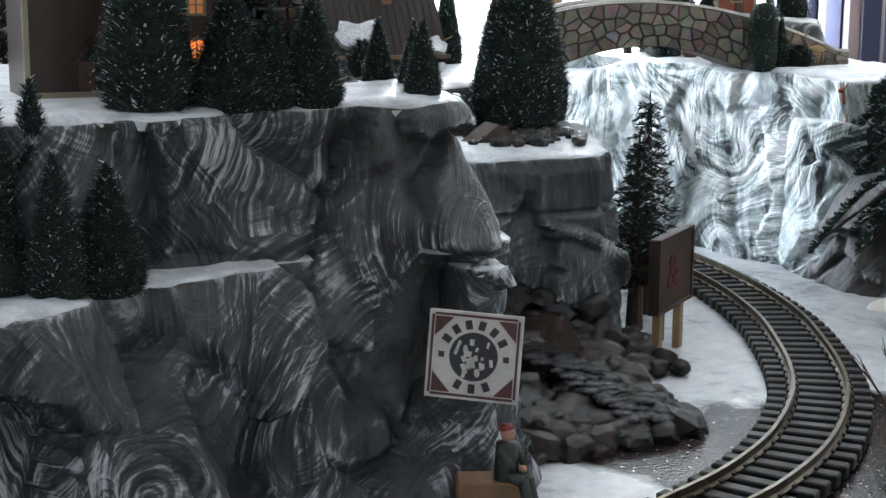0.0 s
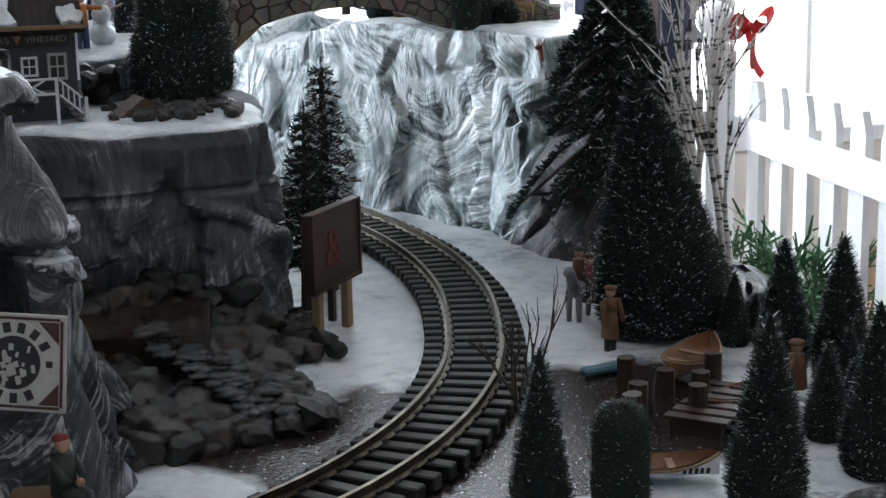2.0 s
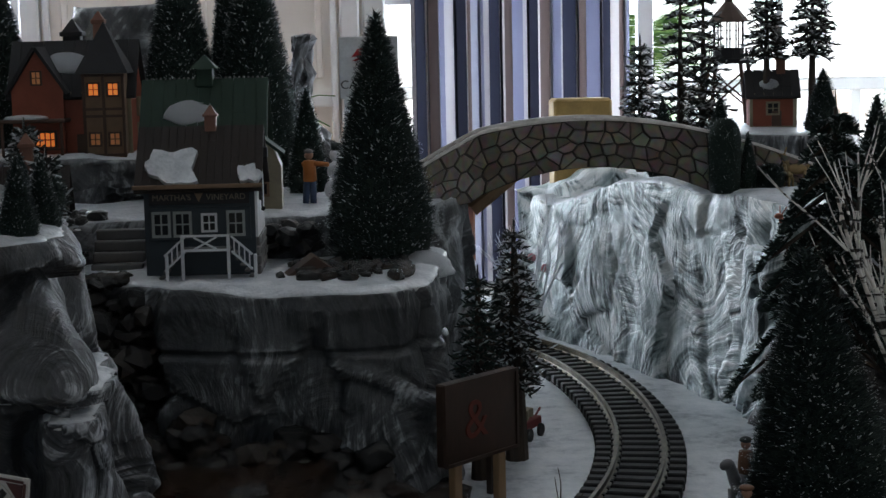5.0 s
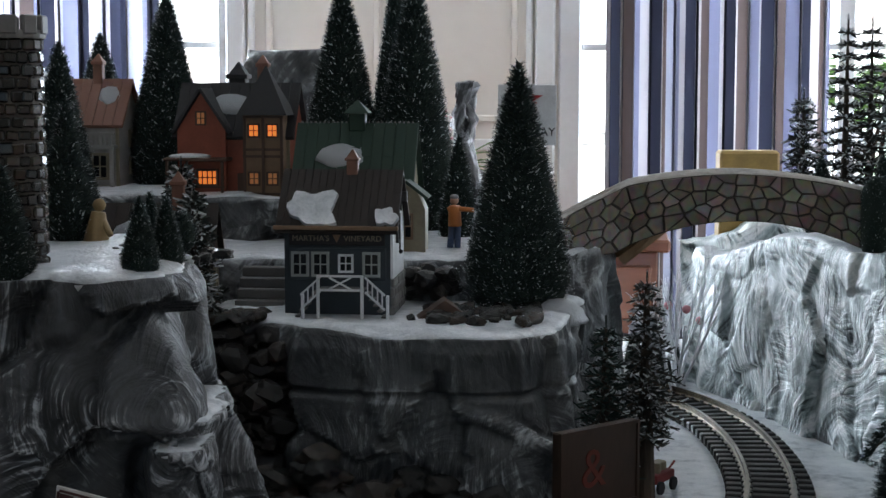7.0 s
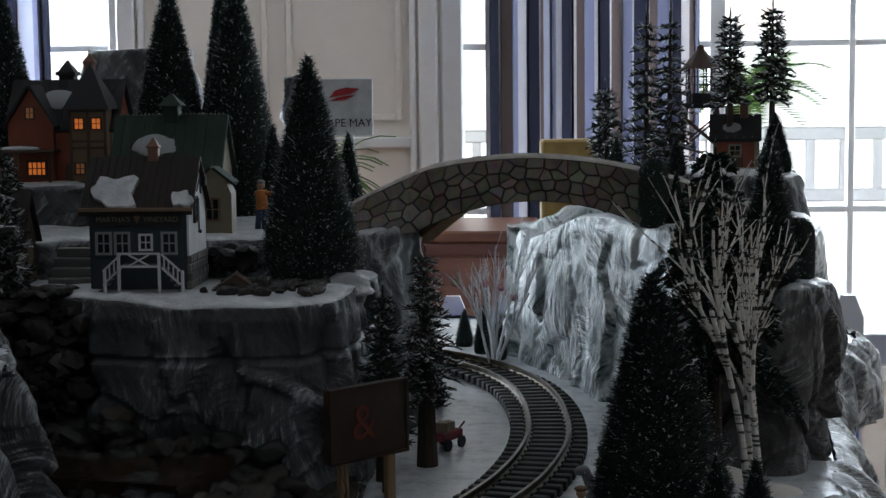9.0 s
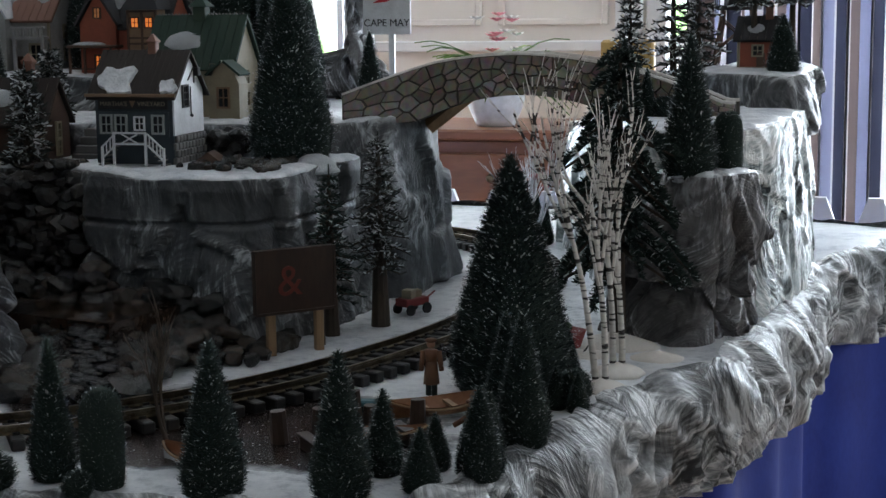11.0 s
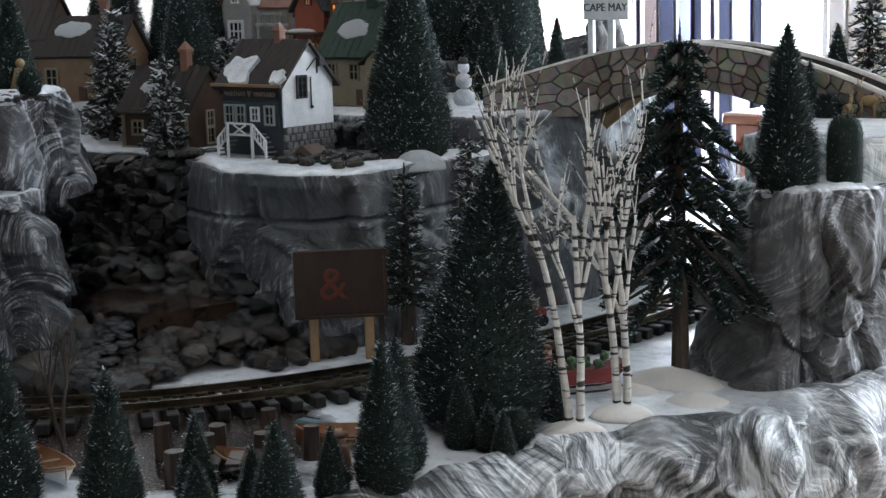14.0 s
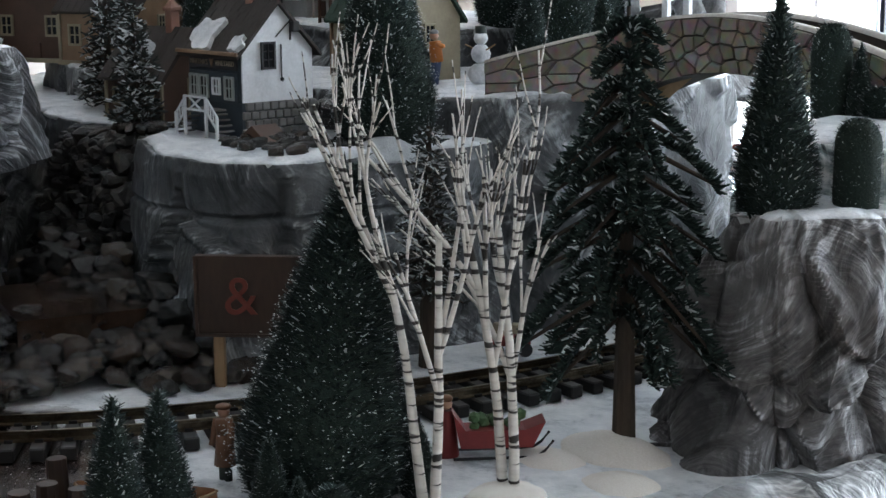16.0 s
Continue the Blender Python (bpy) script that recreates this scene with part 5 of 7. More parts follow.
def cottage():
    c = empty("cottage", pose(-0.0125, 0.082, 0.2), "slate blue shop cottage with white gable and snowy roof", "house")
    walls(c, 0.104, 0.086, 0.088, 0.048, P_BLUE, "wall_body")
    bm = bmesh.new()
    prism(bm, [(-0.043, 0.036), (0.043, 0.036), (0.043, 0.088), (0, 0.136), (-0.043, 0.088)], 0.0522, 0.0545, "x")
    part("gable_wall", bm, P_WHITE, c, "bright white plastered gable wall")
    base = part("stone_base", bmesh.new(), P_GREY, c, "grey stone foundation")
    rnd = random.Random(2)
    for i in range(9):
        for j in range(4):
            bm = bmesh.new()
            box(bm, 0.0535, -0.039 + 0.0097 * i + (0.004 if j % 2 else 0), 0.0045 + 0.009 * j, 0.004 + rnd.uniform(0, 0.002), 0.0088, 0.0082, bevel=0.001)
            part("stone", bm, P_GREY, base)
    gable_roof(c, 0.106, 0.09, 0.088, 0.049, 0.007, P_ROOF, 13, 0, 3, thick=0.003, pitch=0.0075)
    # patches of old snow low on the front slope
    for u0, u1, v1, sd in ((-0.056, 0.004, 0.62, 1.3), (0.034, 0.059, 0.34, 4.1)):
        bm = bmesh.new()
        low = [bm.verts.new((0, 0, 0)) for k in range(26)]
        high = [bm.verts.new((0, 0, 0)) for k in range(26)]
        for k in range(26):
            a = math.tau * k / 26
            rr = 0.82 + 0.5 * noise.noise(Vector((math.cos(a) * 1.6, math.sin(a) * 1.6, sd)))
            sq = 1 / max(abs(math.cos(a)), abs(math.sin(a))) ** 0.6
            u = (u0 + u1) / 2 + (u1 - u0) / 2 * math.cos(a) * rr * sq
            v_ = min(max(v1 * 0.5 + 0.02 + v1 * 0.5 * math.sin(a) * rr * sq, 0.01), 0.95)
            y, z = -0.0525 + 0.0525 * v_, 0.0835 + 0.0555 * v_
            low[k].co = (u, y, z)
            high[k].co = (u * 0.985 + (u0 + u1) * 0.0075, y - 0.0035, z + 0.0035)
        for k in range(26):
            bm.faces.new((low[k], low[(k + 1) % 26], high[(k + 1) % 26], high[k]))
        bm.faces.new(high)
        bmesh.ops.recalc_face_normals(bm, faces=bm.faces)
        part("roof_snow", bm, SNOW, c, "ragged patch of snow on the roof")
    bm = bmesh.new()
    box(bm, 0, -0.053, 0.086, 0.122, 0.003, 0.004, bevel=0.0005)
    part("eave_board", bm, P_TAN, c, "orange brown eave board")
    bm = bmesh.new()
    box(bm, 0, -0.0447, 0.075, 0.094, 0.003, 0.013, bevel=0.0006)
    sg = part("shop_sign", bm, P_DARK, c, "dark name board over the windows")
    bm = bmesh.new()
    prism(bm, [(-0.004, 0.079), (0.0, 0.071), (0.004, 0.079)], -0.0472, -0.0462)
    part("crest", bm, P_TAN, sg, "small pale crest")
    bm = bmesh.new()
    box(bm, 0.0, -0.0444, 0.05, 0.096, 0.0028, 0.031, bevel=0.0005)
    part("shop_front", bm, P_BLUE, c, "slate blue shop front panel")
    for x in (-0.036, -0.016, 0.034):
        window_on(c, x, -0.0464, 0.05, 0.015, 0.022, "-y", P_SHUTTER, GLASS)
    window_on(c, 0.009, -0.0464, 0.051, 0.013, 0.016, "-y", P_WHITE, GLASS)
    window_on(c, 0.0550, -0.012, 0.083, 0.015, 0.026, "+x", P_DARK, GLASS, (1, 2))
    bm = bmesh.new()
    for x in (-0.014, 0.0325 - 0.004):
        box(bm, x, -0.072, 0.020, 0.0028, 0.0028, 0.044)
    for x in (-0.0325 + 0.004, 0.0535):
        box(bm, x, -0.0745, 0.011, 0.003, 0.003, 0.026, bevel=0.0005)
    box(bm, 0.0072, -0.072, 0.0415, 0.044, 0.0022, 0.002)
    box(bm, 0.0072, -0.072, 0.028, 0.044, 0.0022, 0.002)
    box(bm, 0.0072, -0.072, 0.0345, 0.024, 0.0016, 0.0016, ry=28)
    box(bm, 0.0072, -0.072, 0.0345, 0.024, 0.0016, 0.0016, ry=-28)
    for s, x in ((-1, -0.0213), (1, 0.041)):
        box(bm, x, -0.0725, 0.032, 0.026, 0.0018, 0.0018, ry=s * 42)
        box(bm, x, -0.0725, 0.018, 0.026, 0.0018, 0.0018, ry=s * 42)
        for q in (-0.007, -0.0025, 0.0025, 0.007):
            box(bm, x + q, -0.0725, 0.025 - s * q * 0.9, 0.0012, 0.0012, 0.014)
    split_parts("railing_bar", bm, P_WHITE, c, "white wooden stair railing")
    bm = bmesh.new()
    box(bm, 0.0072, -0.06, 0.0275, 0.044, 0.024, 0.002)
    for s, x in ((-1, -0.016), (1, 0.0305)):
        for k in range(5):
            box(bm, x + s * (0.0025 + 0.004 * k), -0.06, 0.024 - 0.0055 * k, 0.0045, 0.02, 0.0016)
    split_parts("porch_step", bm, P_GREY, c)
    chimney(c, 0.009, 0.0, 0.128, 0.011, 0.024, P_ROSE)
    bm = bmesh.new()
    rod(bm, (0.055, 0.016, 0.118), (0.055, -0.002, 0.102), 0.0008, 0.0008, 6)
    rod(bm, (0.055, 0.016, 0.098), (0.055, 0.016, 0.118), 0.0012, 0.0012, 6)
    rod(bm, (0.0555, 0.004, 0.06), (0.0555, 0.004, 0.094), 0.0008, 0.0008, 6)
    box(bm, 0.058, 0.02, 0.112, 0.006, 0.009, 0.011, bevel=0.001)
    ball(bm, (0.0565, 0.004, 0.058), 0.0024, sub=1)
    part("wall_lamp", bm, P_DARK, c, "black iron lamp bracket on the gable")
    return sg


shop_board = cottage()


def plain_house(name, x, y, z, turn, w, d, h, rise, wall_mat, roof_mat, label, snow=2, seed=1, lits=(), along="x", chim=True, rows=8):
    c = empty(name, pose(x, y, z, 0, 0, turn), label, "house", "village houses")
    walls(c, w, d, h, rise, wall_mat, "wall_body", 0, along)
    gable_roof(c, w if along == "x" else d, d if along == "x" else w, h, rise, 0.006, roof_mat, rows, snow, seed, along=along)
    bm = bmesh.new()
    box(bm, 0, -d / 2 - 0.001, h * 0.99, w, 0.004, 0.003)
    for s in (-1, 1):
        box(bm, s * (w / 2 - 0.002), -d / 2 - 0.0012, h / 2, 0.004, 0.003, h)
    box(bm, 0, -d / 2 - 0.002, 0.003, w, 0.006, 0.006)
    part("corner_trim", bm, P_CREAM if wall_mat is not P_CREAM else P_TAN, c)
    for fx, fz, fw, fh, pane, bars in lits:
        window_on(c, fx, -d / 2 - 0.0012, fz, fw, fh, "-y", P_CREAM, pane, bars)
    for fz in (h * 0.35, h * 0.75):
        window_on(c, w / 2 + 0.0012, 0, fz, 0.014, 0.02, "+x", P_CREAM, GLASS)
    bm = bmesh.new()
    box(bm, w * 0.08, -d / 2 - 0.0015, 0.014, 0.013, 0.003, 0.026, bevel=0.0006)
    part("door", bm, P_BROWN, c)
    if chim:
        chimney(c, w * 0.2, 0, h + rise * 0.75, 0.012, rise * 0.55 + 0.012, P_ROSE)
    return c


# barn-like house with a green roof, cupola and ridge cresting
g = plain_house("green_roofed_house", -0.03, 0.29, 0.24, 0, 0.125, 0.09, 0.075, 0.062, P_CREAM, P_GREEN, "cream house with a green roof, snow patch and small cupola", 1, 5, [(-0.04, 0.05, 0.016, 0.022, GLASS, (1, 1)), (0.0, 0.05, 0.016, 0.022, GLASS, (1, 1)), (0.04, 0.05, 0.016, 0.022, GLASS, (1, 1))], chim=False)
bm = bmesh.new()
box(bm, 0, 0, 0.142, 0.018, 0.018, 0.02, bevel=0.001)
bmesh.ops.create_cone(bm, cap_ends=True, segments=4, radius1=0.02, radius2=0.002, depth=0.014, matrix=Matrix.Translation((0, 0, 0.159)) @ pose(0, 0, 0, 0, 0, 45))
cp = part("cupola", bm, P_GREEN, g, "small square cupola with a snowy cap")
bm = bmesh.new()
for k in range(26):
    ball(bm, (-0.063 + 0.005 * k, 0, 0.1415), 0.0016, sub=1)
part("ridge_cresting", bm, P_GREY, g)
bm = bmesh.new()
prism(bm, [(-0.022, 0), (0.022, 0), (0.022, 0.05), (0.012, 0.072), (0, 0.08), (-0.012, 0.072), (-0.022, 0.05)], -0.075, -0.045)
pb = part("front_bay", bm, P_CREAM, g, "cream gabled front bay")
pb.location = (0.062, 0.0, 0)
bm = bmesh.new()
for s in (-1, 1):
    box(bm, 0.062 + s * 0.013, -0.061, 0.071, 0.030, 0.036, 0.003, ry=s * 38)
part("bay_roof", bm, P_GREEN, g)
window_on(g, 0.062, -0.0765, 0.032, 0.016, 0.026, "-y", P_TAN, GLASS)

# red house with lit windows, a pointed turret and a porch
r = plain_house("red_house", -0.192, 0.42, 0.292, 0, 0.135, 0.085, 0.075, 0.055, P_RED, P_DARK, "red brown timbered house with glowing windows, turret and porch", 1, 7,
                [(-0.032, 0.075, 0.014, 0.02, LIT_DIM, (1, 1)), (-0.024, 0.022, 0.026, 0.019, LIT, (3, 1)), (-0.056, 0.024, 0.012, 0.016, LIT_DIM, (1, 1))])
bm = bmesh.new()
prism(bm, [(-0.066, 0.0), (-0.008, 0.0), (-0.008, 0.078), (-0.037, 0.122), (-0.066, 0.078)], -0.052, 0.0)
fg = part("front_gable", bm, P_RED, r, "red clapboard front gable")
bm = bmesh.new()
for s in (-1, 1):
    box(bm, -0.037 + s * 0.0175, -0.028, 0.1005, 0.062, 0.062, 0.0035, ry=s * 56.6)
part("gable_roof", bm, P_DARK, r, "steep dark gable roof")
window_on(r, -0.037, -0.0532, 0.092, 0.011, 0.015, "-y", P_BROWN, LIT_DIM)
window_on(r, -0.03, -0.0532, 0.022, 0.024, 0.018, "-y", P_BROWN, LIT, (3, 1))
chimney(r, -0.006, 0.014, 0.10, 0.02, 0.045, P_DARK)
bm = bmesh.new()
box(bm, 0.04, -0.05, 0.048, 0.046, 0.03, 0.096, bevel=0.001)
tw = part("turret", bm, P_TAN, r, "timbered turret bay")
bm = bmesh.new()
bmesh.ops.create_cone(bm, cap_ends=True, segments=4, radius1=0.042, radius2=0.0005, depth=0.058, matrix=Matrix.Translation((0.04, -0.045, 0.125)) @ pose(0, 0, 0, 0, 0, 45))
part("turret_roof", bm, P_DARK, r, "steep dark turret roof")
for z, pane in ((0.078, LIT), (0.022, LIT_DIM)):
    for x in (0.029, 0.051):
        window_on(r, x, -0.0655, z, 0.0125, 0.0145, "-y", P_BROWN, pane)
bm = bmesh.new()
for z in (0.048, 0.056, 0.094, 0.004):
    box(bm, 0.04, -0.0655, z, 0.048, 0.003, 0.003)
for x in (0.018, 0.04, 0.062):
    box(bm, x, -0.0657, 0.048, 0.003, 0.003, 0.094)
split_parts("timber", bm, P_BROWN, r)
bm = bmesh.new()
box(bm, -0.04, -0.056, 0.044, 0.076, 0.036, 0.004, bevel=0.001)
for x in (-0.074, -0.05, -0.008):
    box(bm, x, -0.071, 0.021, 0.003, 0.003, 0.042)
box(bm, -0.04, -0.071, 0.012, 0.07, 0.002, 0.002)
part("porch", bm, P_BROWN, r)
bm = bmesh.new()
ball(bm, (-0.05, -0.056, 0.047), 0.026, (1, 0.6, 0.16))
part("porch_snow", bm, SNOW, r, "", True)

# stone-grey villa with a red roof and chimney
ch = plain_house("villa", -0.42, 0.50, 0.292, 0, 0.13, 0.09, 0.085, 0.05, P_STONE, P_ROSE, "grey stone villa with a red tiled roof and a balcony", 2, 9, [(-0.03, 0.03, 0.03, 0.034, GLASS, (2, 1)), (0.04, 0.03, 0.02, 0.03, GLASS, (1, 1)), (-0.02, 0.08, 0.026, 0.02, GLASS, (2, 2))], chim=True)
bm = bmesh.new()
prism(bm, [(-0.064, 0.0), (0.0, 0.0), (0.0, 0.086), (-0.032, 0.142), (-0.064, 0.086)], -0.066, 0.0)
part("front_gable", bm, P_STONE, ch, "grey rendered front gable")
for sd in (-1, 1):
    bm = bmesh.new()
    box(bm, -0.032 + sd * 0.0175, -0.034, 0.1155, 0.072, 0.07, 0.003, ry=sd * 60)
    part("gable_slope", bm, P_ROSE if sd < 0 else SNOW, ch, "snow-covered slope" if sd > 0 else "")
window_on(ch, -0.032, -0.0672, 0.1, 0.014, 0.022, "-y", P_WHITE, GLASS)
window_on(ch, -0.032, -0.0672, 0.045, 0.03, 0.03, "-y", P_WHITE, GLASS, (2, 1))
bm = bmesh.new()
for k in range(9):
    box(bm, 0.012 + 0.0058 * k, -0.062, 0.063, 0.003, 0.003, 0.014)
box(bm, 0.036, -0.062, 0.071, 0.056, 0.006, 0.003)
box(bm, 0.036, -0.055, 0.055, 0.056, 0.02, 0.004)
for x in (0.012, 0.06):
    box(bm, x, -0.061, 0.027, 0.005, 0.005, 0.054)
part("balcony", bm, P_STONE, ch)

plain_house("log_cabin", -0.205, 0.085, 0.196, 6, 0.115, 0.08, 0.055, 0.05, P_BROWN, P_ROOF, "dark brown cabin with a shingle roof and big chimney", 1, 11, [(-0.03, 0.03, 0.018, 0.018, GLASS, (1, 1)), (0.03, 0.03, 0.018, 0.018, GLASS, (1, 1))])
plain_house("cream_house", -0.238, -0.31, 0.286, 4, 0.085, 0.06, 0.085, 0.05, P_BROWN, P_DARK, "dark brown house with glowing bay windows", 1, 12, [(-0.016, 0.036, 0.013, 0.016, LIT, (1, 1)), (0.028, 0.036, 0.013, 0.016, LIT, (1, 1)), (-0.016, 0.068, 0.012, 0.014, LIT_DIM, (1, 1)), (0.028, 0.068, 0.012, 0.014, LIT_DIM, (1, 1))])
plain_house("timber_house", -0.337, -0.285, 0.286, 8, 0.075, 0.06, 0.085, 0.04, WOOD_DARK, P_ROOF, "brown clapboard house half hidden by trees", 1, 13, [(0.03, 0.03, 0.02, 0.02, GLASS, (1, 1))])
plain_house("brown_lodge", -0.66, 0.17, 0.24, 24, 0.15, 0.1, 0.10, 0.06, P_BROWN, P_ROOF, "dark brown timber lodge with a snowy porch roof", 1, 17, [(-0.04, 0.05, 0.02, 0.026, GLASS, (1, 1)), (0.04, 0.05, 0.02, 0.026, GLASS, (1, 1))])
plain_house("stone_inn", -0.52, 0.20, 0.24, 20, 0.14, 0.09, 0.075, 0.05, P_TAN, P_ROOF, "tan stone house with an arched door", 1, 14, [(-0.04, 0.04, 0.02, 0.026, GLASS, (1, 1)), (0.04, 0.04, 0.02, 0.026, GLASS, (1, 1))])


def stone_tower(x, y, z, h, r):
    t = empty("stone_tower", pose(x, y, z), "round tower of small grey stones", "tower")
    bm = bmesh.new()
    rod(bm, (0, 0, 0), (0, 0, h), r * 0.96, r * 0.9, 28)
    part("mortar_core", bm, MORTAR, t)
    bm = bmesh.new()
    box(bm, 0, 0, 0, 0.0098, 0.004, 0.0085, bevel=0.0014)
    first = part("stone", bm, STONE, t)
    rnd = random.Random(4)
    k = 0
    for j in range(int(h / 0.0095)):
        for i in range(15):
            a = math.tau * (i + 0.5 * (j % 2)) / 15 + rnd.uniform(-0.05, 0.05)
            if math.sin(a) > 0.5:
                continue
            ob = first if k == 0 else new("stone", first.data)
            ob.parent = t
            rr = r * 0.96 * (1 - 0.06 * j * 0.0095 / h)
            ob.matrix_basis = pose(math.cos(a) * rr, math.sin(a) * rr, 0.005 + j * 0.0095, rnd.uniform(-6, 6), rnd.uniform(-6, 6), math.degrees(a) + 90) @ Matrix.Diagonal((rnd.uniform(0.8, 1.1), 1, rnd.uniform(0.8, 1.1), 1))
            k += 1
    bm = bmesh.new()
    for i in range(10):
        a = math.tau * i / 10
        box(bm, math.cos(a) * r, math.sin(a) * r, h + 0.006, 0.012, 0.006, 0.014, math.degrees(a) + 90, 0.001)
    rod(bm, (0, 0, h - 0.004), (0, 0, h + 0.002), r * 1.08, r * 1.1, 24)
    split_parts("merlon", bm, P_GREY, t)


stone_tower(-0.194, -0.335, 0.286, 0.175, 0.024)


def lookout_tower(x, y, z):
    t = empty("lookout_tower", pose(x, y, z), "dark lighthouse-like lookout tower on splayed legs", "tower")
    for sx in (-1, 1):
        for sy in (-1, 1):
            bm = bmesh.new()
            rod(bm, (sx * 0.034, sy * 0.034, 0), (sx * 0.022, sy * 0.022, 0.092), 0.0035, 0.003, 6)
            part("leg", bm, P_BROWN, t)
    bm = bmesh.new()
    for s in (-1, 1):
        rod(bm, (-0.03, s * 0.03, 0.03), (0.024, s * 0.024, 0.075), 0.0016, 0.0016, 5)
        rod(bm, (0.03, s * 0.03, 0.03), (-0.024, s * 0.024, 0.075), 0.0016, 0.0016, 5)
    split_parts("brace", bm, P_BROWN, t)
    bm = bmesh.new()
    rod(bm, (0, 0, 0.09), (0, 0, 0.097), 0.036, 0.038, 12)
    for i in range(12):
        a = math.tau * i / 12
        rod(bm, (math.cos(a) * 0.035, math.sin(a) * 0.035, 0.097), (math.cos(a) * 0.035, math.sin(a) * 0.035, 0.112), 0.001, 0.001, 4)
    part("gallery", bm, P_DARK, t)
    bm = bmesh.new()
    rod(bm, (0, 0, 0.097), (0, 0, 0.112), 0.022, 0.022, 10)
    for i in range(10):
        a = math.tau * i / 10
        rod(bm, (math.cos(a) * 0.021, math.sin(a) * 0.021, 0.112), (math.cos(a) * 0.021, math.sin(a) * 0.021, 0.148), 0.0011, 0.0011, 4)
    for zz in (0.124, 0.136):
        rod(bm, (0, 0, zz), (0, 0, zz + 0.001), 0.0215, 0.0215, 10)
    part("lantern_frame", bm, P_DARK, t)
    bm = bmesh.new()
    bmesh.ops.create_cone(bm, cap_ends=True, segments=10, radius1=0.03, radius2=0.006, depth=0.028, matrix=Matrix.Translation((0, 0, 0.162)))
    ball(bm, (0, 0, 0.178), 0.006)
    part("lantern_roof", bm, P_BROWN, t)


lookout_tower(0.652, 0.79, 0.286)
sh = plain_house("hill_chalet", 0.695, 0.715, 0.286, -8, 0.062, 0.05, 0.05, 0.028, P_RED, P_DARK, "small dark red chalet beside the lookout tower", 1, 15, [(0.0, 0.03, 0.016, 0.016, GLASS, (1, 1))])


# ---- stream, stones and pool ----
def stone_meshes(n, seed):
    out = []
    for k in range(n):
        bm = bmesh.new()
        bmesh.ops.create_icosphere(bm, subdivisions=2, radius=1.0)
        for vt in bm.verts:
            d = 1 + 0.5 * noise.noise(vt.co * 1.3 + Vector((seed + k * 9, 0, 0))) + 0.10 * noise.noise(vt.co * 3.3 + Vector((k, 5, 0)))
            vt.co *= d
            q = max(abs(vt.co.x), abs(vt.co.y), abs(vt.co.z))
            if q > 0.74:
                vt.co *= 0.74 / q
        me = bpy.data.meshes.new("stone")
        bm.to_mesh(me)
        bm.free()
        me.polygons.foreach_set("use_smooth", [False] * len(me.polygons))
        out.append(me)
    return out


def heap(name, label, mat, spots, seed):
    thing = empty(name, Matrix(), label, "rocks")
    rnd = random.Random(seed)
    meshes = stone_meshes(7, seed)
    for me in meshes:
        me.materials.append(mat)
    for x, y, z, s in spots:
        ob = new("stone", meshes[rnd.randrange(7)])
        ob.parent = thing
        ob.matrix_basis = pose(x, y, z, rnd.uniform(-25, 25), rnd.uniform(-25, 25), rnd.uniform(0, 360)) @ Matrix.Diagonal((s * rnd.uniform(0.9, 1.5), s * rnd.uniform(0.8, 1.2), s * rnd.uniform(0.6, 1.05), 1))
    return thing


rnd = random.Random(21)
spots = []
for k in range(360):
    u, s = rnd.random(), rnd.random()
    if u < 0.30 and s < 0.7:
        continue
    # the bed of stones falls from the pool at the terrace's foot to the track side
    x = -0.03 + 0.165 * s + 0.03 * u
    y = -0.13 - 0.225 * u + 0.05 * (s - 0.3)
    z = 0.062 * (1 - u) ** 1.1 * (1 - 0.5 * s) + 0.004
    spots.append((x, y, z, rnd.uniform(0.006, 0.0125) if rnd.random() < 0.75 else rnd.uniform(0.014, 0.021)))
heap("stream_bed", "heap of wet brown and grey stones below the waterfall", STONE, spots, 3)


def stacked(count, x0, x1, z0, z1):
    """Rough stones piled up the back of the recess, leaning back towards the top."""
    out = []
    for k in range(count):
        u = rnd.random()
        out.append((rnd.uniform(x0, x1), 0.0 - 0.055 * (1 - u) - 0.016 * rnd.random(), z0 + (z1 - z0) * u, rnd.uniform(0.007, 0.012) if rnd.random() < 0.7 else rnd.uniform(0.012, 0.019)))
    return out


heap("stone_bank", "bank of dark rough stones beside the waterfall", STONE_DARK, stacked(150, -0.27, -0.165, 0.03, 0.19), 8)
heap("waterfall_wall", "recess of dark wet rough stones behind the pool", STONE_DARK, stacked(230, -0.175, -0.052, 0.03, 0.188), 5)
spots = []
for k in range(190):
    x, u = rnd.uniform(-0.19, 0.165), rnd.random()
    top = 0.085 * min(1.0, max(0.15, (0.19 - x) / 0.12))
    spots.append((x, -0.082 - 0.075 * u - 0.02 * (x > 0.1), 0.008 + top * (1 - u) * rnd.uniform(0.75, 1.0), rnd.uniform(0.009, 0.015) if rnd.random() < 0.6 else rnd.uniform(0.015, 0.022)))
heap("pool_boulders", "rounded brown and grey boulders edging the pool", STONE, spots, 12)
spots = [(0.19 + rnd.uniform(-0.02, 0.03), -0.09 + rnd.uniform(-0.07, 0.05), 0.008, rnd.uniform(0.008, 0.018)) for k in range(20)] + [(0.10 + rnd.uniform(-0.06, 0.08), -0.10 + rnd.uniform(-0.02, 0.02), rnd.uniform(0.02, 0.06), rnd.uniform(0.01, 0.018)) for k in range(34)]
heap("cliff_foot_stones", "loose grey stones along the foot of the terrace", STONE, spots, 6)
bm = bmesh.new()
box(bm, 0.02, -0.155, 0.030, 0.17, 0.13, 0.056, -14)
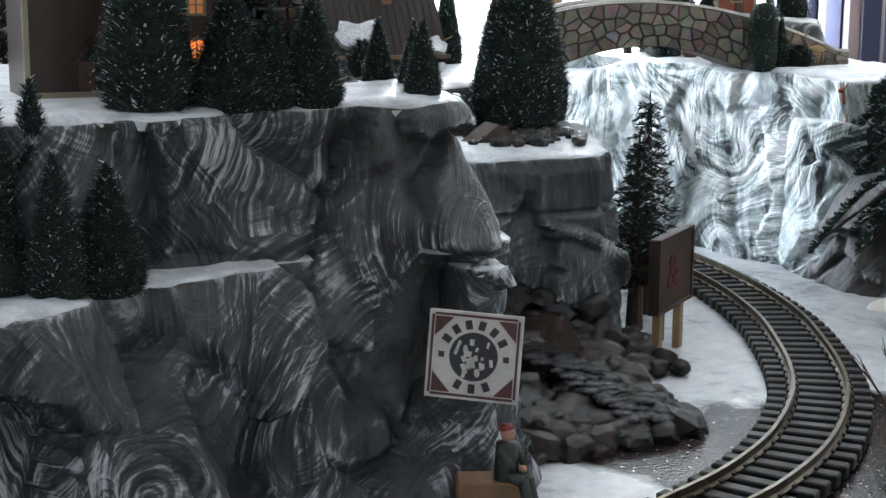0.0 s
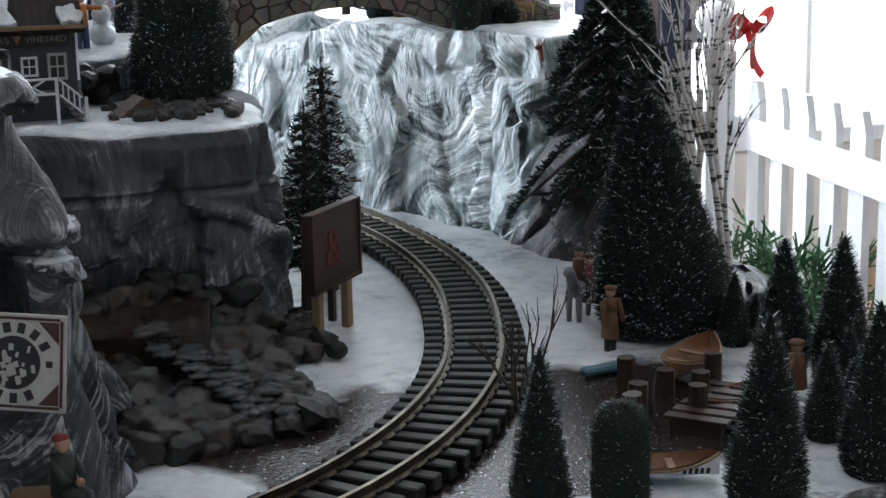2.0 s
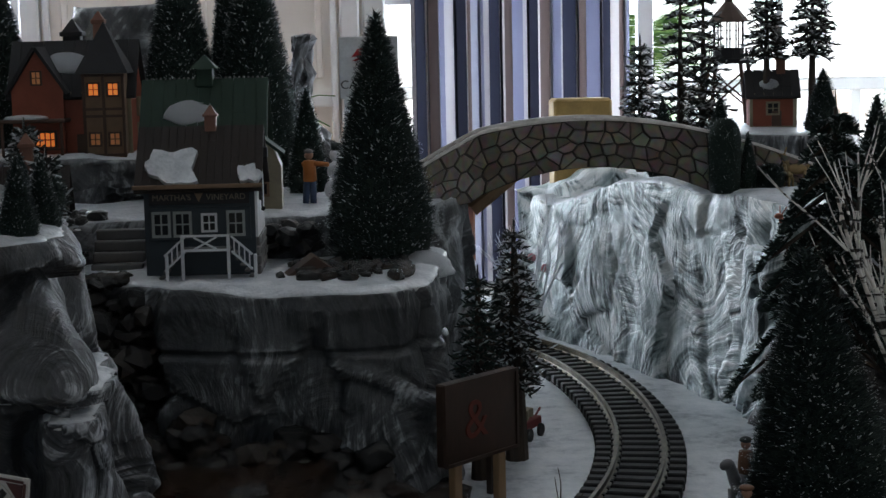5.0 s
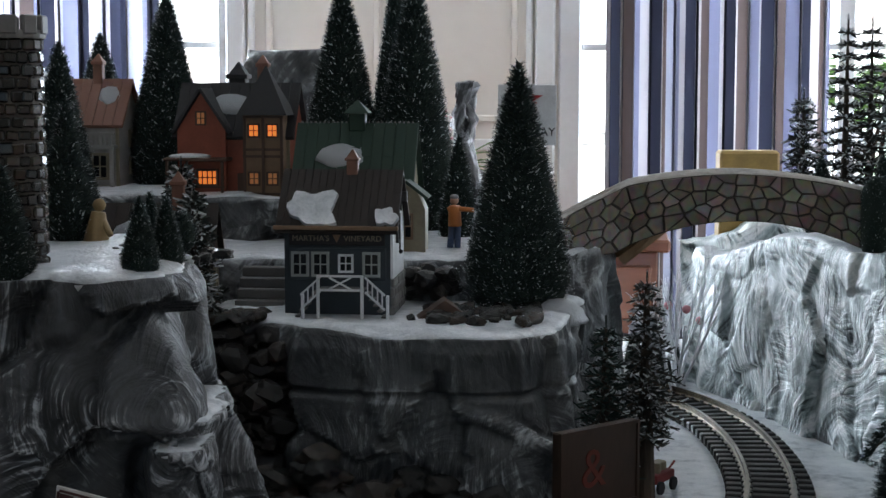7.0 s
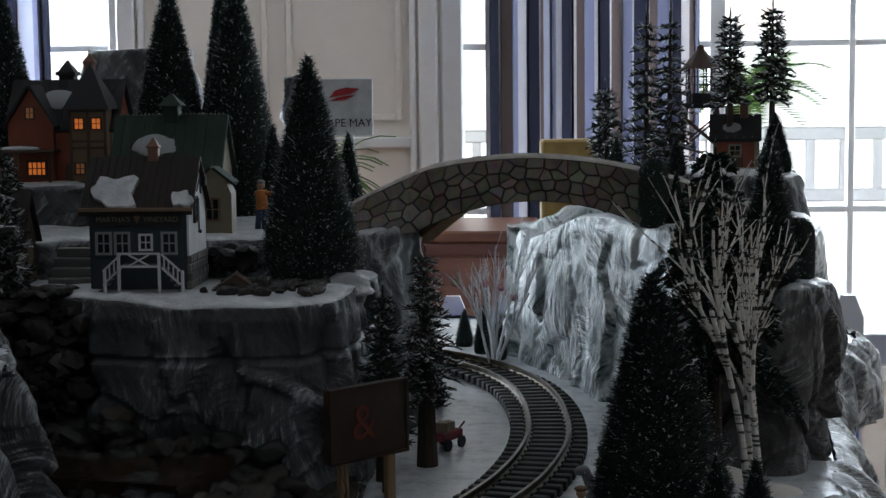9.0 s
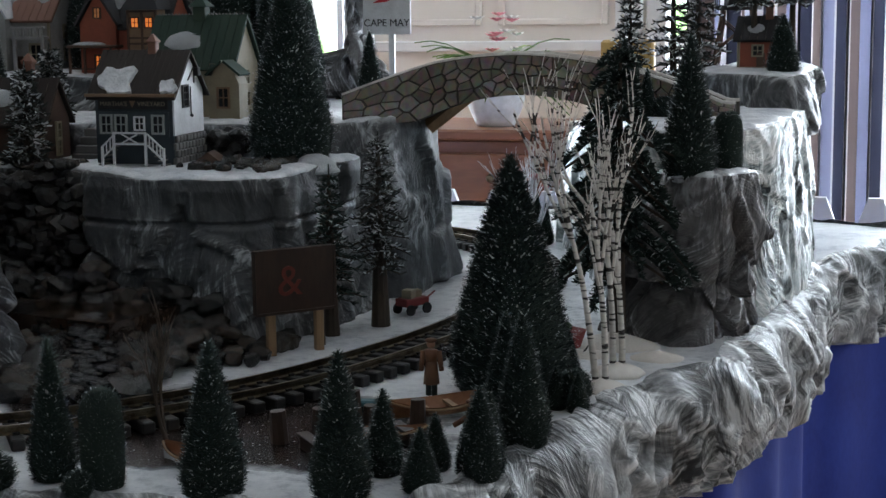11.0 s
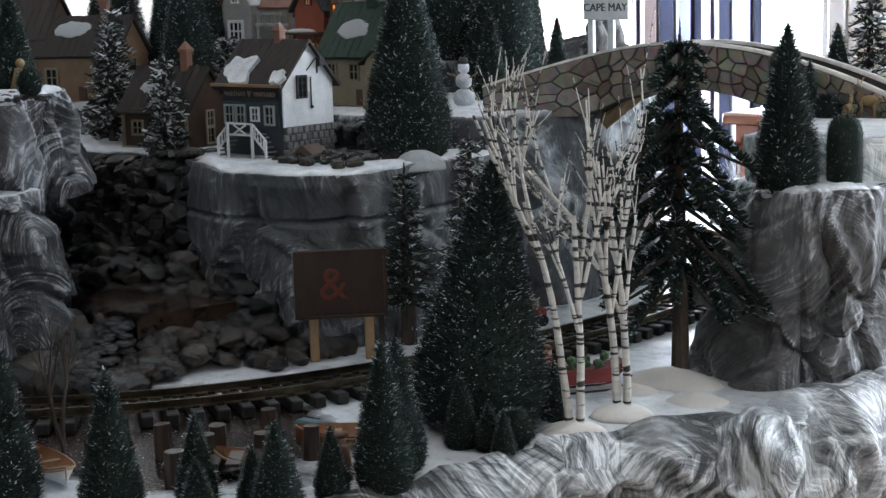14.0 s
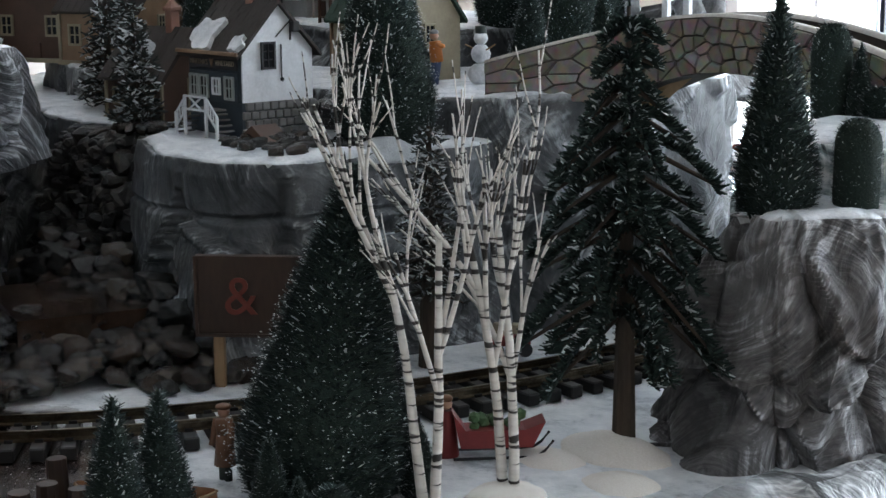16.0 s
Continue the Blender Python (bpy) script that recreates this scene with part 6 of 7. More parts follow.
tagged(obj("pool", bm, WATER), "still brown pool of glossy resin water", "pool", kind="structure")
bm = bmesh.new()
for k in range(60):
    u = (k + 0.5) / 60
    ball(bm, (0.045 + 0.07 * u + rnd.uniform(-0.02, 0.02), -0.20 - 0.13 * u, 0.045 * (1 - u) + 0.016), rnd.uniform(0.004, 0.009), (1.5, 1.0, 0.5), 2)
tagged(obj("running_water", bm, grainy("clear_resin_water", (0.008, 0.008, 0.009), (0.02, 0.02, 0.022), 140, 0.05, 1.0, 0.004), None, "", True), "glossy running water over the stones", "water", kind="stuff")


# ---- billboard and signs ----
def text_mesh(words, size, extrude=0.0006):
    cu = bpy.data.curves.new("lettering", "FONT")
    cu.body, cu.size, cu.extrude, cu.align_x, cu.align_y = words, size, extrude, "CENTER", "CENTER"
    tmp = bpy.data.objects.new("lettering", cu)
    scene.collection.objects.link(tmp)
    me = bpy.data.meshes.new_from_object(tmp.evaluated_get(bpy.context.evaluated_depsgraph_get()))
    bpy.data.objects.remove(tmp)
    return me


def letters(words, size, mat, parent, m, name="lettering"):
    me = text_mesh(words, size)
    me.materials.append(mat)
    ob = new(name, me)
    ob.parent = parent
    ob.matrix_basis = m
    return ob


SIGN_PAINT = painted("dull_gold_lettering", (0.26, 0.22, 0.16))
letters("MARTHA'S", 0.0078, SIGN_PAINT, shop_board, pose(-0.0255, -0.0463, 0.075, 90, 0, 0))
letters("VINEYARD", 0.0078, SIGN_PAINT, shop_board, pose(0.0255, -0.0463, 0.075, 90, 0, 0))
bb = empty("billboard", pose(0.240, -0.083, 0, 0, 0, 46), "dark brown wooden billboard with a red ampersand on pine legs", "billboard")
bm = bmesh.new()
box(bm, 0, 0, 0.085, 0.100, 0.010, 0.074, bevel=0.0012)
part("board", bm, WOOD_DARK, bb)
bm = bmesh.new()
for s in (-1, 1):
    box(bm, 0, -0.0058, 0.085 + s * 0.0355, 0.1, 0.002, 0.003)
    box(bm, s * 0.0485, -0.0058, 0.085, 0.003, 0.002, 0.068)
part("board_edge", bm, WOOD_DARK, bb)
letters("&", 0.05, painted("faded_red_paint", (0.16, 0.03, 0.018)), bb, pose(-0.008, -0.0056, 0.084, 90, 0, 0))
for x in (-0.030, 0.030):
    bm = bmesh.new()
    box(bm, x, 0.001, 0.025, 0.010, 0.008, 0.05, bevel=0.0008)
    part("leg", bm, WOOD, bb, "pale pine leg")
bm = bmesh.new()
box(bm, 0.045, 0.024, 0.04, 0.006, 0.006, 0.08)
part("back_post", bm, WOOD_DARK, bb)

P_PALE = painted("pale_grey_print", (0.62, 0.6, 0.58))
P_INK = painted("dark_ink", (0.03, 0.028, 0.035))
P_MAROON = painted("maroon_print", (0.09, 0.03, 0.03))
cs = empty("round_logo_sign", pose(-0.0915, -0.490, 0.1255, -6, 3, -27), "square pale sign with a round dark emblem, tilted", "sign")
bm = bmesh.new()
box(bm, 0, 0, 0, 0.064, 0.002, 0.060, bevel=0.0004)
part("plate", bm, P_PALE, cs)
bm = bmesh.new()
for s in (-1, 1):
    box(bm, 0, -0.0014, s * 0.0272, 0.056, 0.0012, 0.0016)
    box(bm, s * 0.0292, -0.0014, 0, 0.0016, 0.0012, 0.053)
    for q in (-1, 1):
        prism(bm, [(s * 0.0275, q * 0.0255), (s * 0.0275, q * 0.012), (s * 0.022, q * 0.018), (s * 0.015, q * 0.0255)], -0.0018, -0.0009)
part("border", bm, P_MAROON, cs)
bm = bmesh.new()
bmesh.ops.create_cone(bm, cap_ends=True, segments=40, radius1=0.0265, radius2=0.0265, depth=0.0012, matrix=Matrix.Translation((0, -0.0015, 0)) @ pose(0, 0, 0, 90))
ring = part("ring", bm, P_PALE, cs)
bm = bmesh.new()
bmesh.ops.create_cone(bm, cap_ends=True, segments=40, radius1=0.0165, radius2=0.0165, depth=0.0012, matrix=Matrix.Translation((0, -0.0023, 0)) @ pose(0, 0, 0, 90))
part("emblem", bm, P_INK, cs, "dark round emblem")
bm = bmesh.new()
rnd = random.Random(6)
for k in range(26):
    a, q = rnd.random() * math.tau, rnd.uniform(0.0, 0.0135)
    box(bm, math.cos(a) * q, -0.0031, math.sin(a) * q - 0.001, rnd.uniform(0.0015, 0.0035), 0.0006, rnd.uniform(0.002, 0.007), ry=rnd.uniform(-25, 25))
part("emblem_shapes", bm, P_PALE, cs)
bm = bmesh.new()
for arc, n in ((1, 6), (-1, 3)):
    for k in range(n):
        a = math.radians(90 * arc + (k - (n - 1) / 2) * (-24 if arc > 0 else 26))
        box(bm, math.cos(a) * 0.0218, -0.0024, math.sin(a) * 0.0218, 0.0046, 0.0008, 0.0062, ry=90 - math.degrees(a))
for s in (-1, 1):
    box(bm, s * 0.022, -0.0024, 0, 0.004, 0.0008, 0.004)
split_parts("lettering_bar", bm, P_INK, cs)
bm = bmesh.new()
rod(bm, (0.0, 0.0008, 0.0), (0.0, 0.06, 0.0), 0.003, 0.003, 7)
part("mounting_peg", bm, P_INK, cs)

cm = empty("town_sign", pose(0.146, 0.578, 0.24), "white sign board with red parasol and dark lettering", "sign")
bm = bmesh.new()
box(bm, 0, 0, 0.145, 0.075, 0.005, 0.078, bevel=0.0008)
part("board", bm, P_WHITE, cm)
bm = bmesh.new()
for x in (-0.028, 0.006):
    box(bm, x, 0.004, 0.06, 0.009, 0.006, 0.12)
part("post", bm, P_WHITE, cm)
letters("CAPE MAY", 0.0155, P_INK, cm, pose(0, -0.003, 0.123, 90, 0, 0))
bm = bmesh.new()
prism(bm, [(-0.022, 0.158), (-0.014, 0.168), (0.002, 0.172), (0.02, 0.170), (0.008, 0.163)], -0.0042, -0.003)
prism(bm, [(-0.022, 0.153), (-0.012, 0.158), (0.004, 0.161), (0.014, 0.161), (0.0, 0.155)], -0.0042, -0.003)
part("parasol", bm, painted("red_print", (0.5, 0.03, 0.04)), cm)


# ---- loose things on the board ----
def figure(name, m, label, parts_, category="figurine", group=""):
    """A small painted figurine in one mesh: rounded limbs, body and head, each with its own colour."""
    bm = bmesh.new()
    mats = []
    for shape in parts_:
        before = set(bm.faces)
        if shape[0] == "rod":
            rod(bm, shape[2], shape[3], shape[4], shape[5], 10)
        elif shape[0] == "ball":
            ball(bm, shape[2], shape[3], shape[4] if len(shape) > 4 else (1, 1, 1), 2)
        if shape[1] not in mats:
            mats.append(shape[1])
        for fc in set(bm.faces) - before:
            fc.material_index = mats.index(shape[1])
            fc.smooth = True
    me = bpy.data.meshes.new(name)
    bm.to_mesh(me)
    bm.free()
    for mt in mats:
        me.materials.append(mt)
    ob = new(name, me)
    ob.matrix_basis = m
    return tagged(ob, label, category, group)


C_DARK = painted("dark_green_coat", (0.03, 0.04, 0.035))
C_SKIN = painted("skin_paint", (0.45, 0.25, 0.17))
C_BROWN = painted("brown_coat", (0.17, 0.075, 0.035))
C_RED = painted("red_coat", (0.22, 0.025, 0.025))
C_ORANGE = painted("orange_coat", (0.5, 0.16, 0.03))
C_JEAN = painted("blue_trousers", (0.05, 0.08, 0.16))
C_FAWN = painted("fawn_paint", (0.32, 0.22, 0.1))
C_GREY = painted("dapple_grey_paint", (0.22, 0.22, 0.23))
figure("seated_figurine", pose(-0.068, -0.492, 0.020, 0, 0, 25), "seated figurine in a dark coat on a cardboard box", [("rod", C_DARK, (0, 0, 0.018), (0, 0, 0.044), 0.009, 0.0075), ("ball", C_SKIN, (0, -0.001, 0.050), 0.0052), ("ball", C_RED, (0, 0.001, 0.054), 0.0055, (1, 1, 0.6)),
       ("rod", C_DARK, (0.003, 0, 0.021), (0.006, -0.016, 0.020), 0.0045, 0.004), ("rod", C_DARK, (-0.003, 0, 0.021), (0.0, -0.016, 0.020), 0.0045, 0.004), ("rod", C_DARK, (0.006, -0.016, 0.021), (0.008, -0.020, 0.002), 0.0038, 0.0034), ("rod", C_DARK, (0, -0.016, 0.021), (0.002, -0.021, 0.002), 0.0038, 0.0034),
       ("rod", C_DARK, (0.008, 0, 0.040), (0.008, -0.010, 0.028), 0.003, 0.0026), ("rod", C_DARK, (-0.008, 0, 0.040), (-0.004, -0.011, 0.028), 0.003, 0.0026), ("ball", C_SKIN, (0.004, -0.012, 0.027), 0.003)])
bm = bmesh.new()
box(bm, -0.079, -0.486, 0.019, 0.044, 0.028, 0.038, -15, 0.0012)
tagged(obj("small_box", bm, painted("tan_card", (0.2, 0.11, 0.055))), "small tan cardboard box under a figurine", "box")
figure("standing_figurine", pose(0.446, -0.238, 0, 0, 0, 10), "standing figurine in a long brown coat", [("rod", C_BROWN, (0, 0, 0.012), (0, 0, 0.036), 0.0085, 0.006), ("rod", C_BROWN, (0, 0, 0.036), (0, 0, 0.047), 0.006, 0.007), ("ball", C_SKIN, (0, 0, 0.053), 0.0046), ("ball", C_BROWN, (0, 0, 0.057), 0.0052, (1.2, 1.2, 0.5)),
       ("rod", C_BROWN, (0.008, 0, 0.046), (0.011, -0.004, 0.026), 0.003, 0.0025), ("rod", C_BROWN, (-0.008, 0, 0.046), (-0.010, -0.004, 0.026), 0.003, 0.0025), ("rod", C_DARK, (0.003, 0, 0), (0.003, 0, 0.014), 0.003, 0.003), ("rod", C_DARK, (-0.003, 0, 0), (-0.003, 0, 0.014), 0.003, 0.003)])
figure("rider_on_horse", pose(0.470, -0.128, 0, 0, 0, 225), "dapple grey horse with a brown-coated rider", [("ball", C_GREY, (0, 0, 0.030), 0.012, (1.7, 0.8, 0.85)), ("rod", C_GREY, (0.016, 0, 0.034), (0.026, 0, 0.052), 0.006, 0.0045), ("ball", C_GREY, (0.030, 0, 0.052), 0.0055, (1.7, 0.8, 0.9)),
       *[("rod", C_GREY, (sx * 0.014, sy * 0.005, 0.026), (sx * 0.014, sy * 0.005, 0.0), 0.0036, 0.0024) for sx in (-1, 1) for sy in (-1, 1)], ("rod", C_DARK, (-0.019, 0, 0.034), (-0.024, 0, 0.012), 0.003, 0.0018),
       ("rod", C_BROWN, (0, 0, 0.036), (0, 0, 0.058), 0.0075, 0.006), ("ball", C_SKIN, (0, 0, 0.064), 0.0045), ("ball", C_DARK, (0, 0, 0.068), 0.005, (1.1, 1.1, 0.6)), ("rod", C_DARK, (0, 0.007, 0.038), (0.003, 0.010, 0.018), 0.0036, 0.003), ("rod", C_DARK, (0, -0.007, 0.038), (0.003, -0.010, 0.018), 0.0036, 0.003)])
figure("child_figurine", pose(0.081, 0.255, 0.245, 0, 0, 80), "figurine in an orange jacket and blue trousers", [("rod", C_JEAN, (0.0, 0.004, 0), (0.006, 0.003, 0.026), 0.0035, 0.004), ("rod", C_JEAN, (0.002, -0.004, 0), (0.006, -0.003, 0.026), 0.0035, 0.004), ("rod", C_ORANGE, (0.006, 0, 0.024), (0.004, 0, 0.046), 0.0075, 0.0065), ("ball", C_SKIN, (0.003, 0, 0.052), 0.005), ("ball", C_GREY, (0.003, 0, 0.056), 0.0052, (1, 1, 0.6)),
       ("rod", C_ORANGE, (0.004, 0.006, 0.044), (0.008, 0.004, 0.036), 0.003, 0.0026), ("rod", C_ORANGE, (0.004, -0.004, 0.043), (0.002, -0.022, 0.042), 0.003, 0.0024)])
figure("snowman", pose(0.110, 0.300, 0.243), "small snowman wrapped in wire ornaments", [("ball", SNOW, (0, 0, 0.012), 0.015, (1, 1, 0.85)), ("ball", SNOW, (0, 0, 0.034), 0.011), ("ball", SNOW, (0, 0, 0.051), 0.008), ("rod", WOOD, (-0.008, 0, 0.038), (-0.026, 0, 0.043), 0.001, 0.0008), ("rod", WOOD, (0.008, 0, 0.038), (0.024, 0, 0.045), 0.001, 0.0008), ("rod", C_DARK, (0, 0, 0.056), (0, 0, 0.064), 0.006, 0.006)], "snowman")


def deer(x, y, z, turn, mat, k, label):
    figure("deer", pose(x, y, z, 0, 0, turn) @ Matrix.Scale(k, 4), label, [("ball", mat, (0, 0, 0.024), 0.0085, (1.7, 0.8, 0.9)), ("rod", mat, (0.012, 0, 0.026), (0.017, 0, 0.041), 0.004, 0.003), ("ball", mat, (0.020, 0, 0.043), 0.004, (1.6, 0.8, 0.9)),
           *[("rod", mat, (sx * 0.010, sy * 0.004, 0.022), (sx * 0.0105, sy * 0.004, 0), 0.0024, 0.0014) for sx in (-1, 1) for sy in (-1, 1)], ("rod", mat, (0.017, 0.002, 0.045), (0.014, 0.007, 0.054), 0.001, 0.0006), ("rod", mat, (0.017, -0.002, 0.045), (0.014, -0.007, 0.054), 0.001, 0.0006), ("ball", mat, (-0.015, 0, 0.028), 0.0025)], "deer", "deer")


deer(0.592, 0.190, 0.188, 200, painted("russet_paint", (0.42, 0.13, 0.08)), 0.9, "small russet deer figurine on the snowy ledge")
deer(0.640, 0.362, 0.240, 170, C_FAWN, 0.85, "fawn deer figurine on the white cliff")
deer(0.625, 0.34, 0.240, 100, C_FAWN, 0.6, "small fawn figurine on the white cliff")
figure("robed_figurine", pose(-0.185, -0.172, 0.286, 0, 6, 0), "tan robed figurine standing at the cliff's edge", [("rod", C_FAWN, (0, 0, 0.0), (0, 0, 0.030), 0.012, 0.006), ("ball", C_FAWN, (0, 0, 0.036), 0.0058), ("rod", C_FAWN, (0.004, 0, 0.024), (0.014, -0.006, 0.012), 0.003, 0.0026)])
figure("bear_figurine", pose(0.53, 0.50, 0.24), "small brown bear figurine by the bridge's end", [("ball", C_BROWN, (0, 0, 0.010), 0.011, (1.2, 0.9, 0.9)), ("ball", C_BROWN, (0.008, 0, 0.023), 0.007), ("ball", C_BROWN, (-0.008, -0.004, 0.018), 0.006)])
figure("fishing_figurine", pose(0.532, -0.398, 0, 0, 0, 40), "crouching figurine in brown clothes among the trees", [("rod", C_BROWN, (0, 0, 0.0), (0, 0, 0.028), 0.010, 0.007), ("ball", C_SKIN, (0, 0, 0.034), 0.005), ("ball", C_BROWN, (0, 0, 0.038), 0.006, (1.2, 1.2, 0.5)), ("rod", C_BROWN, (-0.006, 0, 0.024), (-0.02, 0, 0.018), 0.003, 0.0024)])


def rowing_boat(x, y, z, turn, ln, label, inner, outer, tilt=0.0):
    b = empty("rowing_boat", pose(x, y, z, tilt, 0, turn), label, "boat", "boats")
    n, rings = 18, []
    for name, grow_, mat in (("hull", 1.0, outer), ("lining", 0.9, inner)):
        v, f = [], []
        for i in range(n + 1):
            u = -1 + 2 * i / n
            w = 0.19 * ln * (1 - abs(u) ** 2.4) * grow_ + 0.0006
            sheer = 0.10 * ln + 0.07 * ln * u * u
            for k in range(7):
                a = math.pi * k / 6
                v.append((u * ln / 2 * (1 if grow_ == 1 else 0.97), -math.cos(a) * w, sheer * (1 - math.sin(a) ** 1.3) + (0.0 if grow_ == 1 else 0.0018)))
        for i in range(n):
            f += [(i * 7 + k, i * 7 + k + 1, (i + 1) * 7 + k + 1, (i + 1) * 7 + k) for k in range(6)]
        data_obj(name, v, f, mat, b, True)
    for u in (-0.3, 0.25):
        bm = bmesh.new()
        box(bm, u * ln / 2, 0, 0.075 * ln, 0.06 * ln, 0.33 * ln, 0.002)
        part("thwart", bm, WOOD, b)
    for s in (-1, 1):
        v, f = [], []
        limb(v, f, [Vector((u * ln / 2, s * (0.19 * ln * (1 - abs(u) ** 2.4) + 0.0006), 0.10 * ln + 0.07 * ln * u * u)) for u in [-1 + k / 8 for k in range(17)]], 0.0012, 0.0012, 5)
        data_obj("gunwale", v, f, WOOD, b, True)
    return b


BOAT_IN = grainy("varnished_boat_wood", (0.16, 0.06, 0.025), (0.3, 0.14, 0.06), 30, 0.45, 0.2, 0.0005)
rowing_boat(0.478, -0.322, 0.004, 40, 0.105, "brown wooden rowing boat drawn up on the snow", BOAT_IN, BOAT_IN, 4)
rowing_boat(0.455, -0.425, 0.004, 15, 0.08, "small brown wooden rowing boat", BOAT_IN, P_BROWN)
bw = rowing_boat(0.325, -0.535, 0.003, -20, 0.09, "white painted rowing boat with a wooden rim", BOAT_IN, P_WHITE)
bm = bmesh.new()
for k in range(5):
    box(bm, 0.018 + 0.004 * k, -0.0158, 0.0085, 0.0022, 0.0012, 0.004, ry=10)
split_parts("lettering_bar", bm, P_INK, bw)
bm = bmesh.new()
box(bm, 0.41, -0.300, 0.005, 0.045, 0.014, 0.006, 5, 0.002)
tagged(obj("canoe_bench", bm, painted("teal_paint", (0.05, 0.14, 0.17))), "flat teal painted punt lying on the ice", "punt")
rnd = random.Random(14)
for x, y, h in [(0.402, -0.352, 0.030), (0.425, -0.372, 0.022), (0.385, -0.40, 0.024), (0.44, -0.40, 0.026), (0.416, -0.44, 0.030), (0.36, -0.44, 0.03), (0.47, -0.37, 0.03), (0.43, -0.49, 0.03)]:
    bm = bmesh.new()
    rod(bm, (0, 0, 0), (rnd.uniform(-0.002, 0.002), 0, h), 0.0085, 0.0075, 9)
    for vt in bm.verts:
        vt.co += noise.noise_vector(vt.co * 60 + Vector((x * 50, 0, 0))) * 0.0012
    ob = obj("mooring_post", bm, WOOD_DARK)
    ob.matrix_basis = pose(x, y, 0)
    tagged(ob, "dark weathered mooring post in the frozen brook", "post", "mooring posts")
jt = empty("jetty", Matrix(), "low dark plank jetty beside the boats", "jetty")
for k in range(6):
    bm = bmesh.new()
    box(bm, 0.40 + 0.014 * k, -0.465 + 0.011 * k, 0.012, 0.012, 0.05, 0.003, 40, 0.0004)
    part("plank", bm, WOOD_DARK, jt)
bm = bmesh.new()
for k in (0, 5):
    box(bm, 0.40 + 0.014 * k, -0.465 + 0.011 * k, 0.005, 0.008, 0.04, 0.012, 40)
split_parts("bearer", bm, WOOD_DARK, jt)

sl = empty("red_sleigh", pose(0.535, -0.045, 0, 0, 0, 55), "red toy sleigh loaded with greenery beside the track", "sleigh")
bm = bmesh.new()
prism(bm, [(-0.03, 0.010), (0.026, 0.010), (0.036, 0.03), (0.02, 0.024), (-0.026, 0.024), (-0.036, 0.038)], -0.012, 0.012)
part("body", bm, C_RED, sl)
for s in (-1, 1):
    v, f = [], []
    limb(v, f, [Vector((u, s * 0.012, 0.002 + (0.018 * max(0, (u - 0.025) / 0.02) ** 2))) for u in [-0.036 + 0.0065 * k for k in range(13)]], 0.0012, 0.0012, 5)
    data_obj("runner", v, f, P_DARK, sl)
bm = bmesh.new()
for k in range(14):
    ball(bm, (rnd.uniform(-0.024, 0.018), rnd.uniform(-0.009, 0.009), rnd.uniform(0.024, 0.034)), rnd.uniform(0.004, 0.007), sub=1)
split_parts("parcel", bm, painted("load_green", (0.06, 0.12, 0.05)), sl)
figure("driver_figurine", pose(0.508, -0.075, 0), "red-coated figurine by the sleigh", [("rod", C_RED, (0, 0, 0), (0, 0, 0.036), 0.010, 0.006), ("ball", C_SKIN, (0, 0, 0.042), 0.005), ("ball", C_BROWN, (0, 0, 0.046), 0.0055, (1, 1, 0.6))])
wg = empty("red_wagon", pose(0.303, 0.17, 0, 0, 0, 60), "small red toy wagon with parcels behind the fir", "wagon")
bm = bmesh.new()
box(bm, 0, 0, 0.016, 0.04, 0.022, 0.010, bevel=0.001)
rod(bm, (0.02, 0, 0.014), (0.04, 0, 0.024), 0.0012, 0.0012, 6)
part("tub", bm, C_RED, wg)
for sx in (-1, 1):
    for sy in (-1, 1):
        bm = bmesh.new()
        rod(bm, (sx * 0.014, sy * 0.011, 0.007), (sx * 0.014, sy * 0.014, 0.007), 0.007, 0.007, 14)
        part("wheel", bm, P_DARK, wg)
bm = bmesh.new()
box(bm, -0.006, 0, 0.026, 0.014, 0.014, 0.012, 20, 0.0008)
box(bm, 0.009, 0.002, 0.025, 0.011, 0.012, 0.010, -15, 0.0008)
part("parcels", bm, P_CREAM, wg)

# brown hut roof, logs and rubble on the terrace
bm = bmesh.new()
prism(bm, [(-0.032, 0.0), (0.032, 0.0), (0.0, 0.022)], -0.016, 0.016)
ob = obj("hut_roof", bm, P_BROWN)
ob.matrix_basis = pose(0.093, 0.03, 0.197, 0, 0, 8)
tagged(ob, "low brown root cellar roof half buried in snow", "shed")
spots = [(0.08 + rnd.uniform(-0.02, 0.10), 0.035 + rnd.uniform(-0.05, 0.06), 0.203, rnd.uniform(0.004, 0.011)) for k in range(64)] + [(-0.12 + rnd.uniform(-0.05, 0.04), 0.0 + rnd.uniform(-0.02, 0.04), 0.201, rnd.uniform(0.004, 0.011)) for k in range(48)]
heap("terrace_rubble", "grey rubble and logs lying in the snow", STONE, spots, 8)
spots = [(0.10 + 0.03 * rnd.random() - 0.12 * rnd.random(), 0.14 + rnd.uniform(-0.01, 0.02), 0.21 + 0.02 * rnd.random(), rnd.uniform(0.007, 0.013)) for k in range(26)] + [(-0.10 + rnd.uniform(-0.06, 0.04), -0.24 + rnd.uniform(-0.05, 0.05), 0.288, rnd.uniform(0.004, 0.009)) for k in range(20)]
heap("bank_rubble", "dark rubble at the foot of the village bank", STONE_DARK, spots, 9)
for k in range(4):
    bm = bmesh.new()
    box(bm, 0, 0, 0, 0.05, 0.012, 0.010, 0, 0.001)
    ob = obj("stone_step", bm, P_GREY)
    ob.matrix_basis = pose(-0.10, 0.125 - 0.012 * k, 0.232 - 0.010 * k)
    tagged(ob, "dark stone step up the bank", "step", "steps up the bank")


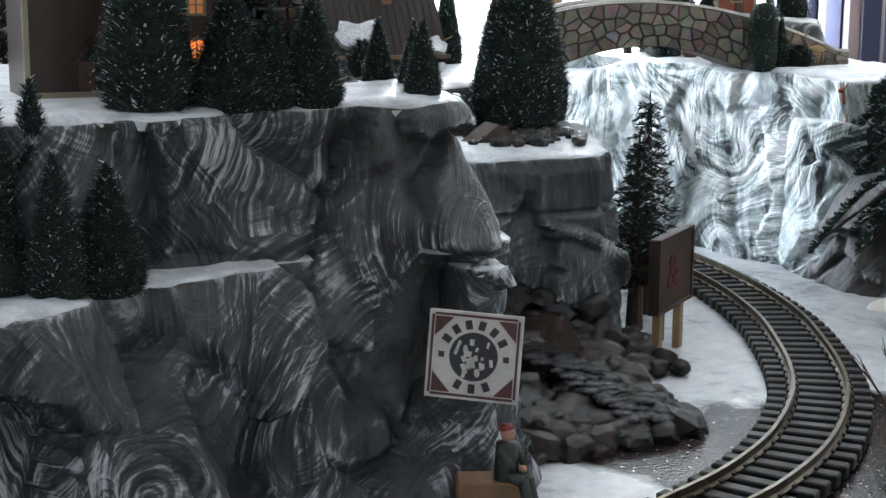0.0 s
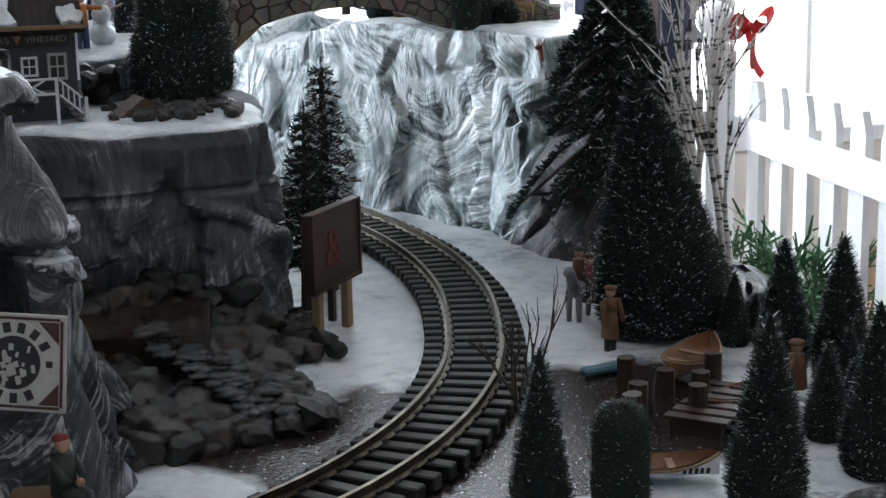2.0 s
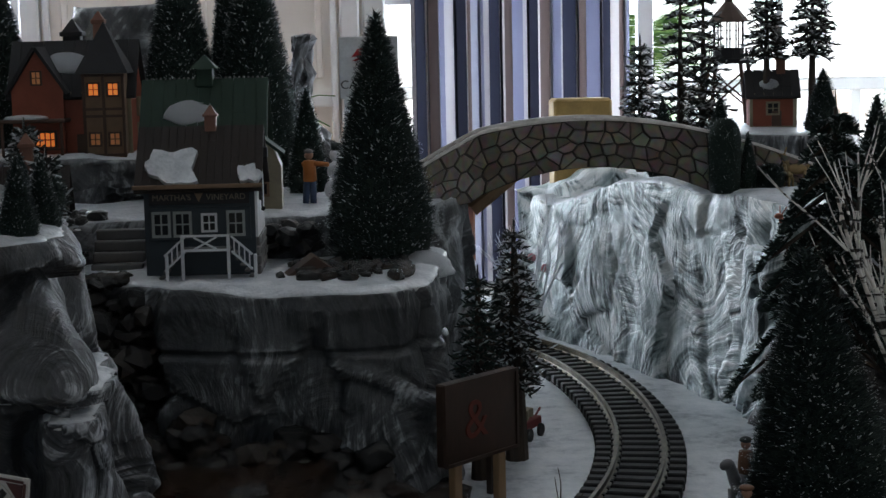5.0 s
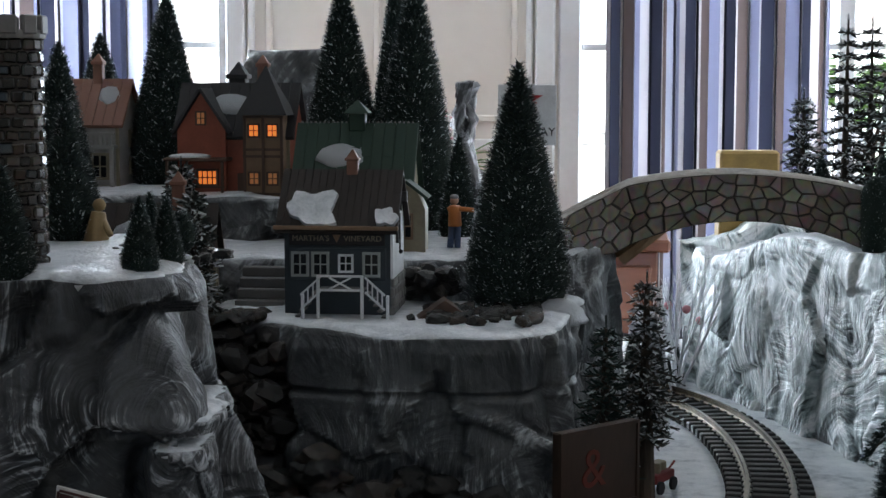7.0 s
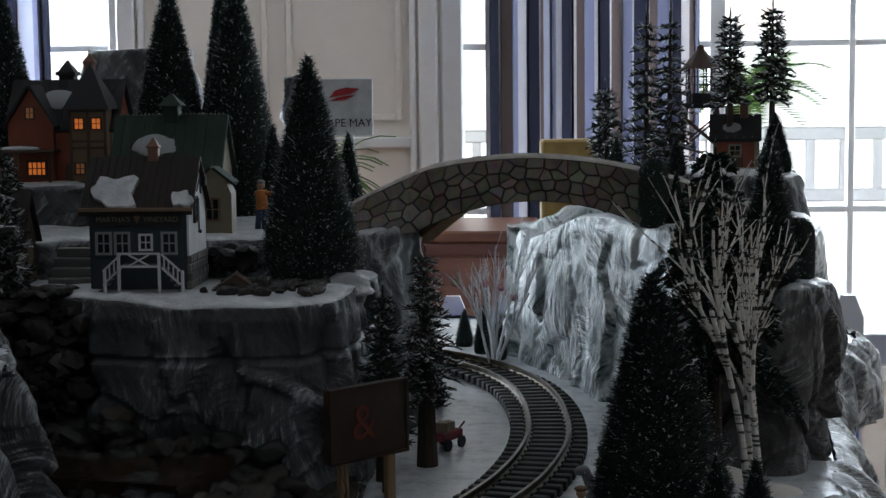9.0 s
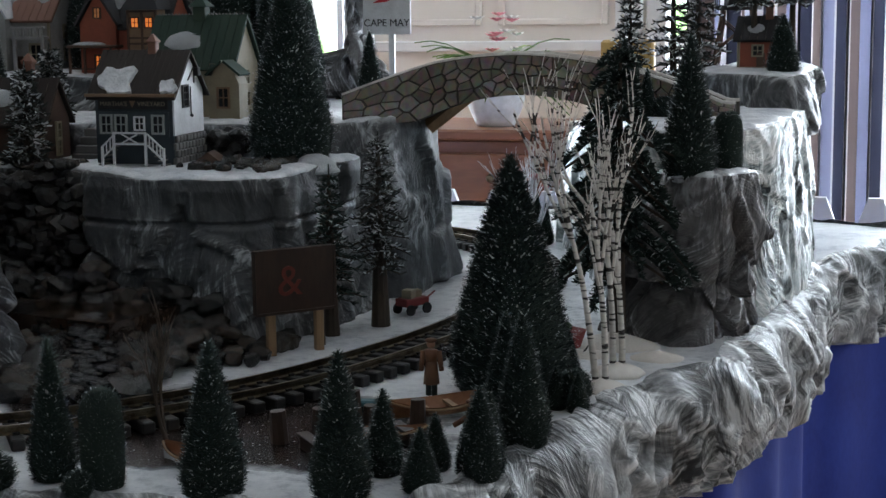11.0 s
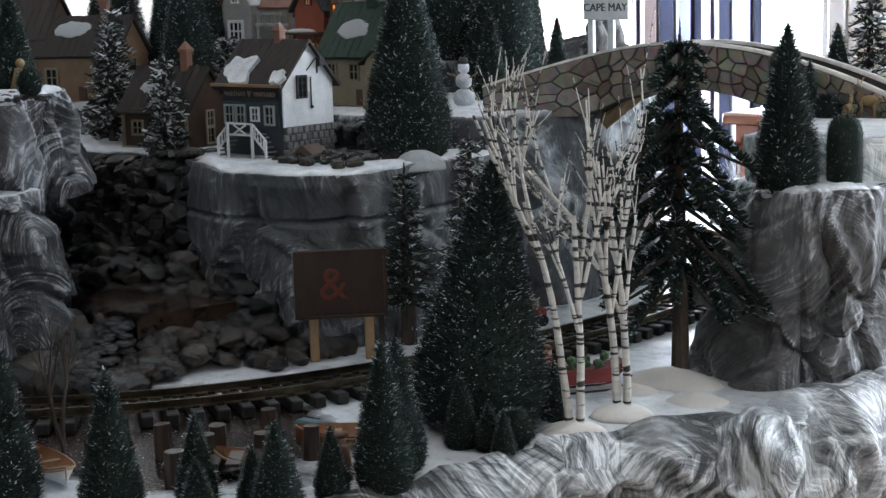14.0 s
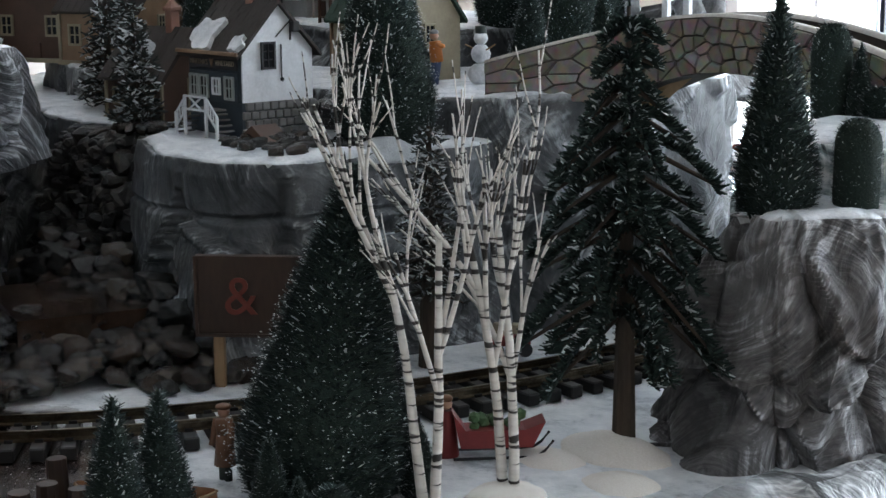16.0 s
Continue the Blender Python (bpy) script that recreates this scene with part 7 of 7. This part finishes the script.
def bare_shrub(name, x, y, z, h, seed, mat, label, n=9, r=0.0012):
    g2 = random.Random(seed)
    v, f = [], []
    for k in range(n):
        a = g2.random() * math.tau
        grow(v, f, Vector((x, y, z)), Vector((math.cos(a) * 0.4, math.sin(a) * 0.4, 1)).normalized(), h * g2.uniform(0.6, 0.9), r, 3, g2)
    tagged(data_obj(name, v, f, mat, None, True), label, "shrub")


bare_shrub("white_shrub", 0.345, 0.66, 0.0, 0.15, 3, P_WHITE, "bare white painted shrub under the bridge", 7, 0.0026)
bare_shrub("bare_sapling", 0.265, -0.475, 0.0, 0.085, 5, TRUNK, "thin bare brown sapling beside the track", 2, 0.0022)
bm = bmesh.new()
for dx, dz in ((-0.012, 0.15), (0.012, 0.145), (0.03, 0.13)):
    ball(bm, (0.345 + dx, 0.655, dz - 0.02), 0.006)
tagged(obj("candy_ornament", bm, painted("pink_candy", (0.6, 0.25, 0.28)), None, "", True), "pink striped candy ornaments caught in the white shrub", "ornament")

# snow mounds
for x, y, rx, ry, h in [(0.588, 0.03, 0.055, 0.035, 0.017), (0.565, -0.02, 0.04, 0.03, 0.006), (0.645, -0.02, 0.035, 0.03, 0.008)]:
    bm = bmesh.new()
    turned(bm, lambda u: math.cos(u * 1.5), 1.0, 1.0, 28, 7, 0.15, x * 9)
    ob = obj("snow_mound", bm, SNOW_WARM, None, "", True)
    ob.matrix_basis = pose(x, y, -0.004) @ Matrix.Diagonal((rx, ry, h + 0.004, 1))
    tagged(ob, "soft cream mound of artificial snow", "snow mound", "snow mounds", "structure")
bm = bmesh.new()
turned(bm, lambda u: math.cos(u * 1.45) ** 0.6, 1.0, 1.0, 28, 8, 0.2, 3)
ob = obj("snow_mound", bm, SNOW, None, "", True)
ob.matrix_basis = pose(0.200, 0.10, 0.188) @ Matrix.Diagonal((0.030, 0.035, 0.022, 1))
tagged(ob, "round snow drift at the terrace's corner", "snow mound", "snow mounds", "structure")

# rocks behind the village and the carton on the sill
rock_mass("crag_dome", [(-0.22, 0.66), (-0.13, 0.64), (-0.09, 0.68), (-0.12, 0.74), (-0.2, 0.76), (-0.25, 0.72)], 0.2, 0.47, ROCK_MID, "grey domed plaster crag behind the village", 0.05, 0.02, 90, 30, snow=False)
rock_mass("crag_white", [(0.03, 0.68), (0.055, 0.66), (0.075, 0.69), (0.06, 0.73), (0.03, 0.73)], 0.2, 0.43, ROCK_TAUPE, "pale plaster crag behind the village", 0.05, 0.03, 80, 30, snow=False)
bm = bmesh.new()
box(bm, 0.458, 0.93, 0.254, 0.088, 0.05, 0.146, 4, 0.004)
tagged(obj("carton", bm, painted("yellow_card", (0.55, 0.36, 0.12))), "yellow cardboard carton behind the bridge", "box")
# sideboard behind the fence with a bowl of flowers on it
CHERRY = grainy("red_brown_polished_wood", (0.13, 0.045, 0.022), (0.24, 0.095, 0.05), 14, 0.35, 0.2, 0.0005, stretch=(0.2, 1, 1))
side = empty("sideboard", pose(-0.15, 2.62, ZF), "red brown polished wooden sideboard behind the picket fence", "sideboard")
bm = bmesh.new()
box(bm, 0, 0, 0.985, 1.12, 0.44, 0.03, bevel=0.006)
part("top", bm, CHERRY, side)
bm = bmesh.new()
box(bm, 0, 0, 0.52, 1.06, 0.40, 0.90, bevel=0.004)
part("body", bm, CHERRY, side)
for k in range(3):
    bm = bmesh.new()
    box(bm, -0.35 + 0.35 * k, -0.207, 0.87, 0.33, 0.016, 0.13, bevel=0.004)
    dr = part("drawer", bm, CHERRY, side)
    bm = bmesh.new()
    ball(bm, (-0.35 + 0.35 * k, -0.224, 0.87), 0.012, sub=1)
    part("knob", bm, BRASS, dr, "brass knob", True)
LEAF = varied("fresh_leaf", [(0.0, (0.08, 0.18, 0.035)), (0.4, (0.14, 0.27, 0.06)), (0.75, (0.24, 0.36, 0.09))], 0.5)
fb = empty("flower_arrangement", pose(-0.17, 2.55, 0.05), "bowl of pink and white flowers with long green leaves", "flowers")
bm = bmesh.new()
turned(bm, lambda u: 0.62 + 0.38 * math.sin(min(1.0, u * 1.25) * 1.5), 0.13, 0.085, 24, 8, 0.0)
part("bowl", bm, P_WHITE, fb, "white glazed bowl", True)
rnd = random.Random(31)
v, f = [], []
for k in range(70):
    a, up, ln = rnd.random() * math.tau, rnd.uniform(0.3, 1.3), rnd.uniform(0.13, 0.24)
    side_ = Vector((-math.sin(a), math.cos(a), 0))
    i = len(v)
    for q in range(6):
        u = q / 5
        c = Vector((math.cos(a) * ln * u, math.sin(a) * ln * u, 0.12 + ln * (up * u - 0.75 * u * u)))
        wd = 0.013 * math.sin(math.pi * min(0.98, 0.12 + 0.86 * u))
        v += [c - side_ * wd, c + Vector((0, 0, -0.003)), c + side_ * wd]
    for q in range(5):
        f += [(i + q * 3, i + q * 3 + 1, i + q * 3 + 4, i + q * 3 + 3), (i + q * 3 + 1, i + q * 3 + 2, i + q * 3 + 5, i + q * 3 + 4)]
data_obj("leaf_spray", v, f, LEAF, fb)
PETAL = [painted("pink_petal", (0.75, 0.25, 0.3)), painted("white_petal", (0.85, 0.83, 0.8))]
for k in range(13):
    a, r_ = rnd.random() * math.tau, rnd.uniform(0.0, 0.08)
    cx, cy, cz = math.cos(a) * r_, math.sin(a) * r_, 0.20 + rnd.uniform(0.0, 0.10)
    v, f = [], []
    for q in range(7):
        b = math.tau * q / 7
        i = len(v)
        d = Vector((math.cos(b), math.sin(b), 0.45))
        t_ = Vector((-math.sin(b), math.cos(b), 0))
        c = Vector((cx, cy, cz))
        v += [c, c + d * 0.014 - t_ * 0.009, c + d * 0.026, c + d * 0.014 + t_ * 0.009]
        f.append((i, i + 1, i + 2, i + 3))
    data_obj("blossom", v, f, PETAL[k % 3 == 0], fb)

# porch railing and palm outside the window
pr = empty("porch_railing", pose(1.4, 4.7, 0), "white porch railing outside the window", "railing")
for z in (0.22, -0.02):
    bm = bmesh.new()
    box(bm, 0, 0, z, 3.4, 0.06, 0.05, bevel=0.006)
    part("rail", bm, TRIM_WHITE, pr)
bm = bmesh.new()
box(bm, 0, 0, 0.10, 0.035, 0.035, 0.2, bevel=0.003)
first = part("baluster", bm, TRIM_WHITE, pr)
for k in range(26):
    ob = first if k == 0 else new("baluster", first.data)
    ob.parent = pr
    ob.location.x = -1.62 + 0.13 * k
palm = empty("palm", pose(1.30, 5.6, -0.3), "bright green sago palm in the garden", "palm")
bm = bmesh.new()
rod(bm, (0, 0, -0.65), (0, 0, 0.62), 0.08, 0.06, 10)
part("trunk", bm, TRUNK, palm)
v, f = [], []
for k in range(34):
    a, up, ln = rnd.random() * math.tau, rnd.uniform(0.3, 1.5), rnd.uniform(0.3, 0.42)
    side_ = Vector((-math.sin(a), math.cos(a), 0))
    for q in range(22):
        u = (q + 1) / 22
        c = Vector((math.cos(a) * ln * u, math.sin(a) * ln * u, 0.62 + ln * (up * u - 0.8 * u * u)))
        for sd in (-1, 1):
            i = len(v)
            tip = c + side_ * sd * 0.10 * math.sin(math.pi * (0.15 + 0.8 * u)) + Vector((math.cos(a), math.sin(a), 0)) * 0.04
            v += [c, c + Vector((0.006, 0.004, 0.006)), tip]
            f.append((i, i + 1, i + 2))
data_obj("fronds", v, f, LEAF, palm)
